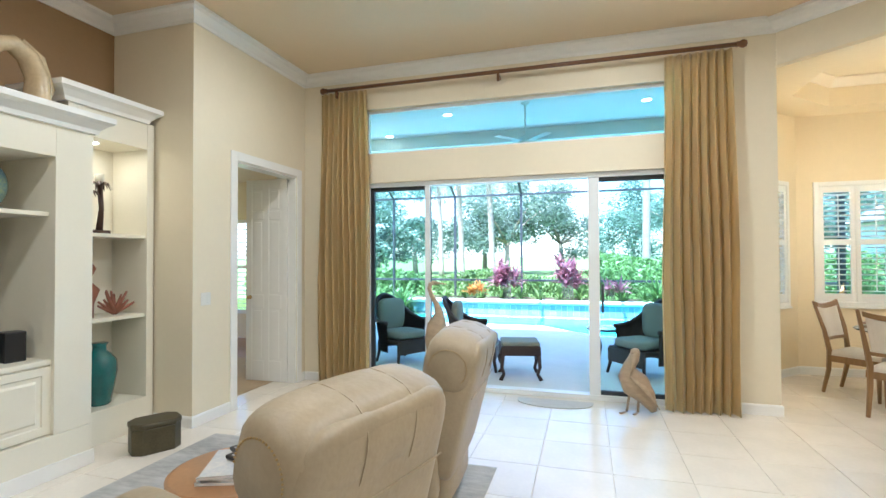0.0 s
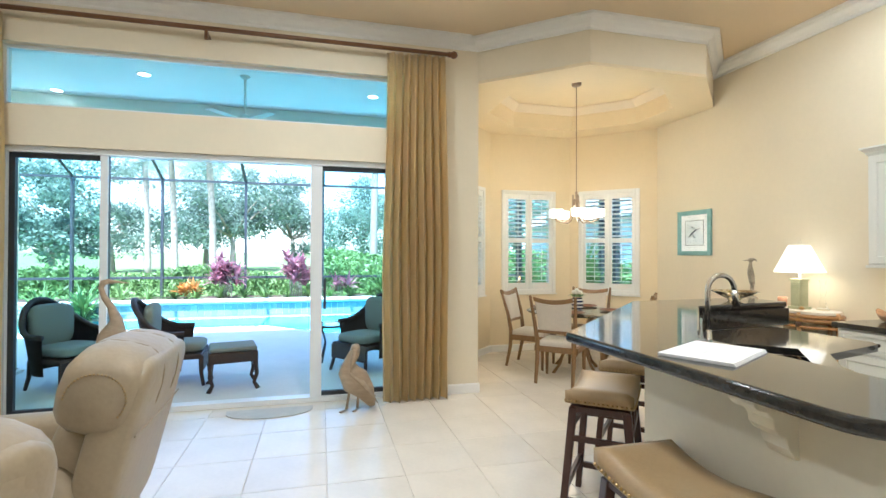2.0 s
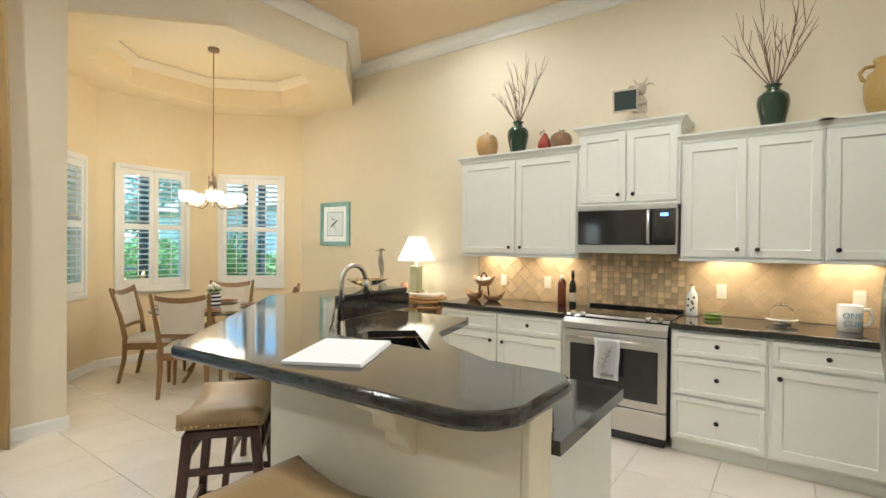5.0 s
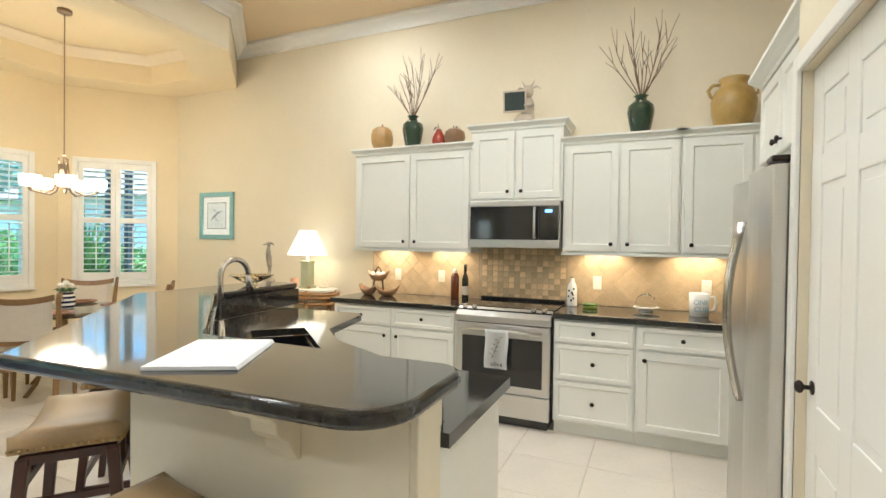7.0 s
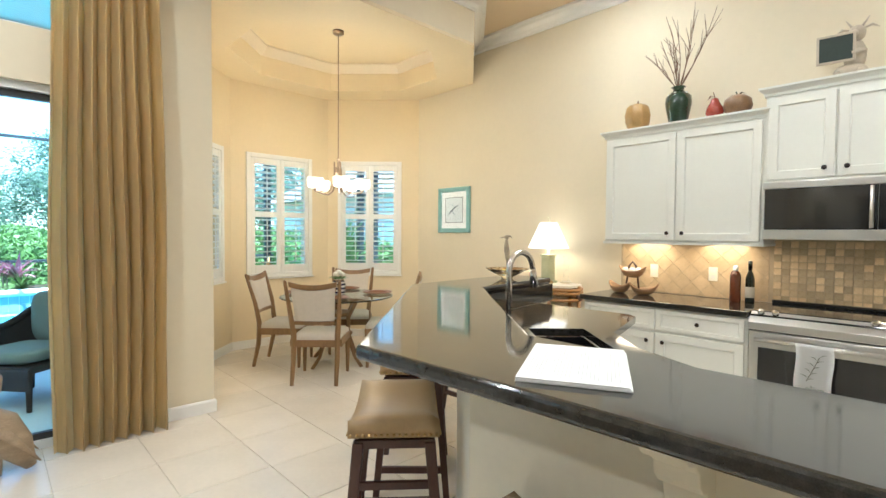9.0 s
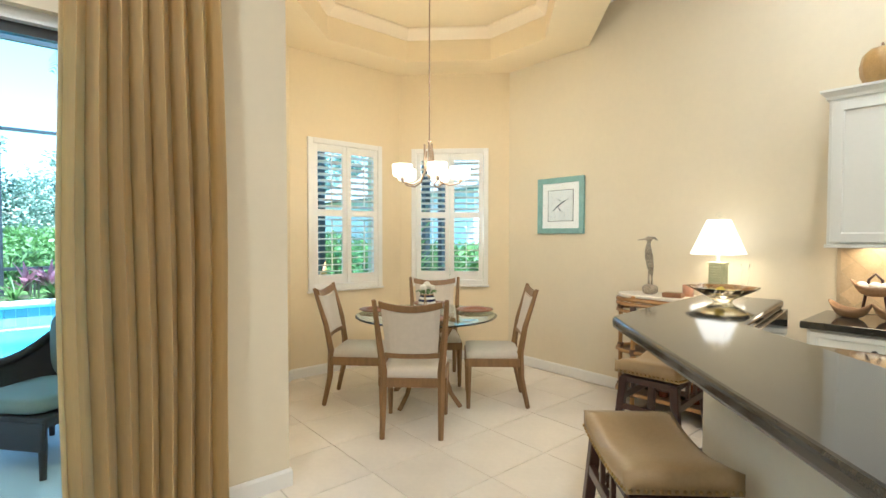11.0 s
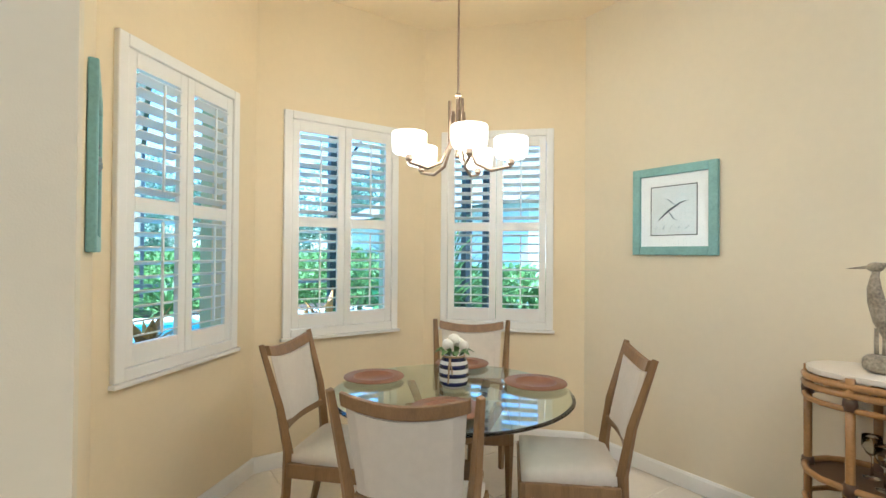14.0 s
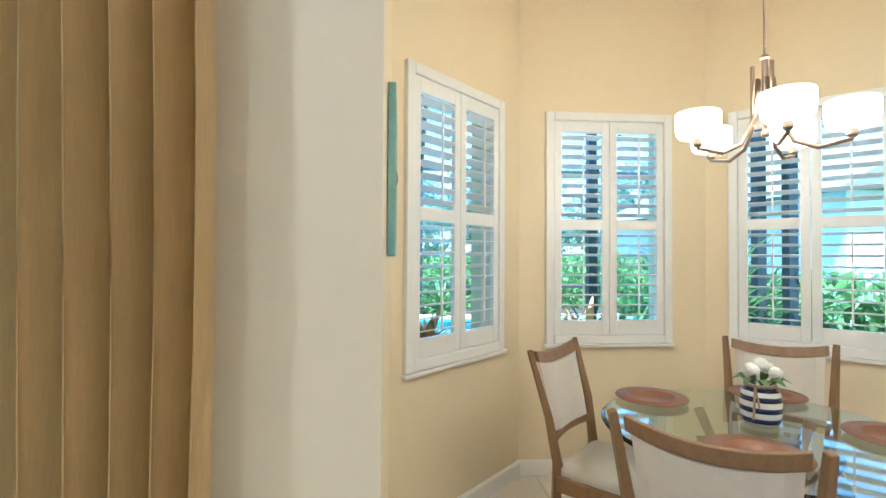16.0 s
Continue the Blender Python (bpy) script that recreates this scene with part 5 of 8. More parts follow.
TC = Vector((3.585, 6.70))
ch = None
for px, py, ang in ((-0.42, -0.395, 137.0), (-0.415, 0.37, 45.0), (0.415, -0.39, -132.0), (0.40, 0.36, -38.0)):
    m = pose(TC.x + px, TC.y + py, 0, 0, 0, ang)
    ch = dining_chair(m) if ch is None else (copy_thing(ch, m), ch)[1]
pl = None
for px, py in ((-0.22, -0.27), (-0.24, 0.40), (0.42, -0.17), (0.36, 0.40)):
    m = pose(TC.x + px, TC.y + py, 0.7425)
    if pl is None:
        bm = bmesh.new()
        add_lathe(bm, [(0.09, 0.0), (0.10, 0.002), (0.155, 0.014), (0.165, 0.018), (0.163, 0.022), (0.119, 0.018), (0.113, 0.023), (0.106, 0.020), (0.102, 0.007), (0.005, 0.006)], 40)
        pl = part("charger_plate", bm, PLATE, None, "", 0, True)
        tagged(pl, "round copper-brown beaded charger plate on the glass table", "plate", "chargers on the glass table")
        pl.matrix_basis = m
    else:
        copy_thing(pl, m)
v = thing("flower_vase", pose(3.635, 6.755, 0.7425), "navy and white striped vase tied with jute, holding white roses", "vase")
v.scale = (1.12, 1.12, 1.15)
prof = [(0.05, 0), (0.062, 0.01), (0.068, 0.04), (0.069, 0.08), (0.064, 0.115), (0.05, 0.135), (0.046, 0.145)]


def radius_at(z):
    for (r0, z0), (r1, z1) in zip(prof, prof[1:]):
        if z0 <= z <= z1:
            return r0 + (r1 - r0) * (z - z0) / (z1 - z0)
    return prof[-1][0]


bm = bmesh.new()
add_lathe(bm, prof, 28)
vb = part("body", bm, WHITEC, v, smooth=True)
for z in (0.012, 0.05, 0.088, 0.122):
    bm = bmesh.new()
    add_lathe(bm, [(radius_at(z) + 0.0008, z), (radius_at(z + 0.009) + 0.0012, z + 0.009), (radius_at(z + 0.018) + 0.0008, z + 0.018)], 28)
    part("stripe", bm, NAVY, vb, "navy glazed stripe", smooth=True)
bm = bmesh.new()
add_tube(bm, [(0.05 * math.cos(a), 0.05 * math.sin(a), 0.14) for a in [2 * math.pi * i / 16 for i in range(16)]], 0.005, 6, True)
for s in (-1, 1):
    add_tube(bm, [(-0.045, -0.03, 0.14), (-0.055 + 0.008 * s, -0.05, 0.09), (-0.052 + 0.015 * s, -0.05, 0.03)], 0.004, 6)
part("jute_tie", bm, ROPE, v)
for i, (fx, fy, fz, fr) in enumerate(((0.0, 0.0, 0.21, 0.042), (-0.05, -0.02, 0.195, 0.038), (0.045, 0.02, 0.19, 0.036), (0.0, 0.05, 0.185, 0.036), (0.02, -0.05, 0.19, 0.034))):
    bm = bmesh.new()
    for q in range(14):
        a, t = q * 2.4, q / 14
        d = Vector((math.cos(a) * t, math.sin(a) * t, 1 - 0.8 * t)).normalized()
        mm = Matrix.Translation((fx, fy, fz)) @ d.to_track_quat("Z", "Y").to_matrix().to_4x4() @ Matrix.Translation((0, 0, fr * 0.35))
        bmesh.ops.create_uvsphere(bm, u_segments=8, v_segments=5, radius=fr * 0.6, matrix=mm @ Matrix.Diagonal((1, 1, 0.35, 1)))
    part("rose", bm, PETAL, v, "creamy white rose", smooth=True)
bm = bmesh.new()
for i in range(9):
    a = i * 0.7
    add_tube(bm, [(0.02 * math.cos(a), 0.02 * math.sin(a), 0.13), (0.07 * math.cos(a), 0.07 * math.sin(a), 0.17), (0.10 * math.cos(a), 0.10 * math.sin(a), 0.155)], [0.003, 0.018, 0.002], 6, squash=0.15)
part("leaves", bm, LEAF, v)

# chandelier
cd = thing("chandelier", pose(3.53, 6.59, 1.785) @ Matrix.Diagonal((0.9, 0.9, 0.94, 1)), "five-arm bronze chandelier with lit white drum shades", "chandelier")
bm = bmesh.new()
add_tube(bm, [(0, 0, 0.44), (0, 0, 1.88)], 0.006, 8)
part("stem", bm, NICKEL, cd)
bm = bmesh.new()
add_lathe(bm, [(0.05, 1.845), (0.065, 1.855), (0.065, 1.886)], 24)
part("canopy", bm, NICKEL, cd, smooth=True)
bm = bmesh.new()
add_lathe(bm, [(0.012, 0.12), (0.016, 0.13), (0.012, 0.15), (0.012, 0.44), (0.02, 0.445), (0.012, 0.46)], 12)
for i in range(3):
    a = 2 * math.pi * i / 3 + 0.4
    add_box(bm, 0.045 * math.cos(a) - 0.006, 0.045 * math.sin(a) - 0.006, 0.17, 0.045 * math.cos(a) + 0.006, 0.045 * math.sin(a) + 0.006, 0.42)
part("column", bm, NICKEL, cd)
for i in range(5):
    a = 2 * math.pi * i / 5 + 0.51
    ca, sa = math.cos(a), math.sin(a)
    bm = bmesh.new()
    add_tube(bm, [(0.03 * ca, 0.03 * sa, 0.36), (0.045 * ca, 0.045 * sa, 0.20), (0.10 * ca, 0.10 * sa, 0.09), (0.18 * ca, 0.18 * sa, 0.055), (0.285 * ca, 0.285 * sa, 0.075), (0.285 * ca, 0.285 * sa, 0.10)], 0.0085, 8)
    arm = part("arm", bm, NICKEL, cd, smooth=True)
    bm = bmesh.new()
    add_lathe(bm, [(0.012, 0.08), (0.02, 0.09), (0.016, 0.115)], 12, Matrix.Translation((0.285 * ca, 0.285 * sa, 0)))
    part("cup", bm, NICKEL, arm)
    bm = bmesh.new()
    add_lathe(bm, [(0.05, 0.112), (0.074, 0.118), (0.085, 0.132), (0.089, 0.155), (0.090, 0.215), (0.087, 0.22), (0.084, 0.215), (0.082, 0.14), (0.02, 0.122)], 24, Matrix.Translation((0.285 * ca, 0.285 * sa, 0)))
    part("shade", bm, OPAL, arm, "lit white glass drum shade", smooth=True)
lamp("chandelier_glow", "POINT", pose(3.53, 6.59, 2.06), 9.5, (1.0, 0.79, 0.52), 0.25)


def print_picture(m, label, w=0.56, h=0.57):
    p = thing("framed_print", m, label, "picture", "framed bird prints in the nook")
    bm = bmesh.new()
    fw = 0.055
    for a in ((-w / 2, -h / 2, -w / 2 + fw, h / 2), (w / 2 - fw, -h / 2, w / 2, h / 2), (-w / 2 + fw, -h / 2, w / 2 - fw, -h / 2 + fw), (-w / 2 + fw, h / 2 - fw, w / 2 - fw, h / 2)):
        add_box(bm, a[0], -0.03, a[1], a[2], -0.002, a[3])
    part("frame", bm, TEALP, p, "weathered teal wood frame", 0.005)
    box_part("mat_board", PAPER, p, (-w / 2 + fw, -0.012, -h / 2 + fw), (w / 2 - fw, -0.003, h / 2 - fw), 0.0, "white mat board")
    iw, ih = 0.155, 0.16
    bm = bmesh.new()
    for a in ((-iw, -ih, -iw + 0.006, ih), (iw - 0.006, -ih, iw, ih), (-iw, -ih, iw, -ih + 0.006), (-iw, ih - 0.006, iw, ih)):
        add_box(bm, a[0], -0.0145, a[1], a[2], -0.0125, a[3])
    part("inner_line", bm, SLATE, p)
    box_part("print", mat("pale_blue_paper", (0.68, 0.71, 0.71), 0.8, var=0.1, scale=8), p, (-iw + 0.006, -0.0142, -ih + 0.006), (iw - 0.006, -0.0126, ih - 0.006), 0.0)
    bm = bmesh.new()
    add_tube(bm, [(-0.10, -0.0155, -0.06), (-0.02, -0.0155, 0.0), (0.05, -0.0155, 0.045), (0.10, -0.0155, 0.06)], [0.002, 0.022, 0.018, 0.002], 8, squash=0.03)
    add_tube(bm, [(-0.03, -0.0155, 0.0), (0.0, -0.0155, -0.05), (0.06, -0.0155, -0.075)], [0.003, 0.012, 0.002], 8, squash=0.03)
    add_tube(bm, [(0.02, -0.0155, 0.03), (-0.03, -0.0155, 0.07), (-0.08, -0.0155, 0.085)], [0.003, 0.014, 0.002], 8, squash=0.03)
    for k in range(5):
        add_tube(bm, [(-0.12 + 0.05 * k, -0.0155, -0.12), (-0.11 + 0.055 * k, -0.0155, -0.095 + 0.008 * (k % 2))], [0.003, 0.001], 5, squash=0.1)
    part("drawing", bm, mat("grey_blue_ink", (0.26, 0.33, 0.38), 0.8, var=0.4, scale=40), p, "grey-blue drawing")
    bm = bmesh.new()
    add_box(bm, -w / 2 + fw, -0.0185, -h / 2 + fw, w / 2 - fw, -0.0165, h / 2 - fw)
    g = part("glazing", bm, CLEAR, p)
    g.visible_shadow = False
    return p


print_picture(pose(KX, 6.40, 1.7235, 0, 0, -90), "square bird print in a weathered teal frame on the wall")
print_picture(pose(2.085, 6.71, 1.716, 0, 0, 90), "framed print in a teal frame on the nook side wall")

# ---- rattan bar cart and its things ----
def pillow(bm, c, s, e=0.4, seg=20, rings=12, m=None):
    """A rounded cushion: a superellipsoid of half sizes s."""
    def pw(v):
        return math.copysign(abs(v) ** e, v)
    rows = []
    for i in range(rings + 1):
        ph = -math.pi / 2 + math.pi * i / rings
        row = []
        for k in range(seg):
            th = 2 * math.pi * k / seg
            p = Vector((c[0] + s[0] * pw(math.cos(ph)) * pw(math.cos(th)), c[1] + s[1] * pw(math.cos(ph)) * pw(math.sin(th)), c[2] + s[2] * pw(math.sin(ph))))
            row.append(bm.verts.new(m @ p if m is not None else p))
        rows.append(row)
    for a, b in zip(rows, rows[1:]):
        for k in range(seg):
            bm.faces.new((a[k], a[(k + 1) % seg], b[(k + 1) % seg], b[k]))
    bmesh.ops.remove_doubles(bm, verts=rows[0] + rows[-1], dist=1e-5)


ct = thing("bar_cart", pose(4.875, 5.05, 0), "honey rattan bar cart with rounded ends and a cream top", "bar cart")
HL, HD = 0.56, 0.185


def oval(h, l, d, n=7):
    pts = []
    for s in (1, -1):
        for i in range(n + 1):
            a = (0 if s > 0 else math.pi) + math.pi * i / n
            pts.append((d * math.cos(a), s * (l - d) + d * math.sin(a), h))
    return pts


bm = bmesh.new()
add_prism(bm, [(x, y) for x, y, z in oval(0, HL, HD)], 0.915, 0.94)
part("top", bm, CARTTOP, ct, "cream laminate top", 0.004)
for z, r0 in ((0.895, 0.016), (0.86, 0.016), (0.80, 0.013), (0.47, 0.015), (0.33, 0.012), (0.13, 0.016)):
    bm = bmesh.new()
    add_tube(bm, oval(z, HL + 0.004, HD + 0.004), r0, 8, True)
    part("hoop", bm, RATTAN, ct, smooth=True)
for z in (0.45, 0.12):
    bm = bmesh.new()
    add_prism(bm, [(x, y) for x, y, _ in oval(0, HL - 0.01, HD - 0.01)], z, z + 0.012)
    part("shelf", bm, mat("woven_brown_shelf", (0.10, 0.055, 0.025), 0.6, var=0.3, scale=50, bump=0.3, bscale=250), ct, "dark woven shelf")
for x, y in ((-HD, 0.35), (-HD, -0.35), (HD, 0.35), (HD, -0.35), (0.0, HL), (-0.0, -HL)):
    bm = bmesh.new()
    add_tube(bm, [(x, y, 0.05), (x, y, 0.5), (x, y, 0.93)], 0.018, 8)
    post = part("post", bm, RATTAN, ct, smooth=True)
    for z in (0.13, 0.47, 0.82):
        bm = bmesh.new()
        add_lathe(bm, [(0.024, z - 0.025), (0.027, z), (0.024, z + 0.025)], 10, Matrix.Translation((x, y, 0)))
        part("cane_wrap", bm, WRAP, post, "dark cane binding", smooth=True)
    bm = bmesh.new()
    add_ball(bm, (x, y, 0.026), 0.026)
    part("caster", bm, KNOB, post, "small dark caster", smooth=True)
rnd = random.Random(3)
for i in range(11):
    y = 5.05 - 0.40 + 0.08 * i
    s = rnd.uniform(0.9, 1.12)
    b = bottle(pose(4.88 + rnd.uniform(-0.07, 0.07), y, 0.1325), "dark wine bottle on the lower cart shelf", [(0.036 * s, 0), (0.038 * s, 0.01), (0.038 * s, 0.17 * s), (0.025 * s, 0.20 * s), (0.013, 0.225 * s), (0.013, 0.29 * s)], (BOTTLE, AMBER, BOTTLE)[i % 3], 0.05, (KNOB, REDCAP, BRASSN)[(i * 2) % 3], mat("bottle_label", (0.62, 0.58, 0.48), 0.7) if i % 2 else None, (0.06, 0.13))
    b["group"] = "bottles on the cart"
wg = None
for i in range(12):
    m = pose(4.82 + 0.11 * (i % 2), 4.62 + 0.07 * i, 0.4625)
    if wg is None:
        bm = bmesh.new()
        add_lathe(bm, [(0.032, 0), (0.033, 0.003), (0.005, 0.008), (0.0045, 0.09), (0.02, 0.105), (0.038, 0.14), (0.036, 0.185), (0.0345, 0.185), (0.036, 0.14), (0.018, 0.109), (0.003, 0.1)], 16)
        wg = part("wine_glass", bm, CLEAR, None, "", 0, True)
        tagged(wg, "clear stemmed wine glass on the cart shelf", "glass", "wine glasses on the cart")
        wg.matrix_basis = m
    else:
        copy_thing(wg, m)
# heron
p = thing("heron_figure", pose(4.86, 5.345, 0.9405), "painted heron figurine standing on a dark rock base", "figurine")
HERON = mat("painted_heron", (0.52, 0.45, 0.33), 0.5, var=0.0, scale=11, second=(0.07, 0.055, 0.04))
bm = bmesh.new()
pillow(bm, (0, 0, 0.04), (0.045, 0.06, 0.04), 0.7)
for s in (-1, 1):
    add_tube(bm, [(0, s * 0.012, 0.07), (0, s * 0.014, 0.13), (0, s * 0.012, 0.19)], 0.008, 6)
add_tube(bm, [(0, -0.015, 0.15), (0, 0.0, 0.22), (0, 0.012, 0.30), (0, 0.02, 0.36), (0, 0.018, 0.41), (0, 0.012, 0.44)], [0.006, 0.026, 0.032, 0.026, 0.016, 0.012], 12)
add_ball(bm, (0, 0.016, 0.452), 0.024, scale=(0.9, 1.3, 0.9))
add_tube(bm, [(0, 0.03, 0.453), (0, 0.07, 0.448), (0, 0.115, 0.443)], [0.010, 0.006, 0.001], 6)
add_tube(bm, [(0, 0.0, 0.462), (0, -0.03, 0.462), (0, -0.06, 0.44)], [0.012, 0.010, 0.002], 6)
part("figure", bm, HERON, p, smooth=True)
# lamp
p = thing("table_lamp", pose(4.86, 4.83, 0.9405), "sage green shuttered table lamp with a lit white shade", "lamp")
bm = bmesh.new()
add_box(bm, -0.065, -0.065, 0, 0.065, 0.065, 0.025)
add_box(bm, -0.048, -0.048, 0.025, 0.048, 0.048, 0.27)
add_box(bm, -0.058, -0.058, 0.27, 0.058, 0.058, 0.285)
for i in range(11):
    for rot in (0, 90, 180, 270):
        z = 0.05 + 0.019 * i
        add_box(bm, -0.036, -0.056, z, 0.036, -0.047, z + 0.013, pose(0, 0, 0, 0, 0, rot))
part("base", bm, GREENLAMP, p, "", 0.002)
bm = bmesh.new()
add_tube(bm, [(0, 0, 0.285), (0, 0, 0.345)], 0.012, 10)
add_tube(bm, [(0, 0, 0.345), (0, 0, 0.60)], 0.004, 6)
part("stem", bm, WHITEC, p)
bm = bmesh.new()
lo, hi = 0.155, 0.065
for i in range(4):
    a0, a1 = math.pi / 4 + i * math.pi / 2, math.pi / 4 + (i + 1) * math.pi / 2
    k = 1.32
    q = [Vector((lo * k * math.cos(a0), lo * k * math.sin(a0), 0.345)), Vector((lo * k * math.cos(a1), lo * k * math.sin(a1), 0.345)), Vector((hi * k * math.cos(a1), hi * k * math.sin(a1), 0.60)), Vector((hi * k * math.cos(a0), hi * k * math.sin(a0), 0.60))]
    bm.faces.new([bm.verts.new(v) for v in q])
bmesh.ops.remove_doubles(bm, verts=bm.verts[:], dist=1e-4)
bmesh.ops.solidify(bm, geom=bm.faces[:], thickness=0.003)
part("shade", bm, SHADE, p, "lit white pyramid shade")
bm = bmesh.new()
add_ball(bm, (0, 0, 0.635), 0.02)
add_tube(bm, [(0, 0, 0.6), (0, 0, 0.62)], 0.008, 8)
part("finial", bm, CLEAR, p, smooth=True)
lamp("table_lamp_bulb", "POINT", pose(4.86, 4.83, 1.40), 0.6, WARM, 0.05)
p = thing("wooden_box", pose(4.80, 5.13, 0.9405, 0, 0, 8), "small shallow carved wooden box", "box")
box_part("box", mat("carved_box_wood", (0.26, 0.12, 0.05), 0.5, var=0.3, scale=12), p, (-0.05, -0.07, 0), (0.05, 0.07, 0.035), 0.004)
box_part("inlay", BRASSN, p, (-0.035, -0.05, 0.0352), (0.035, 0.05, 0.038), 0.0)
p = thing("votive_candle", pose(4.95, 5.08, 0.9405), "pink patterned votive candle holder", "candle")
bm = bmesh.new()
add_lathe(bm, [(0.04, 0), (0.042, 0.09), (0.038, 0.09), (0.036, 0.06), (0.004, 0.06)], 20)
part("holder", bm, mat("rosy_patterned_glass", (0.52, 0.22, 0.12), 0.3, var=0.0, scale=30, second=(0.70, 0.42, 0.28), coat=0.3), p, smooth=True)
p = thing("glass_candlestick", pose(4.95, 4.68, 0.9405), "clear cut-glass candlestick on the bar cart", "candlestick")
bm = bmesh.new()
add_lathe(bm, [(0.05, 0), (0.052, 0.012), (0.02, 0.05), (0.03, 0.08), (0.014, 0.12), (0.028, 0.18), (0.016, 0.23), (0.03, 0.27), (0.02, 0.28)], 18)
part("stem", bm, CLEAR, p, smooth=True)
p = thing("sea_shell", pose(4.77, 4.74, 0.9405), "small tan sea shell", "shell")
bm = bmesh.new()
add_tube(bm, [(0, -0.03, 0.015), (0, -0.01, 0.02), (0.005, 0.015, 0.018), (0.01, 0.035, 0.012)], [0.003, 0.018, 0.014, 0.002], 9)
part("shell", bm, PUMPKIN, p, smooth=True)

# ---- living room ----
CURT = mat("gold_silk_curtain", (0.82, 0.66, 0.35), 0.45, var=0.10, scale=4, stretch=(6, 6, 0.4), bump=0.06, bscale=200, sheen=0.3)
cn, cl = CURT.node_tree.nodes, CURT.node_tree.links
ctr, cmx = cn.new("ShaderNodeBsdfTranslucent"), cn.new("ShaderNodeMixShader")
cmx.inputs[0].default_value = 0.3
cl.new(cn["Principled BSDF"].inputs["Base Color"].links[0].from_socket, ctr.inputs[0])
cl.new(cn["Principled BSDF"].outputs[0], cmx.inputs[1]), cl.new(ctr.outputs[0], cmx.inputs[2])
cl.new(cmx.outputs[0], cn["Material Output"].inputs[0])
RODW = mat("dark_walnut_rod", (0.15, 0.065, 0.025), 0.35, var=0.25, scale=8, stretch=(0.5, 6, 6), coat=0.2)
LEATHER = mat("taupe_leather", (0.36, 0.29, 0.19), 0.44, var=0.09, scale=6, bump=0.22, bscale=26)
RUGM = mat("grey_marbled_rug", (0.62, 0.61, 0.58), 0.95, var=0.0, scale=1.1, second=(0.28, 0.28, 0.28), stretch=(1, 2.6, 1), bump=0.4, bscale=300)
TEALG = mat("teal_crackle_glaze", (0.015, 0.13, 0.13), 0.2, var=0.25, scale=12, coat=0.5)
BRONZEB = mat("aged_bronze", (0.10, 0.085, 0.05), 0.45, 0.5, var=0.3, scale=9)
CARVED = mat("dark_carved_wood", (0.06, 0.03, 0.02), 0.5, var=0.3, scale=12)
REDCLAY = mat("red_clay", (0.24, 0.09, 0.05), 0.6, var=0.25, scale=9)
ALAB = mat("polished_tan_stone", (0.58, 0.46, 0.28), 0.25, var=0.15, scale=5, coat=0.4)
CORAL = mat("pale_coral", (0.68, 0.52, 0.46), 0.7, var=0.1, scale=20)
PELW = mat("driftwood_grey", (0.38, 0.29, 0.19), 0.6, var=0.25, scale=8, stretch=(1, 1, 3))
TVM = mat("tv_screen_glass", (0.012, 0.010, 0.010), 0.12, var=0.1, coat=0.4)
BLACKP = mat("black_plastic", (0.015, 0.015, 0.017), 0.4, var=0.1)
WOODF = mat("oak_floorboards", (0.26, 0.13, 0.05), 0.3, var=0.25, scale=4, stretch=(6, 0.6, 1), obrand=0.12)
TABLEW = mat("honey_table_wood", (0.30, 0.15, 0.06), 0.3, var=0.2, scale=5, coat=0.3)


def curtain(m, w, h, folds, seed):
    c = thing("curtain", m, "floor-length pleated gold silk curtain panel", "curtain", "curtains at the sliding doors")
    rnd = random.Random(seed)
    n = folds * 12
    ph = [rnd.uniform(0.7, 1.25) for _ in range(folds + 1)]
    bm = bmesh.new()
    rows = []
    for k in range(15):
        q = k / 14
        z = h * (1 - q)
        wk = w * (0.90 + 0.10 * min(1, q * 1.6))
        row = []
        for i in range(n + 1):
            u = i / n
            f = u * folds
            amp = ph[int(min(f, folds - 1e-6))] * (0.028 + 0.030 * min(1, q * 2.5))
            s = math.sin(2 * math.pi * f)
            y = amp * math.copysign(abs(s) ** 0.75, s) + 0.012 * math.sin(5 * u + 3 * q + seed)
            x = -wk / 2 + wk * u + 0.014 * math.sin(4 * math.pi * f) * q + 0.008 * math.sin(7 * q + i * 0.05)
            row.append(bm.verts.new((x, y, z)))
        rows.append(row)
    for a, b in zip(rows, rows[1:]):
        for i in range(n):
            bm.faces.new((a[i], a[i + 1], b[i + 1], b[i]))
    bmesh.ops.solidify(bm, geom=bm.faces[:], thickness=0.006)
    part("panel", bm, CURT, c, smooth=True)
    bm = bmesh.new()
    for i in range(folds):
        x = -w * 0.45 + w * 0.9 * (i + 0.25) / folds
        add_box(bm, x - 0.012, 0.035, h - 0.11, x + 0.012, 0.06, h - 0.01)
    part("pleat_hooks", bm, CURT, c)
    return c


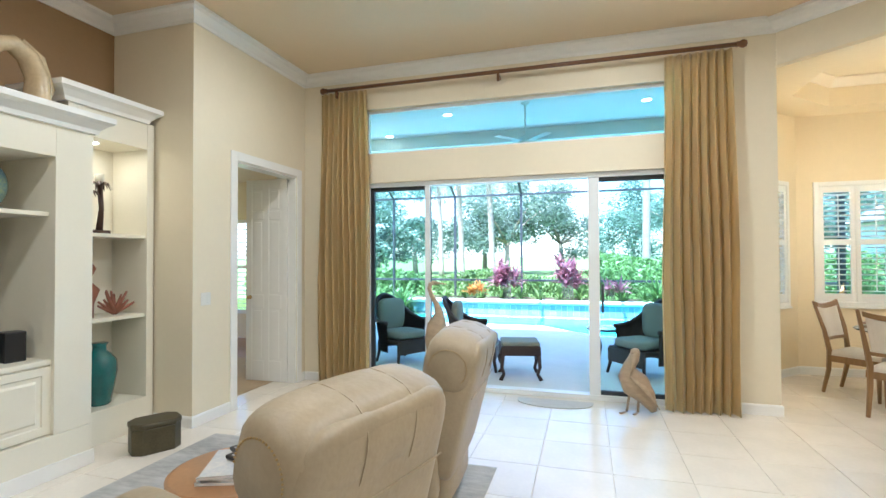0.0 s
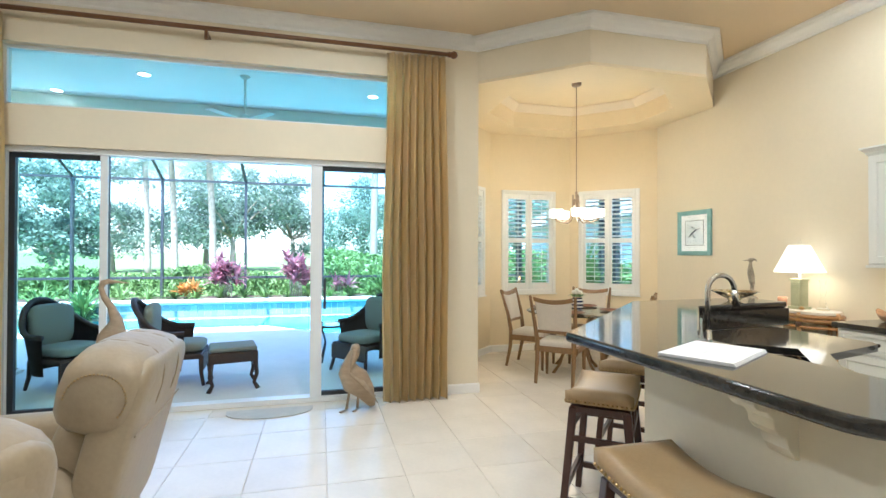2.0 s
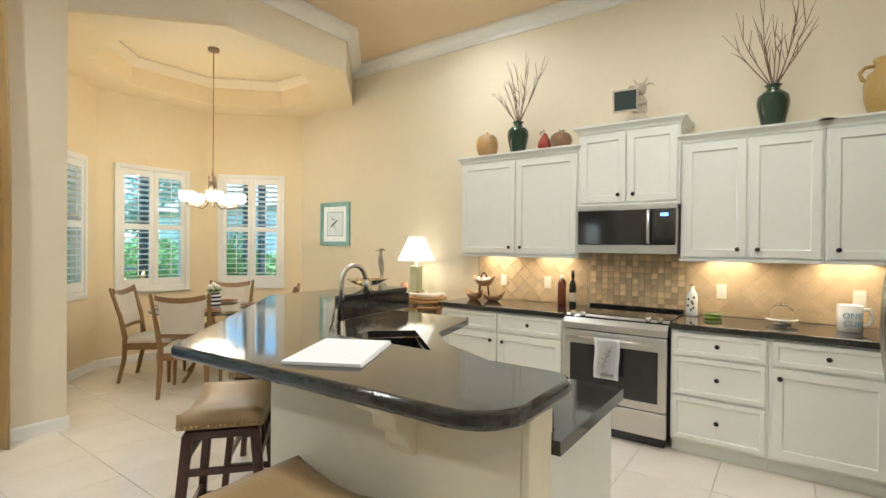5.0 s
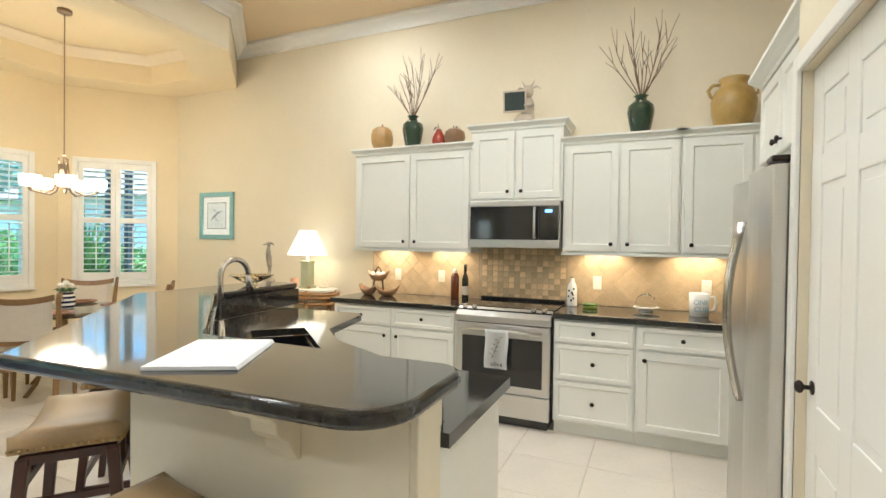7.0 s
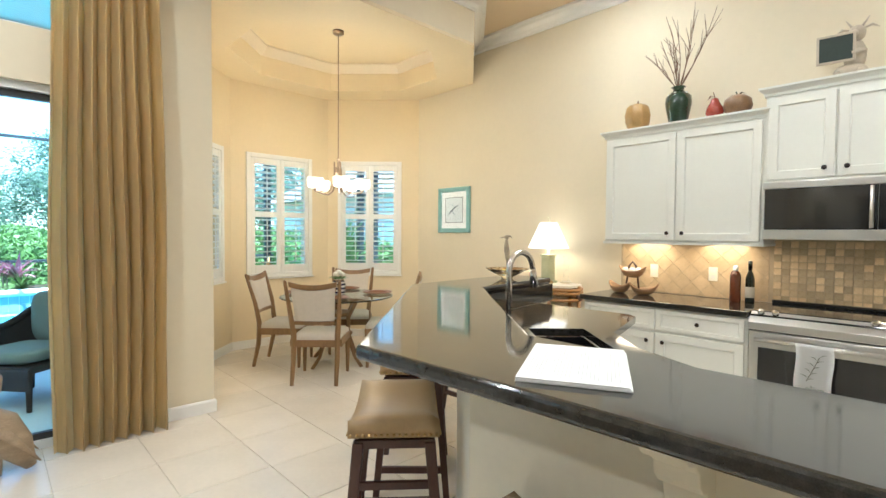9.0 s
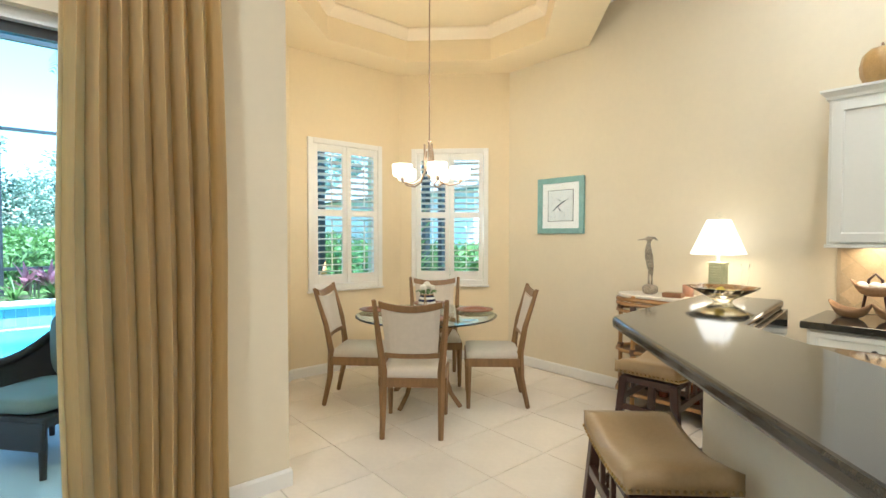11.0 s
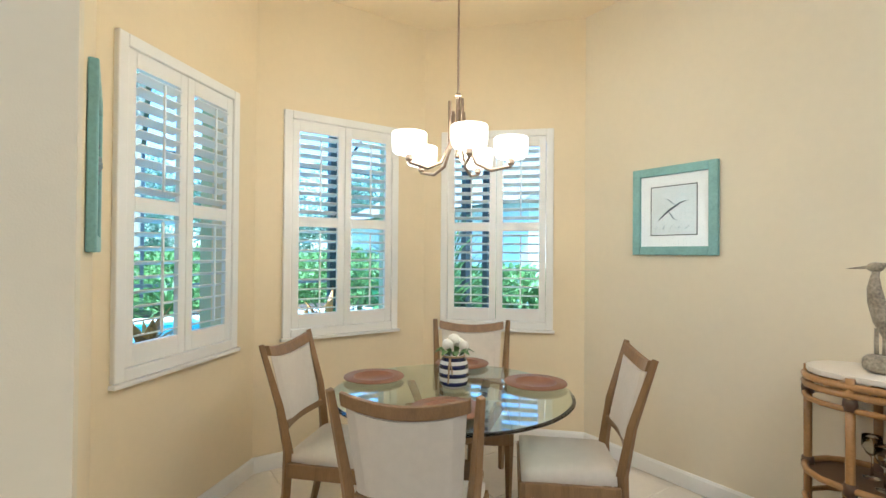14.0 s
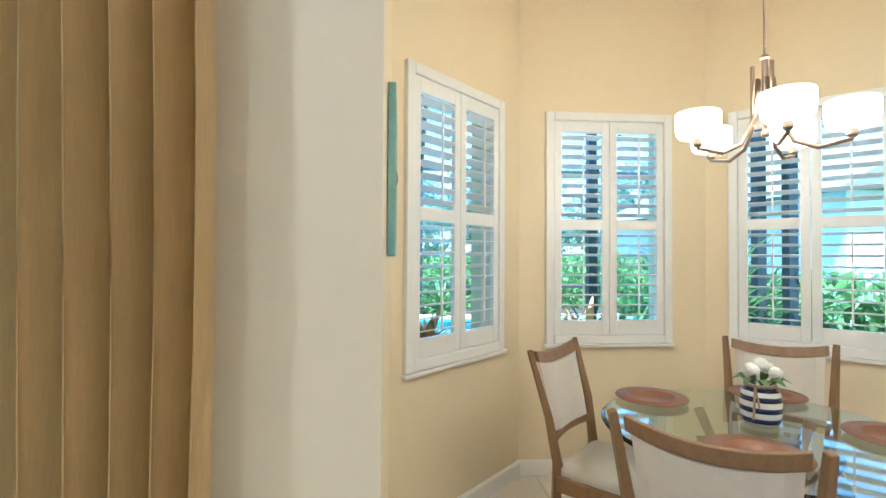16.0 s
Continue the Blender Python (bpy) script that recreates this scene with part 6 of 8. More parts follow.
curtain(pose(1.40, 5.935, 0.012), 0.66, 3.41, 8, 1)
curtain(pose(-2.35, 5.945, 0.012), 0.66, 3.41, 9, 2)
p = thing("curtain_rod", pose(-0.42, 5.935, 3.458), "long dark walnut curtain rod with ball finials", "curtain rod")
bm = bmesh.new()
add_tube(bm, [(-2.14, 0, 0), (0, 0, 0), (2.14, 0, 0)], 0.021, 14)
part("rod", bm, RODW, p, smooth=True)
for s, e in ((-1, -2.14), (1, 2.14)):
    bm = bmesh.new()
    add_lathe(bm, [(0.024, 0), (0.03, 0.01), (0.022, 0.02), (0.036, 0.045), (0.038, 0.06), (0.028, 0.085), (0.004, 0.095)], 16, pose(e, 0, 0, 0, 90 * s, 0))
    part("finial", bm, RODW, p, smooth=True)
for x in (-2.02, -0.10, 2.02):
    bm = bmesh.new()
    add_box(bm, x - 0.014, -0.012, -0.10, x + 0.014, 0.012, -0.015)
    add_box(bm, x - 0.014, 0.0121, -0.05, x + 0.014, 0.13, -0.025)
    part("bracket", bm, RODW, p, "", 0.003)


def recliner(m):
    c = thing("recliner", m, "taupe leather recliner with padded back and nailhead trim", "armchair", "recliners facing the television")
    W = 0.82
    bm = bmesh.new()
    pillow(bm, (0, -0.05, 0.22), (W / 2 - 0.10, 0.42, 0.16), 0.3)
    part("base", bm, LEATHER, c, smooth=True)
    bm = bmesh.new()
    pillow(bm, (0, -0.10, 0.42), (W / 2 - 0.13, 0.36, 0.10), 0.45)
    part("seat", bm, LEATHER, c, smooth=True)
    bm = bmesh.new()
    pillow(bm, (0, -0.50, 0.30), (W / 2 - 0.12, 0.06, 0.20), 0.4)
    part("footrest", bm, LEATHER, c, smooth=True)
    for s in (-1, 1):
        bm = bmesh.new()
        pillow(bm, (s * (W / 2 - 0.07), -0.10, 0.34), (0.09, 0.42, 0.30), 0.45)
        part("arm", bm, LEATHER, c, "padded leather arm", smooth=True)
    tilt = pose(0, 0.20, 0.30, -14)
    bm = bmesh.new()
    pillow(bm, (0, 0.10, 0.36), (W / 2 - 0.04, 0.09, 0.40), 0.3, 24, 14, tilt)
    back = part("back_shell", bm, LEATHER, c, "smooth leather back panel", smooth=True)
    bm = bmesh.new()
    pillow(bm, (0, 0.0, 0.26), (W / 2 - 0.11, 0.13, 0.24), 0.45, 24, 14, tilt)
    part("lumbar_cushion", bm, LEATHER, c, smooth=True)
    bm = bmesh.new()
    n, seg = 26, 16
    rows = []
    for i in range(n + 1):
        u = i / n * 2 - 1
        pin = 1 - 0.022 * (math.exp(-((u - 0.33) / 0.04) ** 2) + math.exp(-((u + 0.33) / 0.04) ** 2))
        fall = (1 - abs(u) ** 5) ** 0.5 * 0.35 + 0.65 if abs(u) < 1 else 0.65
        row = []
        for k in range(seg):
            a = 2 * math.pi * k / seg
            y = 0.03 + 0.165 * math.copysign(abs(math.cos(a)) ** 0.7, math.cos(a)) * fall * pin
            z = 0.60 + 0.17 * math.copysign(abs(math.sin(a)) ** 0.7, math.sin(a)) * fall * pin + 0.02 * (1 - u * u)
            row.append(bm.verts.new(tilt @ Vector((u * (W / 2 - 0.03), y, z))))
        rows.append(row)
    for a, b in zip(rows, rows[1:]):
        for k in range(seg):
            bm.faces.new((a[k], a[(k + 1) % seg], b[(k + 1) % seg], b[k]))
    bm.faces.new(rows[0][::-1]), bm.faces.new(rows[-1])
    head = part("headrest", bm, LEATHER, c, "padded stitched headrest", smooth=True)
    bm = bmesh.new()
    add_tube(bm, [tuple(tilt @ Vector((-W / 2 + 0.06 + (W - 0.12) * i / 12, 0.192, 0.475 - 0.008 * math.sin(math.pi * i / 12)))) for i in range(13)], 0.004, 5)
    part("piping", bm, LEATHER, back)
    for s in (-1, 1):
        bm = bmesh.new()
        for i in range(30):
            a = -0.5 + (math.pi + 0.6) * i / 29
            bmesh.ops.create_icosphere(bm, subdivisions=1, radius=0.0042, matrix=Matrix.Translation(tilt @ Vector((s * (W / 2 - 0.028), 0.03 + 0.105 * math.cos(a), 0.60 + 0.10 * math.sin(a)))))
        part("nailheads", bm, BRASSN, head, "arc of brass nailheads", kind="stuff")
        bm = bmesh.new()
        add_tube(bm, [tuple(tilt @ Vector((s * 0.125, 0.03 + 0.163 * math.copysign(abs(math.cos(a)) ** 0.7, math.cos(a)), 0.614 + 0.168 * math.copysign(abs(math.sin(a)) ** 0.7, math.sin(a)))) ) for a in [math.pi * i / 20 - 0.3 for i in range(24)]], 0.0035, 5)
        part("seam", bm, LEATHER, head)
    return c


rc = recliner(pose(-0.76, 2.48, 0.012, 0, 0, -106))
copy_thing(rc, pose(-0.74, 3.73, 0.012, 0, 0, -88))
p = thing("round_side_table", pose(-1.10, 2.66, 0.012), "round honey wood side table between the recliners", "table")
bm = bmesh.new()
add_lathe(bm, [(0.27, 0.525), (0.285, 0.53), (0.285, 0.55), (0.27, 0.555)], 40)
part("tabletop", bm, TABLEW, p)
bm = bmesh.new()
add_lathe(bm, [(0.20, 0), (0.20, 0.03), (0.05, 0.06), (0.04, 0.25), (0.06, 0.40), (0.05, 0.50), (0.18, 0.524)], 24)
part("pedestal", bm, TABLEW, p, smooth=True)
for i, (dx, dy, rot, colr) in enumerate(((0.0, 0.0, 20, (0.55, 0.50, 0.46)), (0.01, 0.01, 14, (0.40, 0.16, 0.12)), (0.0, 0.005, 26, (0.62, 0.58, 0.52)))):
    g = thing("magazine", pose(-1.10 + dx, 2.63 + dy, 0.5675 + 0.013 * i, 0, 0, rot), "glossy magazine in a stack on the side table", "magazine", "magazines on the side table")
    box_part("pages", PAPER, g, (-0.105, -0.14, 0.0005), (0.105, 0.14, 0.0115), 0.0)
    box_part("cover", mat("magazine_cover", colr, 0.25, var=0.0, scale=7, second=tuple(1 - c for c in colr)), g, (-0.106, -0.141, 0.0117), (0.106, 0.141, 0.0125), 0.0)
for dx, dy, rot in ((-0.02, 0.06, 60), (0.03, 0.0, 75)):
    g = thing("remote_control", pose(-1.10 + dx, 2.64 + dy, 0.607, 0, 0, rot), "black remote control on the magazines", "remote control", "remotes on the magazines")
    box_part("case", BLACKP, g, (-0.022, -0.085, 0), (0.022, 0.085, 0.018), 0.006)
    for k in range(5):
        box_part("button", INK, g, (-0.012, -0.06 + 0.025 * k, 0.0182), (0.012, -0.048 + 0.025 * k, 0.0205), 0.0)
bm = bmesh.new()
add_box(bm, -2.64, 0.6, 0.001, -0.25, 4.25, 0.011)
tagged(part("area_rug", bm, RUGM, None, "", 0.004), "grey and white marbled low-pile area rug", "rug")

# built-in media wall
mu = thing("media_unit", pose(-3.10, 0.33, 0, 0, 0, 90), "cream built-in media unit with television niche and panelled doors", "cabinet")
ML = 3.2
for nm, q0, q1 in (("plinth", (0, 0, 0), (ML, 0.75, 0.289)), ("side_panel", (ML - 0.26, 0, 0.29), (ML, 0.75, 2.40)), ("side_panel", (0, 0, 0.29), (0.26, 0.75, 2.40)), ("top_panel", (0.2605, 0, 2.18), (ML - 0.2605, 0.75, 2.40)), ("back_panel", (0.2605, 0.60, 0.29), (ML - 0.2605, 0.75, 2.179)), ("shelf_board", (0.2605, 0.03, 0.766), (ML - 0.2605, 0.599, 0.80)), ("shelf_board", (0.2605, 0.06, 1.775), (ML - 0.2605, 0.599, 1.805)), ("divider", (0.938, 0.07, 1.8055), (0.962, 0.599, 2.179)), ("divider", (2.208, 0.07, 1.8055), (2.232, 0.599, 2.179)), ("cupboard", (0.2605, 0.05, 0.29), (ML - 0.2605, 0.599, 0.765))):
    box_part(nm, SHELFW, mu, q0, q1, 0.003)
bm = bmesh.new()
add_box(bm, 0.0, -0.016, 0.0, ML + 0.014, -0.001, 0.105)
part("baseboard", bm, TRIM, mu, "", 0.004)
bm = bmesh.new()
add_sweep(bm, [(0, 0), (-0.02, 0), (-0.03, 0.03), (-0.07, 0.07), (-0.10, 0.09), (-0.10, 0.13), (0, 0.13)], [(0, 0.4, 2.395), (0, 0, 2.395), (ML, 0, 2.395), (ML, 0.5, 2.395)])
add_box(bm, 0, 0, 2.505, ML, 0.75, 2.52)
part("crown", bm, TRIM, mu)
for i in range(6):
    x0 = 0.27 + i * 0.447
    d = shaker(mu, x0, 0.30, x0 + 0.437, 0.755, None, "door", True, SHELFW)
    d.location = (0, 0.049, 0)
sh = thing("shelf_unit", pose(-3.37, 3.54, 0, 0, 0, 90), "tall cream built-in shelf niche with a lit top", "shelf")
SL = 0.755
for nm, q0, q1 in (("plinth", (0, 0, 0), (SL, 0.49, 0.269)), ("side_panel", (SL - 0.07, 0, 0.27), (SL, 0.49, 2.68)), ("side_panel", (0, 0, 0.27), (0.07, 0.49, 2.68)), ("top_panel", (0.0705, 0, 2.45), (SL - 0.0705, 0.49, 2.68)), ("back_panel", (0.0705, 0.40, 0.27), (SL - 0.0705, 0.49, 2.449))):
    box_part(nm, SHELFW, sh, q0, q1, 0.003)
for z in (1.0, 1.69):
    box_part("shelf_board", SHELFW, sh, (0.071, 0.02, z - 0.03), (SL - 0.071, 0.399, z), 0.003)
bm = bmesh.new()
add_sweep(bm, [(0, 0), (-0.02, 0), (-0.03, 0.03), (-0.07, 0.07), (-0.10, 0.09), (-0.10, 0.13), (0, 0.13)], [(-0.02, 0.49, 2.675), (-0.02, 0, 2.675), (SL - 0.09, 0, 2.675), (SL - 0.09, 0.49, 2.675)])
add_box(bm, -0.02, 0, 2.785, SL - 0.09, 0.49, 2.80)
part("crown", bm, TRIM, sh)
bm = bmesh.new()
add_lathe(bm, [(0.035, 2.444), (0.04, 2.449)], 20, Matrix.Translation((0.34, 0.2, 0)))
part("puck_light", bm, BULB, sh, "lit round puck light")
lamp("shelf_light", "AREA", pose(-3.57, 3.88, 2.44), 0.4, WARM, 0.08)

tv = thing("television", pose(-3.52, 2.15, 0.80, 0, 0, 90), "large flat black television, switched off", "television")
box_part("screen", TVM, tv, (-0.93, -0.004, 0.045), (0.93, 0.0, 0.955), 0.0, "dark glossy screen")
box_part("housing", BLACKP, tv, (-0.945, 0.0005, 0.03), (0.945, 0.05, 0.968), 0.004)
box_part("stand", BLACKP, tv, (-0.35, -0.06, 0.0), (0.35, 0.14, 0.029), 0.005)
sp = thing("speaker", pose(-3.32, 3.15, 0.80, 0, 0, 80), "small black loudspeaker beside the television", "loudspeaker")
box_part("box", BLACKP, sp, (-0.06, -0.06, 0), (0.06, 0.06, 0.20), 0.006)
box_part("grille", mat("speaker_cloth", (0.02, 0.02, 0.02), 0.9, bump=0.3, bscale=400), sp, (-0.05, -0.063, 0.01), (0.05, -0.0605, 0.19), 0.002)
g = thing("remote_control", pose(-3.20, 2.68, 0.80, 0, 0, 20), "black remote control on the media shelf", "remote control")
box_part("case", BLACKP, g, (-0.022, -0.085, 0), (0.022, 0.085, 0.018), 0.006)
p = thing("coral_piece", pose(-3.34, 2.75, 1.806), "pale pink coral cluster on the media shelf", "ornament")
bm = bmesh.new()
rnd = random.Random(8)
for i in range(60):
    d = Vector((rnd.gauss(0, 1), rnd.gauss(0, 1), abs(rnd.gauss(0.2, 1)))).normalized()
    add_tube(bm, [(0, 0, 0.07), tuple(d * 0.06 + Vector((0, 0, 0.07))), tuple(d * 0.105 + Vector((0, 0, 0.07)))], [0.012, 0.018, 0.012], 6)
add_lathe(bm, [(0.05, 0), (0.055, 0.01), (0.03, 0.06)], 12)
part("coral", bm, CORAL, p, smooth=True)
p = thing("glass_art", pose(-3.32, 3.03, 1.806), "swirled blue and green art glass oval", "ornament")
bm = bmesh.new()
add_ball(bm, (0, 0, 0.16), 0.10, 20, 14, (0.35, 0.9, 1.35))
add_lathe(bm, [(0.05, 0), (0.05, 0.01), (0.02, 0.03)], 16)
part("glass", bm, mat("swirled_art_glass", (0.03, 0.12, 0.22), 0.08, var=0.0, scale=6, second=(0.25, 0.30, 0.12), coat=0.8), p, smooth=True)
# shelf things
p = thing("palm_candle_holder", pose(-3.54, 3.87, 1.691), "dark carved palm tree candle holder with cream candles", "candle holder")
bm = bmesh.new()
add_box(bm, -0.05, -0.11, 0, 0.05, 0.11, 0.03)
for y, h in ((-0.05, 0.34), (0.05, 0.42)):
    add_tube(bm, [(0, y, 0.03), (0.01, y + 0.01, h * 0.5), (0, y, h)], [0.026, 0.018, 0.022], 10)
    for i in range(9):
        a = i * 0.7
        add_tube(bm, [(0, y, h - 0.02), (0.06 * math.cos(a), y + 0.06 * math.sin(a), h + 0.01), (0.09 * math.cos(a), y + 0.09 * math.sin(a), h - 0.05)], [0.004, 0.014, 0.002], 6, squash=0.3)
part("palm", bm, CARVED, p, smooth=True)
for y, h in ((-0.05, 0.34), (0.05, 0.42)):
    bm = bmesh.new()
    add_lathe(bm, [(0.033, h), (0.034, h + 0.075), (0.028, h + 0.08), (0.004, h + 0.074)], 16, Matrix.Translation((0, y, 0)))
    part("candle", bm, PETAL, p, "cream pillar candle", smooth=True)
p = thing("clay_figure", pose(-3.55, 3.79, 1.001), "rust-brown abstract clay figure", "sculpture")
bm = bmesh.new()
add_tube(bm, [(0, 0, 0), (0.0, 0.02, 0.12), (0, 0.045, 0.22), (0, 0.0, 0.30), (0, 0.03, 0.40), (0, -0.01, 0.50), (0, -0.035, 0.56)], [0.08, 0.065, 0.085, 0.05, 0.07, 0.035, 0.008], 14)
part("figure", bm, REDCLAY, p, smooth=True)
p = thing("branch_coral", pose(-3.54, 4.06, 1.001), "brown branching coral piece", "ornament")
bm = bmesh.new()
rnd = random.Random(4)
for i in range(12):
    a, l = -1.4 + 2.8 * i / 11, rnd.uniform(0.12, 0.19)
    d = Vector((rnd.uniform(-0.25, 0.25), math.sin(a) * 1.0, abs(math.cos(a)) + 0.1)).normalized()
    add_tube(bm, [(0, 0, 0.02), tuple(d * l * 0.5 + Vector((0, 0, 0.03))), tuple(d * l + Vector((0, 0, 0.05)))], [0.025, 0.014, 0.008], 7)
part("coral", bm, REDCLAY, p, smooth=True)
p = thing("teal_vase", pose(-3.54, 3.93, 0.271), "large teal crackle-glazed vase", "vase")
bm = bmesh.new()
add_lathe(bm, [(0.075, 0), (0.085, 0.01), (0.105, 0.12), (0.13, 0.27), (0.125, 0.36), (0.08, 0.425), (0.05, 0.445), (0.05, 0.49), (0.065, 0.51), (0.055, 0.512)], 32)
part("vase", bm, TEALG, p, smooth=True)
p = thing("bronze_box", pose(-2.88, 3.87, 0.0, 0, 0, 60), "octagonal aged bronze chest with a lid on the floor", "box")
bm = bmesh.new()
o8 = [(0.17 * a, 0.12 * b) for a, b in ((1, 0.5), (0.65, 1), (-0.65, 1), (-1, 0.5), (-1, -0.5), (-0.65, -1), (0.65, -1), (1, -0.5))]
add_prism(bm, o8, 0.0, 0.19)
part("body", bm, BRONZEB, p, "", 0.006)
bm = bmesh.new()
add_prism(bm, [(x * 1.04, y * 1.05) for x, y in o8], 0.1905, 0.235)
part("lid", bm, BRONZEB, p, "", 0.012)
p = thing("horse_sculpture", pose(-3.37, 3.21, 2.521, 0, 0, 95), "large polished tan stone horse head sculpture", "sculpture")
bm = bmesh.new()
add_tube(bm, [(0.10, 0, 0), (0.12, 0, 0.12), (0.12, 0, 0.25), (0.05, 0, 0.38), (-0.06, 0, 0.43), (-0.16, 0, 0.38), (-0.22, 0, 0.28), (-0.23, 0, 0.23)], [0.12, 0.10, 0.085, 0.08, 0.075, 0.08, 0.055, 0.045], 16, squash=0.7)
add_tube(bm, [(0.02, 0.03, 0.44), (0.03, 0.035, 0.50)], [0.025, 0.006], 8)
add_tube(bm, [(0.14, 0, 0.02), (0.21, 0, 0.2), (0.14, 0, 0.40), (0.02, 0, 0.48)], [0.03, 0.035, 0.03, 0.015], 10)
add_box(bm, -0.10, -0.09, 0, 0.24, 0.09, 0.03)
part("horse", bm, ALAB, p, smooth=True)

# bedroom door, its casing and the room behind
dr = thing("door_1", pose(-3.05, 5.86, 0.01, 0, 0, 182), "white six-panel interior door standing open into the bedroom", "door")
panel_door(dr, 0.56, 2.42, TRIM, 0.035, 0.50, 1.0, BRASSN)
for hz in (0.3, 1.25, 2.2):
    box_part("hinge", BRASSN, dr, (-0.012, -0.03, hz), (0.012, -0.0185, hz + 0.1), 0.0, "brass hinge")
casing("trim_door", pose(LX, 4.86, 0, 0, 0, 90), 1.03, 2.45)
bm = bmesh.new()
for a in ((0.0, 0.0, 0.02, 2.45), (1.01, 0.0, 1.03, 2.45), (0.02, 2.43, 1.01, 2.45)):
    add_box(bm, a[0], 0.002, a[1], a[2], 0.148, a[3], pose(LX, 4.86, 0, 0, 0, 90))
structure("door_jamb", bm, TRIM, "white painted door jamb")
sw = thing("light_switch", pose(LX, 4.46, 1.115, 0, 0, 90), "white double light switch plate", "light switch")
box_part("plate", WHITEC, sw, (-0.058, -0.006, -0.058), (0.058, -0.0005, 0.058), 0.003)
for x in (-0.024, 0.024):
    box_part("rocker", WHITEC, sw, (x - 0.016, -0.010, -0.033), (x + 0.016, -0.0065, 0.033), 0.002)
bm = bmesh.new()
add_box(bm, -7.4, 4.47, -0.05, LX - 0.152, 8.4, -0.012)
bf = structure("floor_bedroom", bm, GROUT, "oak boarded bedroom floor")
bm = bmesh.new()
add_box(bm, 0, 0, -0.012, 1.1, 0.118, -0.001)
bmesh.ops.recalc_face_normals(bm, faces=bm.faces[:])
plank = bpy.data.meshes.new("plank")
bm.to_mesh(plank)
bm.free()
plank.materials.append(WOODF)
for j in range(33):
    for i in range(4):
        ob = new("plank", plank)
        ob.parent = bf
        ob.location = (-7.58 + 1.102 * i - 0.02 * (j % 2), 4.48 + 0.12 * j, 0)
bm = bmesh.new()
add_wall(bm, pose(-4.1, 4.465, 0), 0.98, 2.9, 0.005)
add_wall(bm, pose(-7.5, 4.17, 0, 0, 0, 90), 4.3, 2.9, 0.15, [(2.6, 0.4, 3.6, 2.2)])
# Unseen south wall, added to keep daylight from flooding the bedroom.
add_wall(bm, pose(-7.65, 4.31, 0), 3.548, 2.9, 0.15)
add_wall(bm, pose(-7.5, 8.45, 0), 4.2, 2.9, 0.15, [(1.0, 0.45, 1.9, 2.2), (2.55, 0.45, 3.45, 2.2)])
structure("wall_bedroom", bm, NOOKWALL, "warm cream bedroom walls, the south one added unseen against daylight")
bm = bmesh.new()
add_box(bm, -7.6, 4.47, 2.9, -3.105, 8.6, 3.0)
structure("ceiling_bedroom", bm, CEILM, "cream bedroom ceiling")
bm = bmesh.new()
add_wall(bm, pose(-3.33, 8.45, 0, 0, 0, -90), 2.25, 2.9, 0.13)
structure("wall_bedroom_east", bm, NOOKWALL, "warm cream bedroom wall")
for k, wx in enumerate((-6.05, -4.5)):
    w = thing("window_%d" % (k + 5), pose(wx, 8.45, 0.45), "bedroom window with white shutters", "window")
    w["kind"] = "structure"
    bm = bmesh.new()
    rect_frame(bm, -0.45, 0, 0.45, 1.75, -0.02, 0.03, 0.07)
    add_box(bm, -0.38, -0.02, 0.84, 0.38, 0.03, 0.90)
    part("window_frame", bm, TRIM, w, "", 0.004)
    slat = None
    for i in range(20):
        z = 0.11 + 0.081 * i
        if 0.80 < z < 0.94:
            continue
        if slat is None:
            slat = box_part("slat", TRIM, w, (-0.378, -0.032, -0.0035), (0.378, 0.032, 0.0035), 0.0)
            ob = slat
        else:
            ob = new("slat", slat.data)
            ob.parent = w
        ob.matrix_basis = pose(0, 0.005, z, -12)
p = thing("storage_bench", pose(-4.35, 5.55, 0, 0, 0, 12), "pale blue upholstered bench in the bedroom", "bench")
box_part("base", mat("pale_blue_fabric", (0.35, 0.45, 0.58), 0.9, bump=0.2, bscale=300), p, (-0.28, -0.5, 0.0), (0.28, 0.5, 0.36), 0.02)
box_part("cushion", LINEN, p, (-0.29, -0.51, 0.361), (0.29, 0.51, 0.46), 0.04)
bm = bmesh.new()
add_box(bm, -4.9, 4.6, 0.0005, -3.25, 6.9, 0.009)
tagged(part("bedroom_rug", bm, mat("tan_bordered_rug", (0.44, 0.34, 0.22), 0.95, var=0.1, scale=6, bump=0.3, bscale=300), None, "", 0.003), "tan bedroom rug on oak boards", "rug")
# Added warm fill for the bedroom, with an unseen glowing disc beside it.
lamp("bedroom_fill", "AREA", pose(-5.0, 6.2, 2.88), 2.6, WARM, 0.3)
dl0 = thing("ceiling_light", pose(-5.0, 6.2, 2.885), "round glowing disc added for the bedroom fill light", "ceiling light")
bm = bmesh.new()
add_lathe(bm, [(0.16, 0.0), (0.17, 0.012)], 28)
part("diffuser", bm, BULB, dl0)

# recessed lights; indoors all but (4.27, 4.02) are added for fill
dl = None
for dx, dy in DOWNLIGHTS_AND_FILL:
    m = pose(dx, dy, CEIL)
    if dl is None:
        dl = thing("recessed_light", m, "round white recessed ceiling light, lit, most added as unseen fill", "ceiling light", "recessed ceiling lights")
        bm = bmesh.new()
        add_lathe(bm, [(0.085, -0.001), (0.085, -0.008), (0.07, -0.010), (0.07, -0.001)], 28)
        part("trim_ring", bm, TRIM, dl)
        bm = bmesh.new()
        add_lathe(bm, [(0.068, -0.002), (0.068, -0.004)], 24)
        part("lens", bm, BULB, dl, "glowing lens")
    else:
        copy_thing(dl, m)

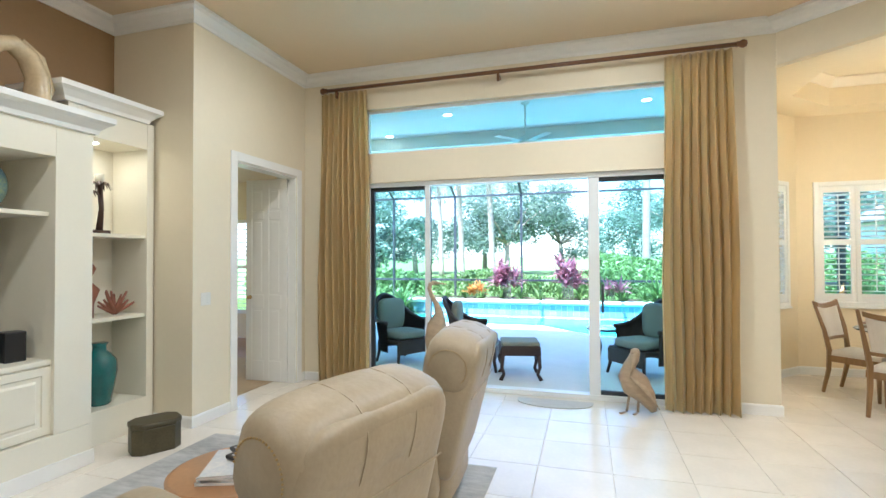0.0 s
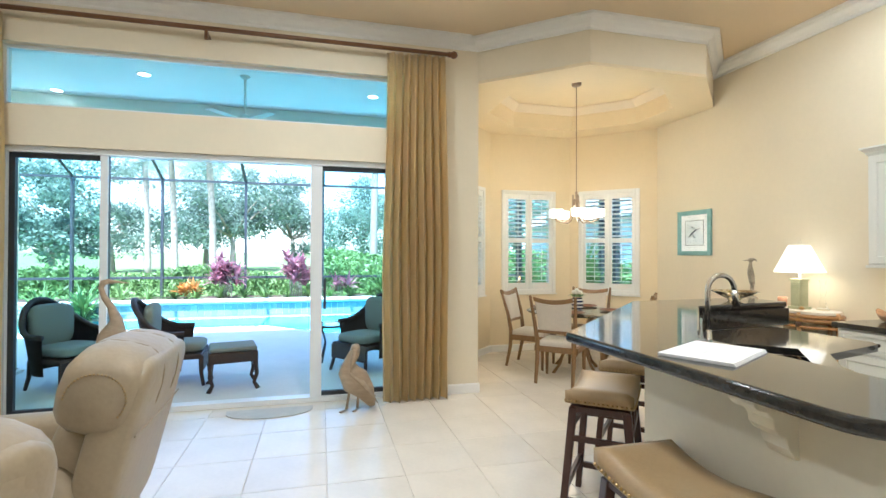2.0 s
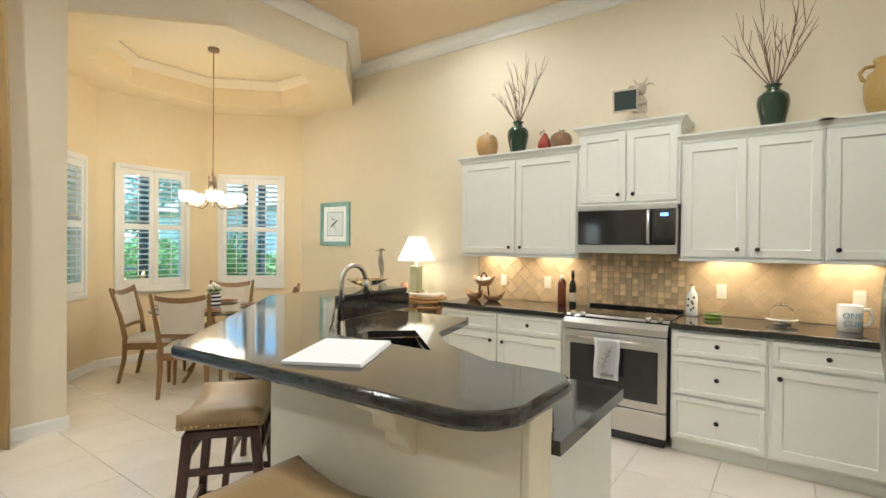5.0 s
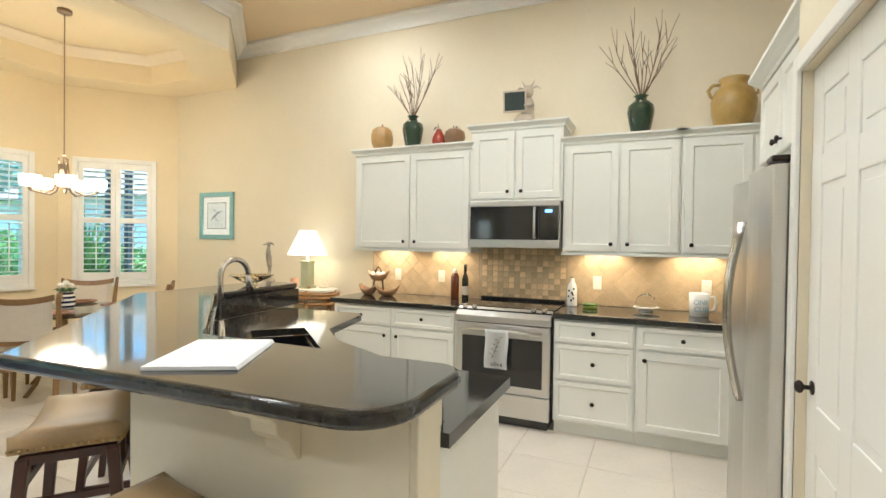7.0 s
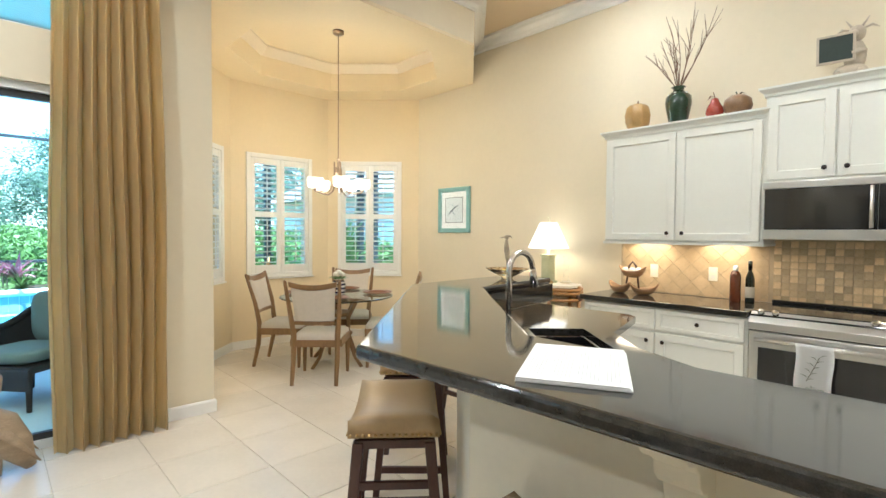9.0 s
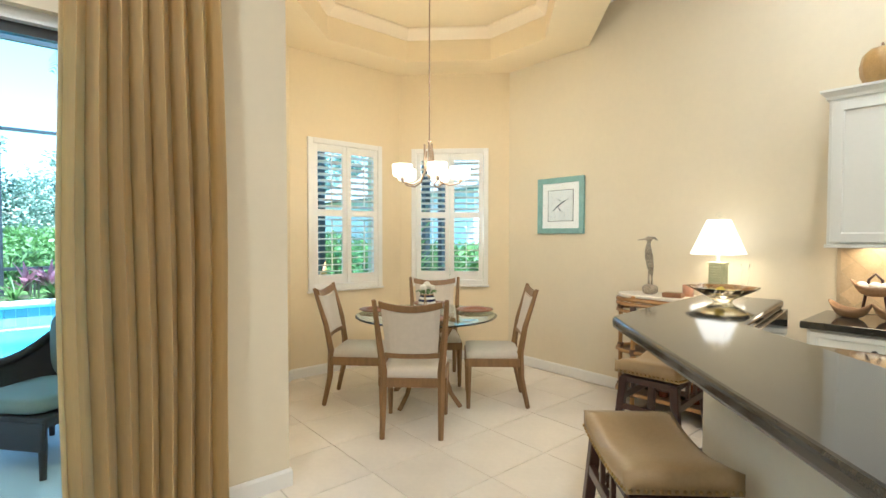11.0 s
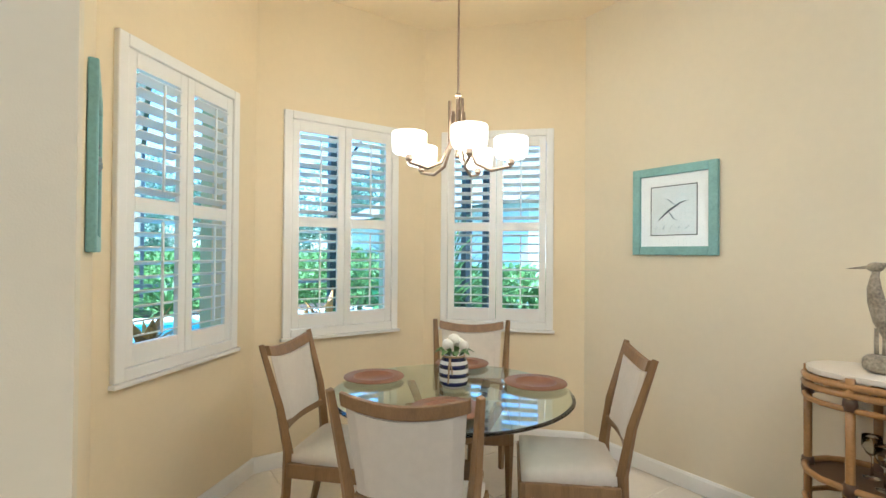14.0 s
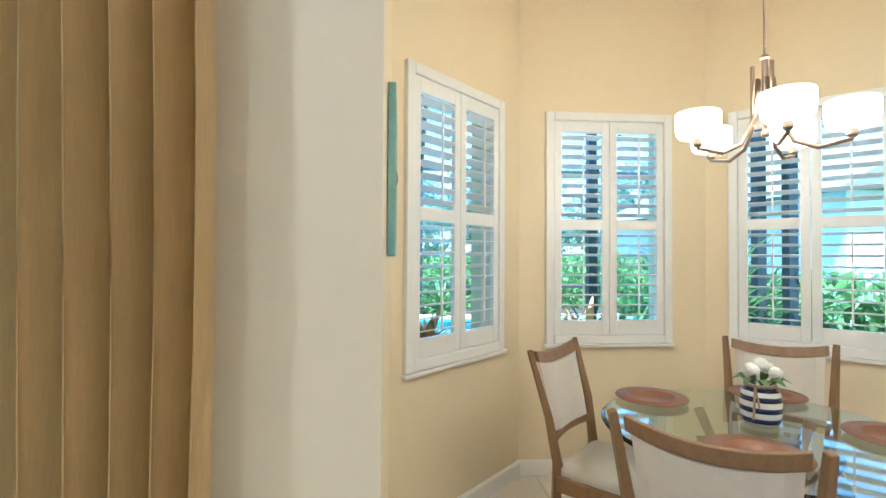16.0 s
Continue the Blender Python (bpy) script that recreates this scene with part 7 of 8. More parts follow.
# floor birds and mat
p = thing("crane_statue", pose(-1.10, 5.55, 0, 0, 0, 0), "tall driftwood crane statue by the doors", "statue")
bm = bmesh.new()
for s in (-1, 1):
    add_tube(bm, [(s * 0.03, 0, 0.012), (s * 0.03, 0.0, 0.25), (s * 0.025, 0, 0.5)], 0.012, 8)
    add_tube(bm, [(s * 0.03, 0.0, 0.008), (s * 0.03 + 0.06, -0.05, 0.008)], 0.008, 6)
add_tube(bm, [(-0.02, 0, 0.36), (-0.01, 0, 0.5), (0.0, 0, 0.66), (0.01, 0, 0.80), (0.035, 0, 0.92), (0.0, 0, 1.02), (-0.05, 0, 1.10), (-0.075, 0, 1.17), (-0.06, 0, 1.215), (-0.02, 0, 1.225)], [0.02, 0.085, 0.115, 0.10, 0.045, 0.026, 0.022, 0.02, 0.024, 0.022], 14)
add_tube(bm, [(-0.02, 0, 1.225), (0.04, 0, 1.22), (0.12, 0, 1.21)], [0.02, 0.010, 0.002], 8)
part("crane", bm, PELW, p, smooth=True)
p = thing("pelican_statue", pose(0.80, 5.80, 0, 0, 0, 0), "carved wooden pelican statue on the tile floor", "statue")
bm = bmesh.new()
for s in (-1, 1):
    add_tube(bm, [(-0.03 + s * 0.05, 0, 0.01), (-0.02 + s * 0.045, 0, 0.10), (-0.01 + s * 0.04, 0, 0.2)], 0.012, 8)
    add_tube(bm, [(-0.03 + s * 0.05, 0, 0.010), (-0.08 + s * 0.06, -0.07, 0.008)], [0.012, 0.02], 6, squash=0.4)
add_tube(bm, [(0.16, 0, 0.03), (0.10, 0, 0.16), (0.0, 0, 0.27), (-0.06, 0, 0.37), (-0.05, 0, 0.45), (-0.01, 0, 0.52), (0.0, 0, 0.56)], [0.03, 0.085, 0.135, 0.10, 0.055, 0.05, 0.045], 14)
add_ball(bm, (0.0, -0.015, 0.575), 0.05, scale=(0.9, 1.1, 0.85))
add_tube(bm, [(0.0, -0.04, 0.565), (-0.03, -0.08, 0.48), (-0.05, -0.11, 0.38)], [0.03, 0.024, 0.006], 8)
for s in (-1, 1):
    add_tube(bm, [(-0.05, s * 0.09, 0.36), (0.06, s * 0.12, 0.27), (0.20, s * 0.10, 0.08)], [0.03, 0.055, 0.008], 10, squash=0.4)
part("pelican", bm, PELW, p, smooth=True)
bm = bmesh.new()
add_prism(bm, [(-0.40, 0.2)] + [(0.40 * math.cos(a) * -1, 0.2 - 0.30 * abs(math.sin(a)) ** 0.7) for a in [math.pi * i / 16 for i in range(1, 16)]] + [(0.40, 0.2)], 0.0, 0.008)
mt = part("door_mat", bm, mat("pale_grey_mat", (0.52, 0.51, 0.48), 0.95, var=0.08, scale=12, bump=0.4, bscale=300), None)
tagged(mt, "pale grey half-round door mat by the sliding doors", "mat")
mt.matrix_basis = pose(0.04, 5.82, 0.001) @ Matrix.Diagonal((0.95, 0.9, 1, 1))

# ---- lanai, pool and garden ----
WICKER = mat("dark_woven_wicker", (0.05, 0.03, 0.022), 0.5, var=0.35, scale=60, bump=0.6, bscale=220)
CUSH = mat("sage_cushion", (0.24, 0.25, 0.21), 0.9, var=0.06, scale=12, bump=0.1, bscale=300)
BARK = mat("palm_bark", (0.30, 0.26, 0.21), 0.9, var=0.25, scale=6, bump=0.5, bscale=25)
REDLEAF = foliage("red_cordyline_leaf", (0.24, 0.05, 0.09), (0.52, 0.30, 0.34), 0.45)
GREENLEAF = foliage("garden_leaf", (0.10, 0.19, 0.05), (0.18, 0.28, 0.09), 0.4)
# Far leaves: distance haze is put into the colour, paler and bluer.
HAZYLEAF = foliage("hazed_tree_leaf", (0.13, 0.20, 0.15), (0.22, 0.29, 0.23), 0.3, 0.5)
YELLEAF = foliage("croton_leaf", (0.55, 0.30, 0.06), (0.38, 0.12, 0.05), 0.5)
SPILLT = mat("pool_tile", (0.20, 0.27, 0.31), 0.25, var=0.08, scale=8, obrand=0.2)
SOIL = mat("mulch", (0.07, 0.045, 0.03), 0.95, var=0.3, scale=14, bump=0.5, bscale=60)


def strap(bm, base, d, length, width, droop, n=5):
    """One arching strap leaf."""
    p, d = Vector(base), Vector(d).normalized()
    side = d.cross(Vector((0, 0, 1)))
    side = side.normalized() if side.length > 0.05 else Vector((1, 0, 0))
    prev = None
    for i in range(n + 1):
        q = i / n
        w = width * (0.5 + 1.2 * q if q < 0.4 else 1.0 * (1 - q) / 0.6) + 0.001
        up = side.cross(d).normalized()
        row = [bm.verts.new(p - side * w), bm.verts.new(p + up * w * -0.25), bm.verts.new(p + side * w)]
        if prev:
            bm.faces.new((prev[0], prev[1], row[1], row[0])), bm.faces.new((prev[1], prev[2], row[2], row[1]))
        prev = row
        p = p + d * length / n
        d = (d + Vector((0, 0, -droop / n))).normalized()


def leaf_cloud(bm, rnd, c, r, n, size, squash=0.8):
    for _ in range(n):
        d = Vector((rnd.gauss(0, 1), rnd.gauss(0, 1), rnd.gauss(0, 1))).normalized()
        q = Vector(c) + Vector((d.x * r, d.y * r, d.z * r * squash)) * rnd.uniform(0.55, 1.05)
        t = Vector((rnd.gauss(0, 1), rnd.gauss(0, 1), rnd.gauss(0, 0.6))).normalized()
        s = t.cross(d)
        s = s.normalized() if s.length > 0.01 else Vector((1, 0, 0))
        a, b = t * size * rnd.uniform(0.6, 1.3), s * size * rnd.uniform(0.25, 0.5)
        bm.faces.new([bm.verts.new(v) for v in (q - a, q + b, q + a, q - b)])


def broadleaf_tree(m, h, spread, seed, label):
    t = thing("tree", m, label, "tree", "trees behind the garden")
    rnd = random.Random(seed)
    bm = bmesh.new()
    top = Vector((rnd.uniform(-0.3, 0.3), rnd.uniform(-0.3, 0.3), h * 0.32))
    add_tube(bm, [(0, 0, -0.2), tuple(top * 0.5), tuple(top)], [0.03 * h, 0.022 * h, 0.016 * h], 9)
    ends = []
    for i in range(7):
        a = i * 0.9 + rnd.uniform(-.3, .3)
        e = top + Vector((math.cos(a) * spread * rnd.uniform(0.4, 0.8), math.sin(a) * spread * rnd.uniform(0.4, 0.8), h * rnd.uniform(-0.08, 0.42)))
        add_tube(bm, [tuple(top * 0.9), tuple((top + e) / 2 + Vector((0, 0, 0.2))), tuple(e)], [0.012 * h, 0.008 * h, 0.003 * h], 6)
        ends.append(e)
    part("trunk", bm, BARK, t, smooth=True)
    bm = bmesh.new()
    for e in ends + [top + Vector((0, 0, h * 0.45)), top + Vector((0, 0, h * 0.15))]:
        for _ in range(4):
            c = e + Vector((rnd.gauss(0, 0.22), rnd.gauss(0, 0.22), rnd.gauss(0, 0.14))) * spread
            leaf_cloud(bm, rnd, c, spread * rnd.uniform(0.2, 0.36), 230, 0.02 * spread + 0.07)
    # The crown colour carries the painted haze.
    part("crown", bm, HAZYLEAF, t, kind="stuff")
    return t


def palm(m, h, seed, fr=2.2, n=22):
    t = thing("palm_tree", m, "tall palm with a grey ringed trunk and feathery fronds", "palm tree", "palms beyond the pool")
    rnd = random.Random(seed)
    bm = bmesh.new()
    lean = rnd.uniform(-0.25, 0.25)
    pts = [(lean * (i / 8) ** 2, 0, -0.2 + (h + 0.2) * i / 8) for i in range(9)]
    add_tube(bm, pts, [0.20, 0.17, 0.155, 0.15, 0.145, 0.14, 0.14, 0.15, 0.12], 12)
    part("trunk", bm, BARK, t, smooth=True)
    bm = bmesh.new()
    for i in range(n):
        a, el = i * 2.4, rnd.uniform(-0.35, 1.1)
        d = Vector((math.cos(a) * math.cos(el), math.sin(a) * math.cos(el), math.sin(el)))
        p, L = Vector(pts[-1]), fr * rnd.uniform(0.8, 1.1)
        for k in range(9):
            p2 = p + d * L / 9
            d = (d + Vector((0, 0, -0.16))).normalized()
            side = d.cross(Vector((0, 0, 1)))
            side = side.normalized() if side.length > 0.01 else Vector((1, 0, 0))
            for s in (-1, 1):
                for o in (0.0, 0.5):
                    st0 = p.lerp(p2, o)
                    ln = L * 0.26 * math.sin(math.pi * min(0.97, (k + o + 1.2) / 10.5)) + 0.05
                    e = st0 + (side * s + d * 0.6 + Vector((0, 0, -0.35))).normalized() * ln
                    bm.faces.new([bm.verts.new(v) for v in (st0, st0 + d * 0.05, e, st0 - d * 0.01 + (e - st0) * 0.4)])
            p = p2
    # Fronds share the leaf colour with haze painted in.
    part("crown", bm, HAZYLEAF, t, kind="stuff")
    return t


def strap_plant(name, m, label, material, n, L, w, seed, stems=1, up=0.9, droop=0.9, hgt=0.0):
    t = thing(name, m, label, "plant")
    rnd = random.Random(seed)
    bm = bmesh.new()
    for s in range(stems):
        bx, by = rnd.uniform(-0.25, 0.25) * (stems > 1), rnd.uniform(-0.2, 0.2) * (stems > 1)
        hs = hgt * rnd.uniform(0.6, 1.1)
        for i in range(n):
            a, el = rnd.uniform(0, 6.28), rnd.uniform(0.1, 1.45) * up
            strap(bm, (bx, by, 0.02 + hs * rnd.uniform(0.45, 1.0)), (math.cos(a) * math.cos(el), math.sin(a) * math.cos(el), math.sin(el)), L * rnd.uniform(0.7, 1.15), w, droop * rnd.uniform(0.4, 1.3))
    part("leaves", bm, material, t, kind="stuff")
    if hgt:
        bm = bmesh.new()
        for s in range(stems):
            add_tube(bm, [(0.06 * (s - stems / 2), 0, 0), (0.05 * (s - stems / 2), 0, hgt * 0.8)], 0.02, 6)
        part("stem", bm, BARK, t)
    return t


# raised spa wall tiles and planter
pw = bpy.data.objects["pool_wall"]
bm = bmesh.new()
add_box(bm, -0.072, -0.012, -0.072, 0.072, 0.0, 0.072)
tm = bpy.data.meshes.new("pool_wall_tile")
bm.to_mesh(tm)
bm.free()
tm.materials.append(SPILLT)
for i in range(64):
    for j in range(2):
        ob = new("pool_wall_tile", tm)
        ob.parent = pw
        ob.location = (-5.9 + 0.15 * i, 13.999, -0.02 + 0.15 * j)
bm = bmesh.new()
add_box(bm, -6.25, 13.9, 0.2505, 9, 14.35, 0.30)
structure("pool_coping", bm, DECKM, "pale stone coping on the pool wall", 0.01)
bm = bmesh.new()
add_box(bm, -9, 14.36, 0.12, 9, 15.9, 0.24)
structure("planting_bed", bm, SOIL, "dark mulched planting bed behind the pool")
strap_plant("cordyline", pose(-1.85, 14.7, 0.24), "bushy red and pink cordyline behind the pool", REDLEAF, 40, 0.42, 0.05, 1, 6, 0.95, 1.0, 1.05)
strap_plant("cordyline", pose(-0.12, 14.7, 0.24), "bushy red and pink cordyline behind the pool", REDLEAF, 40, 0.40, 0.05, 2, 6, 0.95, 1.0, 1.0)
strap_plant("cordyline", pose(1.05, 14.8, 0.24), "small dark red cordyline behind the pool", REDLEAF, 18, 0.45, 0.045, 3, 3, 0.95, 0.8, 0.4)
strap_plant("croton", pose(-2.75, 14.7, 0.24), "small orange croton behind the pool", YELLEAF, 20, 0.35, 0.05, 4, 3, 0.95, 0.7, 0.35)
for i in range(12):
    gx = -4.2 + 0.55 * i
    strap_plant("agapanthus", pose(gx, 14.55 + 0.12 * (i % 3), 0.24), "clump of green strap leaves in the bed", GREENLEAF, 46, 0.55, 0.02, 20 + i, 1, 0.9, 1.3)
for i, (gx, gy) in enumerate(((-5.4, 13.6), (-4.7, 13.8), (3.0, 14.8), (2.2, 14.9))):
    strap_plant("fern", pose(gx, gy, -0.05 if gy < 14.0 else 0.24), "leafy green fern clump near the pool", GREENLEAF, 90, 0.9, 0.03, 50 + i, 1, 0.95, 1.5)


def hedge(name, x0, y0, x1, y1, z0, z1, n, seed, label):
    rnd = random.Random(seed)
    bm = bmesh.new()
    for _ in range(n):
        q = Vector((rnd.uniform(x0, x1), rnd.uniform(y0, y1), z0 + (z1 - z0) * rnd.random() ** 0.7))
        q.z += 0.12 * math.sin(q.x * 1.7)
        t, s = Vector((rnd.gauss(0, 1), rnd.gauss(0, 1), rnd.gauss(0, 1))).normalized(), Vector((rnd.gauss(0, 1), rnd.gauss(0, 1), rnd.gauss(0, 1))).normalized()
        a, b = t * rnd.uniform(0.06, 0.12), s * rnd.uniform(0.03, 0.06)
        bm.faces.new([bm.verts.new(v) for v in (q - a, q + b, q + a, q - b)])
    ob = part(name, bm, GREENLEAF, None)
    return tagged(ob, label, "hedge", "", "stuff")


hedge("hedge", -12, 16.0, 12, 17.2, 0.1, 0.95, 16000, 5, "clipped green hedge behind the pool")
hedge("far_hedge", 0.5, 18.0, 16, 21.0, 0.1, 1.5, 14000, 6, "taller leafy shrubs beyond the hedge")
hedge("side_hedge", 6.6, 8.4, 7.6, 15.0, -0.5, 1.25, 9000, 7, "dense green hedge beside the nook windows")
for i, (tx, ty, th, ts) in enumerate(((-13, 38, 8.5, 4.2), (-8.5, 44, 9, 4.6), (-1.5, 42, 8.5, 4.4), (-16, 27, 7.5, 3.4), (4.5, 50, 9, 4.8), (10, 44, 9, 4.6), (16, 38, 8, 4.2), (24, 44, 9, 5), (-22, 38, 9, 5), (32, 46, 10, 5), (14, 27, 6.5, 2.8), (-11, 26, 6, 2.6), (-5.5, 38, 8.5, 4.6), (7.5, 37, 8.5, 4.0))):
    broadleaf_tree(pose(tx, ty, 0.1), th, ts, 100 + i, "leafy broad-crowned tree beyond the lawn")
for i, (tx, ty, th) in enumerate(((-6.3, 27, 6.0), (-4.2, 25, 5.6), (2.7, 22, 7.6), (-9.0, 32, 6.5), (7.2, 29, 6.8))):
    palm(pose(tx, ty, 0.1), th, 200 + i)
# plants by the nook windows
strap_plant("dracaena", pose(4.36, 9.45, -0.05), "spiky green dracaena outside the nook window", GREENLEAF, 60, 0.9, 0.035, 71, 2, 1.0, 0.35, 0.35)
strap_plant("bromeliad", pose(3.72, 9.42, -0.05), "orange and green bromeliad outside the nook", YELLEAF, 30, 0.45, 0.04, 72, 3, 0.8, 0.6, 0.75)
strap_plant("bromeliad", pose(2.47, 9.3, -0.05), "orange and green bromeliad beside the pool deck", YELLEAF, 40, 0.5, 0.04, 73, 3, 0.8, 0.6, 0.75)
strap_plant("areca_palm", pose(5.35, 9.5, -0.05), "feathery green areca palm by the window", GREENLEAF, 50, 1.3, 0.02, 74, 4, 1.0, 0.7, 1.2)

# screen enclosure
cg = thing("screen_enclosure", pose(0, 15.5, 0), "dark bronze aluminium pool screen enclosure", "screen enclosure")
for x in (-7.7, -5.65, -3.58, -1.51, 0.56, 2.6, 4.6, 6.6, 8.6):
    box_part("post", BRONZE, cg, (x - 0.03, -0.05, 0.1), (x + 0.03, 0.05, 3.38), 0.0)
    bm = bmesh.new()
    add_tube(bm, [(x, 0, 3.38), (x, -2.2, 4.4), (x, -5.9, 4.4)], 0.04, 4)
    part("roof_beam", bm, BRONZE, cg)
for z in (0.78, 3.38):
    box_part("cross_rail", BRONZE, cg, (-8, -0.045, z - 0.03), (9, 0.045, z + 0.03), 0.0)
bm = bmesh.new()
add_box(bm, -8, -2.24, 4.36, 9, -2.16, 4.44)
part("purlin", bm, BRONZE, cg)
# posts and wall close to the nook windows
for x, y in ((4.23, 9.99), (5.52, 9.14), (5.72, 9.0)):
    box_part("post", BRONZE, cg, (x - 0.045, y - 15.5 - 0.045, -0.5), (x + 0.045, y - 15.5 + 0.045, 4.3), 0.0)
bm = bmesh.new()
add_box(bm, 5.6, 7.6, -0.5, 14, 7.8, 2.6)
structure("wall_neighbour", bm, STUCCO, "pale stucco wall of the house next door")
bm = bmesh.new()
add_prism(bm, [(9.2, 2.6), (17, 2.6), (13, 4.6)], 12.0, 22.0, Matrix(((1, 0, 0, 0), (0, 0, 1, 0), (0, 1, 0, 0), (0, 0, 0, 1))))
structure("roof_neighbour", bm, mat("grey_roof_tile", (0.20, 0.19, 0.18), 0.8, var=0.15, scale=6), "grey tiled roof next door")
bm = bmesh.new()
add_box(bm, 9.6, 12.3, -0.5, 16.6, 21.7, 2.6)
structure("house_neighbour", bm, STUCCO, "pale stucco house next door")


def wicker_chair(m, cushion=True):
    c = thing("wicker_chair", m, "dark brown wicker patio armchair with a sage cushion", "chair", "wicker seats on the lanai")
    bm = bmesh.new()
    rows = []
    for k in range(9):
        q = k / 8
        row = []
        for i in range(25):
            a = math.pi * (i / 24) * 1.16 - 0.25
            top = 0.60 + 0.36 * max(0.0, math.sin(a)) ** 2.2
            z = 0.18 + (top - 0.18) * q
            r0 = 0.33 + 0.05 * q
            row.append(bm.verts.new((r0 * math.cos(a), r0 * math.sin(a) * (0.95 + 0.25 * q), z)))
        rows.append(row)
    for a, b in zip(rows, rows[1:]):
        for i in range(24):
            bm.faces.new((a[i], a[i + 1], b[i + 1], b[i]))
    rim = [tuple(v.co) for v in rows[-1]]
    bmesh.ops.solidify(bm, geom=bm.faces[:], thickness=0.022)
    part("shell", bm, WICKER, c, "woven wicker shell", smooth=True)
    bm = bmesh.new()
    add_tube(bm, rim, 0.03, 8)
    part("rolled_rim", bm, WICKER, c, smooth=True)
    bm = bmesh.new()
    add_prism(bm, [(-0.31, -0.28), (0.31, -0.28), (0.32, 0.1), (0.2, 0.28), (-0.2, 0.28), (-0.32, 0.1)], 0.30, 0.36)
    add_box(bm, -0.31, -0.30, 0.16, 0.31, -0.275, 0.34)
    part("seat_frame", bm, WICKER, c, "", 0.012)
    bm = bmesh.new()
    pillow(bm, (0, -0.02, 0.42), (0.27, 0.27, 0.06), 0.45)
    part("cushion", bm, CUSH, c, smooth=True)
    bm = bmesh.new()
    pillow(bm, (0, 0.27, 0.68), (0.24, 0.06, 0.24), 0.5)
    part("back_cushion", bm, CUSH, c, smooth=True)
    for x, y in ((-0.28, -0.27), (0.28, -0.27), (-0.24, 0.24), (0.24, 0.24)):
        bm = bmesh.new()
        add_tube(bm, [(x, y, 0.32), (x * 1.02, y * 1.02, 0.14), (x * 1.12, y * 1.12, 0.0)], [0.026, 0.022, 0.018], 8)
        part("leg", bm, WICKER, c, smooth=True)
    return c


wc = wicker_chair(pose(-2.25, 7.55, -0.05, 0, 0, 60))
copy_thing(wc, pose(1.05, 7.60, -0.05, 0, 0, -50))
copy_thing(wc, pose(-1.12, 7.50, -0.05, 0, 0, 95))
ot = thing("wicker_ottoman", pose(-0.47, 7.12, -0.05, 0, 0, 12), "dark wicker ottoman with curved legs and a cushion", "ottoman")
box_part("frame", WICKER, ot, (-0.25, -0.22, 0.30), (0.25, 0.22, 0.42), 0.02)
box_part("cushion", CUSH, ot, (-0.24, -0.21, 0.421), (0.24, 0.21, 0.47), 0.02)
for x in (-1, 1):
    for y in (-1, 1):
        bm = bmesh.new()
        add_tube(bm, [(x * 0.22, y * 0.19, 0.33), (x * 0.235, y * 0.20, 0.16), (x * 0.21, y * 0.18, 0.07), (x * 0.25, y * 0.22, 0.0)], [0.028, 0.022, 0.02, 0.026], 8)
        part("leg", bm, WICKER, ot, smooth=True)
    bm = bmesh.new()
    add_tube(bm, [(x * 0.225, -0.17, 0.2), (x * 0.225, 0, 0.28), (x * 0.225, 0.17, 0.2)], 0.012, 6)
    part("brace", bm, WICKER, ot, smooth=True)


def patio_table(m):
    t = thing("patio_table", m, "round glass-topped patio side table with curved dark legs", "table", "patio tables on the lanai")
    bm = bmesh.new()
    add_lathe(bm, [(0.26, 0.50), (0.265, 0.505), (0.26, 0.51)], 32)
    part("tabletop", bm, TABLEGLASS, t)
    bm = bmesh.new()
    add_tube(bm, [(0.255 * math.cos(a), 0.255 * math.sin(a), 0.488) for a in [2 * math.pi * i / 24 for i in range(24)]], 0.012, 6, True)
    part("rim", bm, BRONZE, t, smooth=True)
    for i in range(3):
        a = 2.1 * i
        bm = bmesh.new()
        add_tube(bm, [(0.24 * math.cos(a), 0.24 * math.sin(a), 0.48), (0.12 * math.cos(a), 0.12 * math.sin(a), 0.26), (0.22 * math.cos(a), 0.22 * math.sin(a), 0.0)], 0.012, 6)
        part("leg", bm, BRONZE, t, smooth=True)
    return t


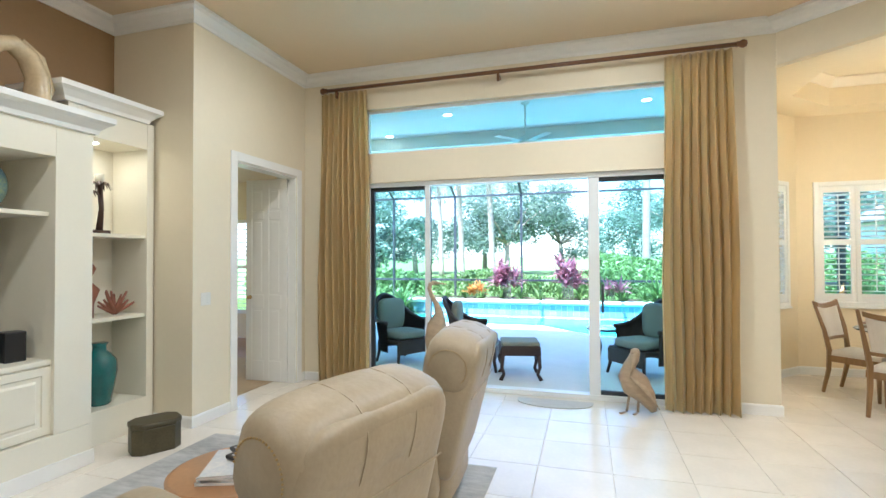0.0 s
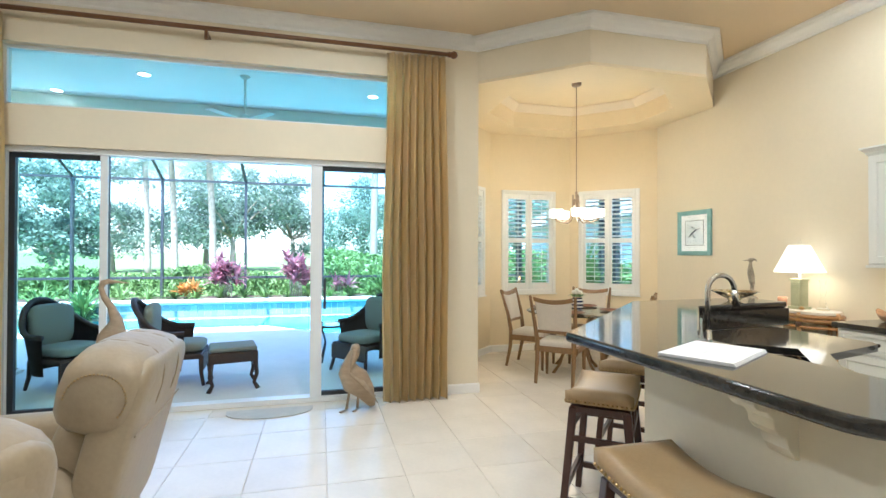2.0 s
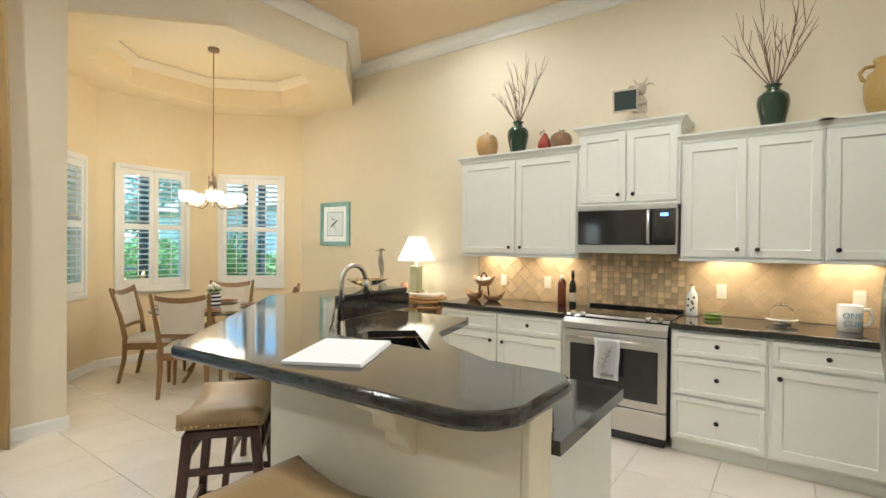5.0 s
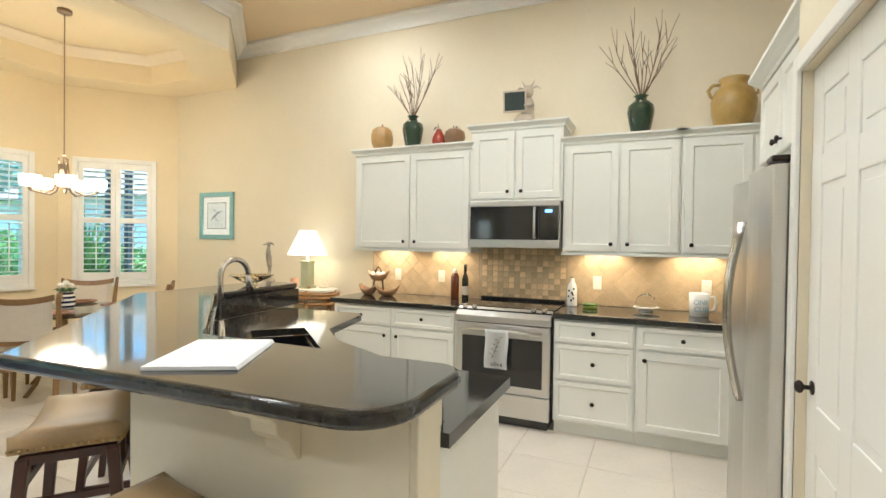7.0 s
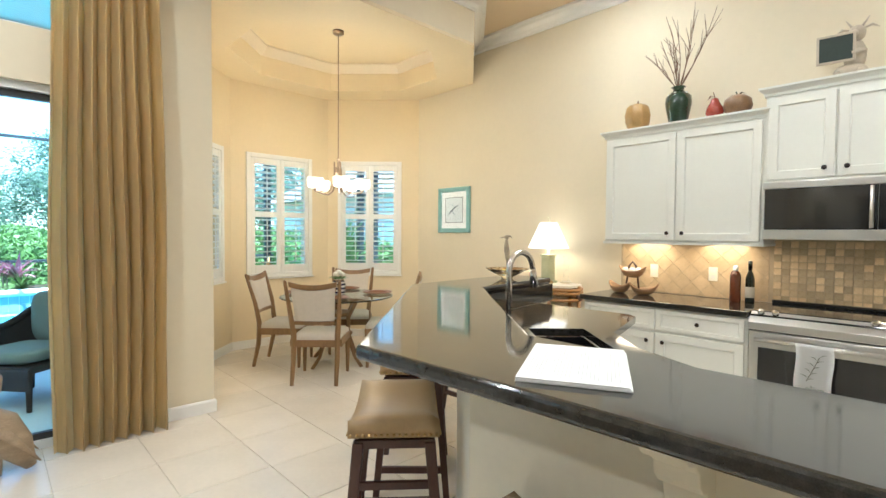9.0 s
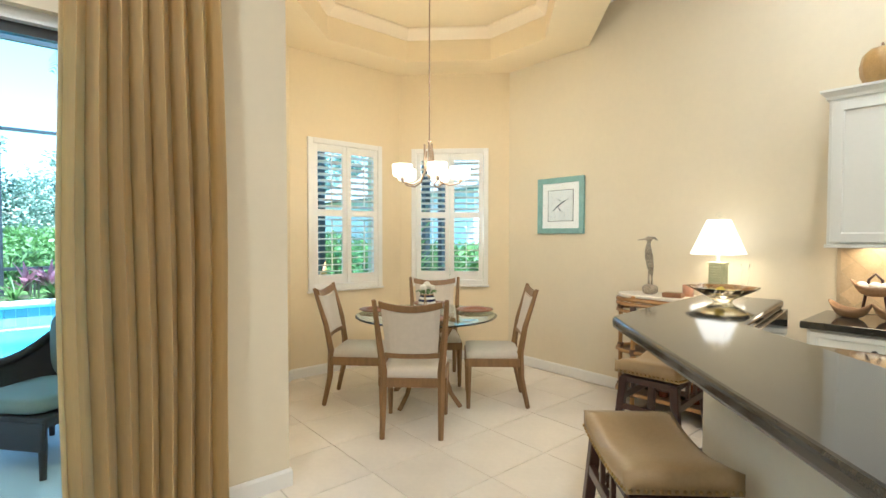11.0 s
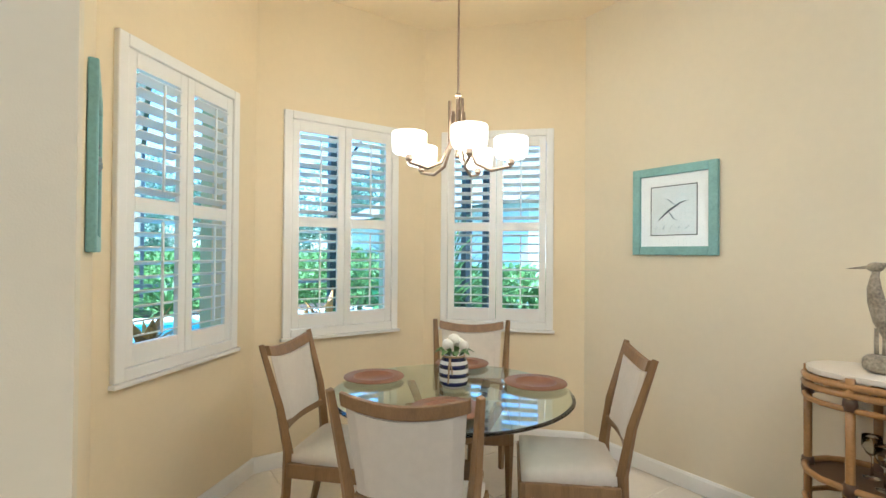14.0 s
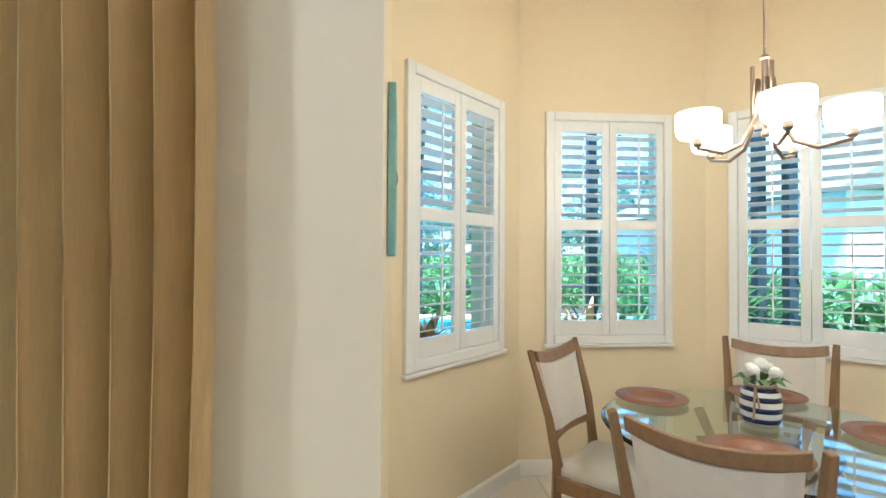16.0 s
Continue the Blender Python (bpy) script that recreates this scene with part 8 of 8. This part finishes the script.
pt = patio_table(pose(0.62, 8.25, -0.05))
copy_thing(pt, pose(-2.55, 8.6, -0.05))
strap_plant("potted_fern", pose(-2.55, 8.6, 0.47), "small potted green fern on the patio table", GREENLEAF, 40, 0.28, 0.015, 90, 1, 1.0, 1.0)

# lanai ceiling fan and lights
fn = thing("ceiling_fan", pose(-0.467, 7.87, 3.72), "white lanai ceiling fan at rest", "ceiling fan")
bm = bmesh.new()
add_tube(bm, [(0, 0, -0.001), (0, 0, -0.50)], 0.014, 10)
add_lathe(bm, [(0.02, -0.05), (0.06, -0.02), (0.065, -0.001)], 18)
part("rod", bm, STUCCO, fn)
bm = bmesh.new()
add_lathe(bm, [(0.03, -0.63), (0.085, -0.615), (0.10, -0.57), (0.075, -0.52), (0.02, -0.49)], 20)
part("motor", bm, STUCCO, fn, smooth=True)
for i in range(5):
    bm = bmesh.new()
    add_box(bm, 0.10, -0.055, -0.582, 0.60, 0.055, -0.575, pose(0, 0, 0, 0, 0, 72 * i + 20))
    part("blade", bm, STUCCO, fn, "", 0.003)
for lx, ly in ((-1.70, 8.11), (1.207, 8.25), (-3.1, 9.1)):
    copy_thing(dl, pose(lx, ly, 3.72))
# ---- floor tiles ----
bm = bmesh.new()
add_box(bm, -0.2475, -0.2475, -0.0055, 0.2475, 0.2475, 0.0)
bmesh.ops.bevel(bm, geom=[e for e in bm.edges if all(v.co.z > -0.001 for v in e.verts)], offset=0.002, segments=1, affect="EDGES")
bmesh.ops.recalc_face_normals(bm, faces=bm.faces[:])
tile_mesh = bpy.data.meshes.new("tile")
bm.to_mesh(tile_mesh)
bm.free()
tile_mesh.materials.append(TILE)


def inside(x, y):
    if y < 6.27:
        return -3.95 < x < 5.2
    return 2.0 < x < 5.2 and x - y > -5.35 and x + y < 12.5 and y < 8.2


for i in range(-8, 11):
    for j in range(-8, 17):
        tx, ty = 0.275 + 0.5 * i, 4.63 + 0.5 * (j - 8)
        if inside(tx, ty):
            ob = new("tile", tile_mesh)
            ob.parent = FLOOR
            ob.location = (tx, ty, random.uniform(-0.0005, 0.0005))
            ob.rotation_euler = (random.uniform(-0.0008, 0.0008), random.uniform(-0.0008, 0.0008), 0)
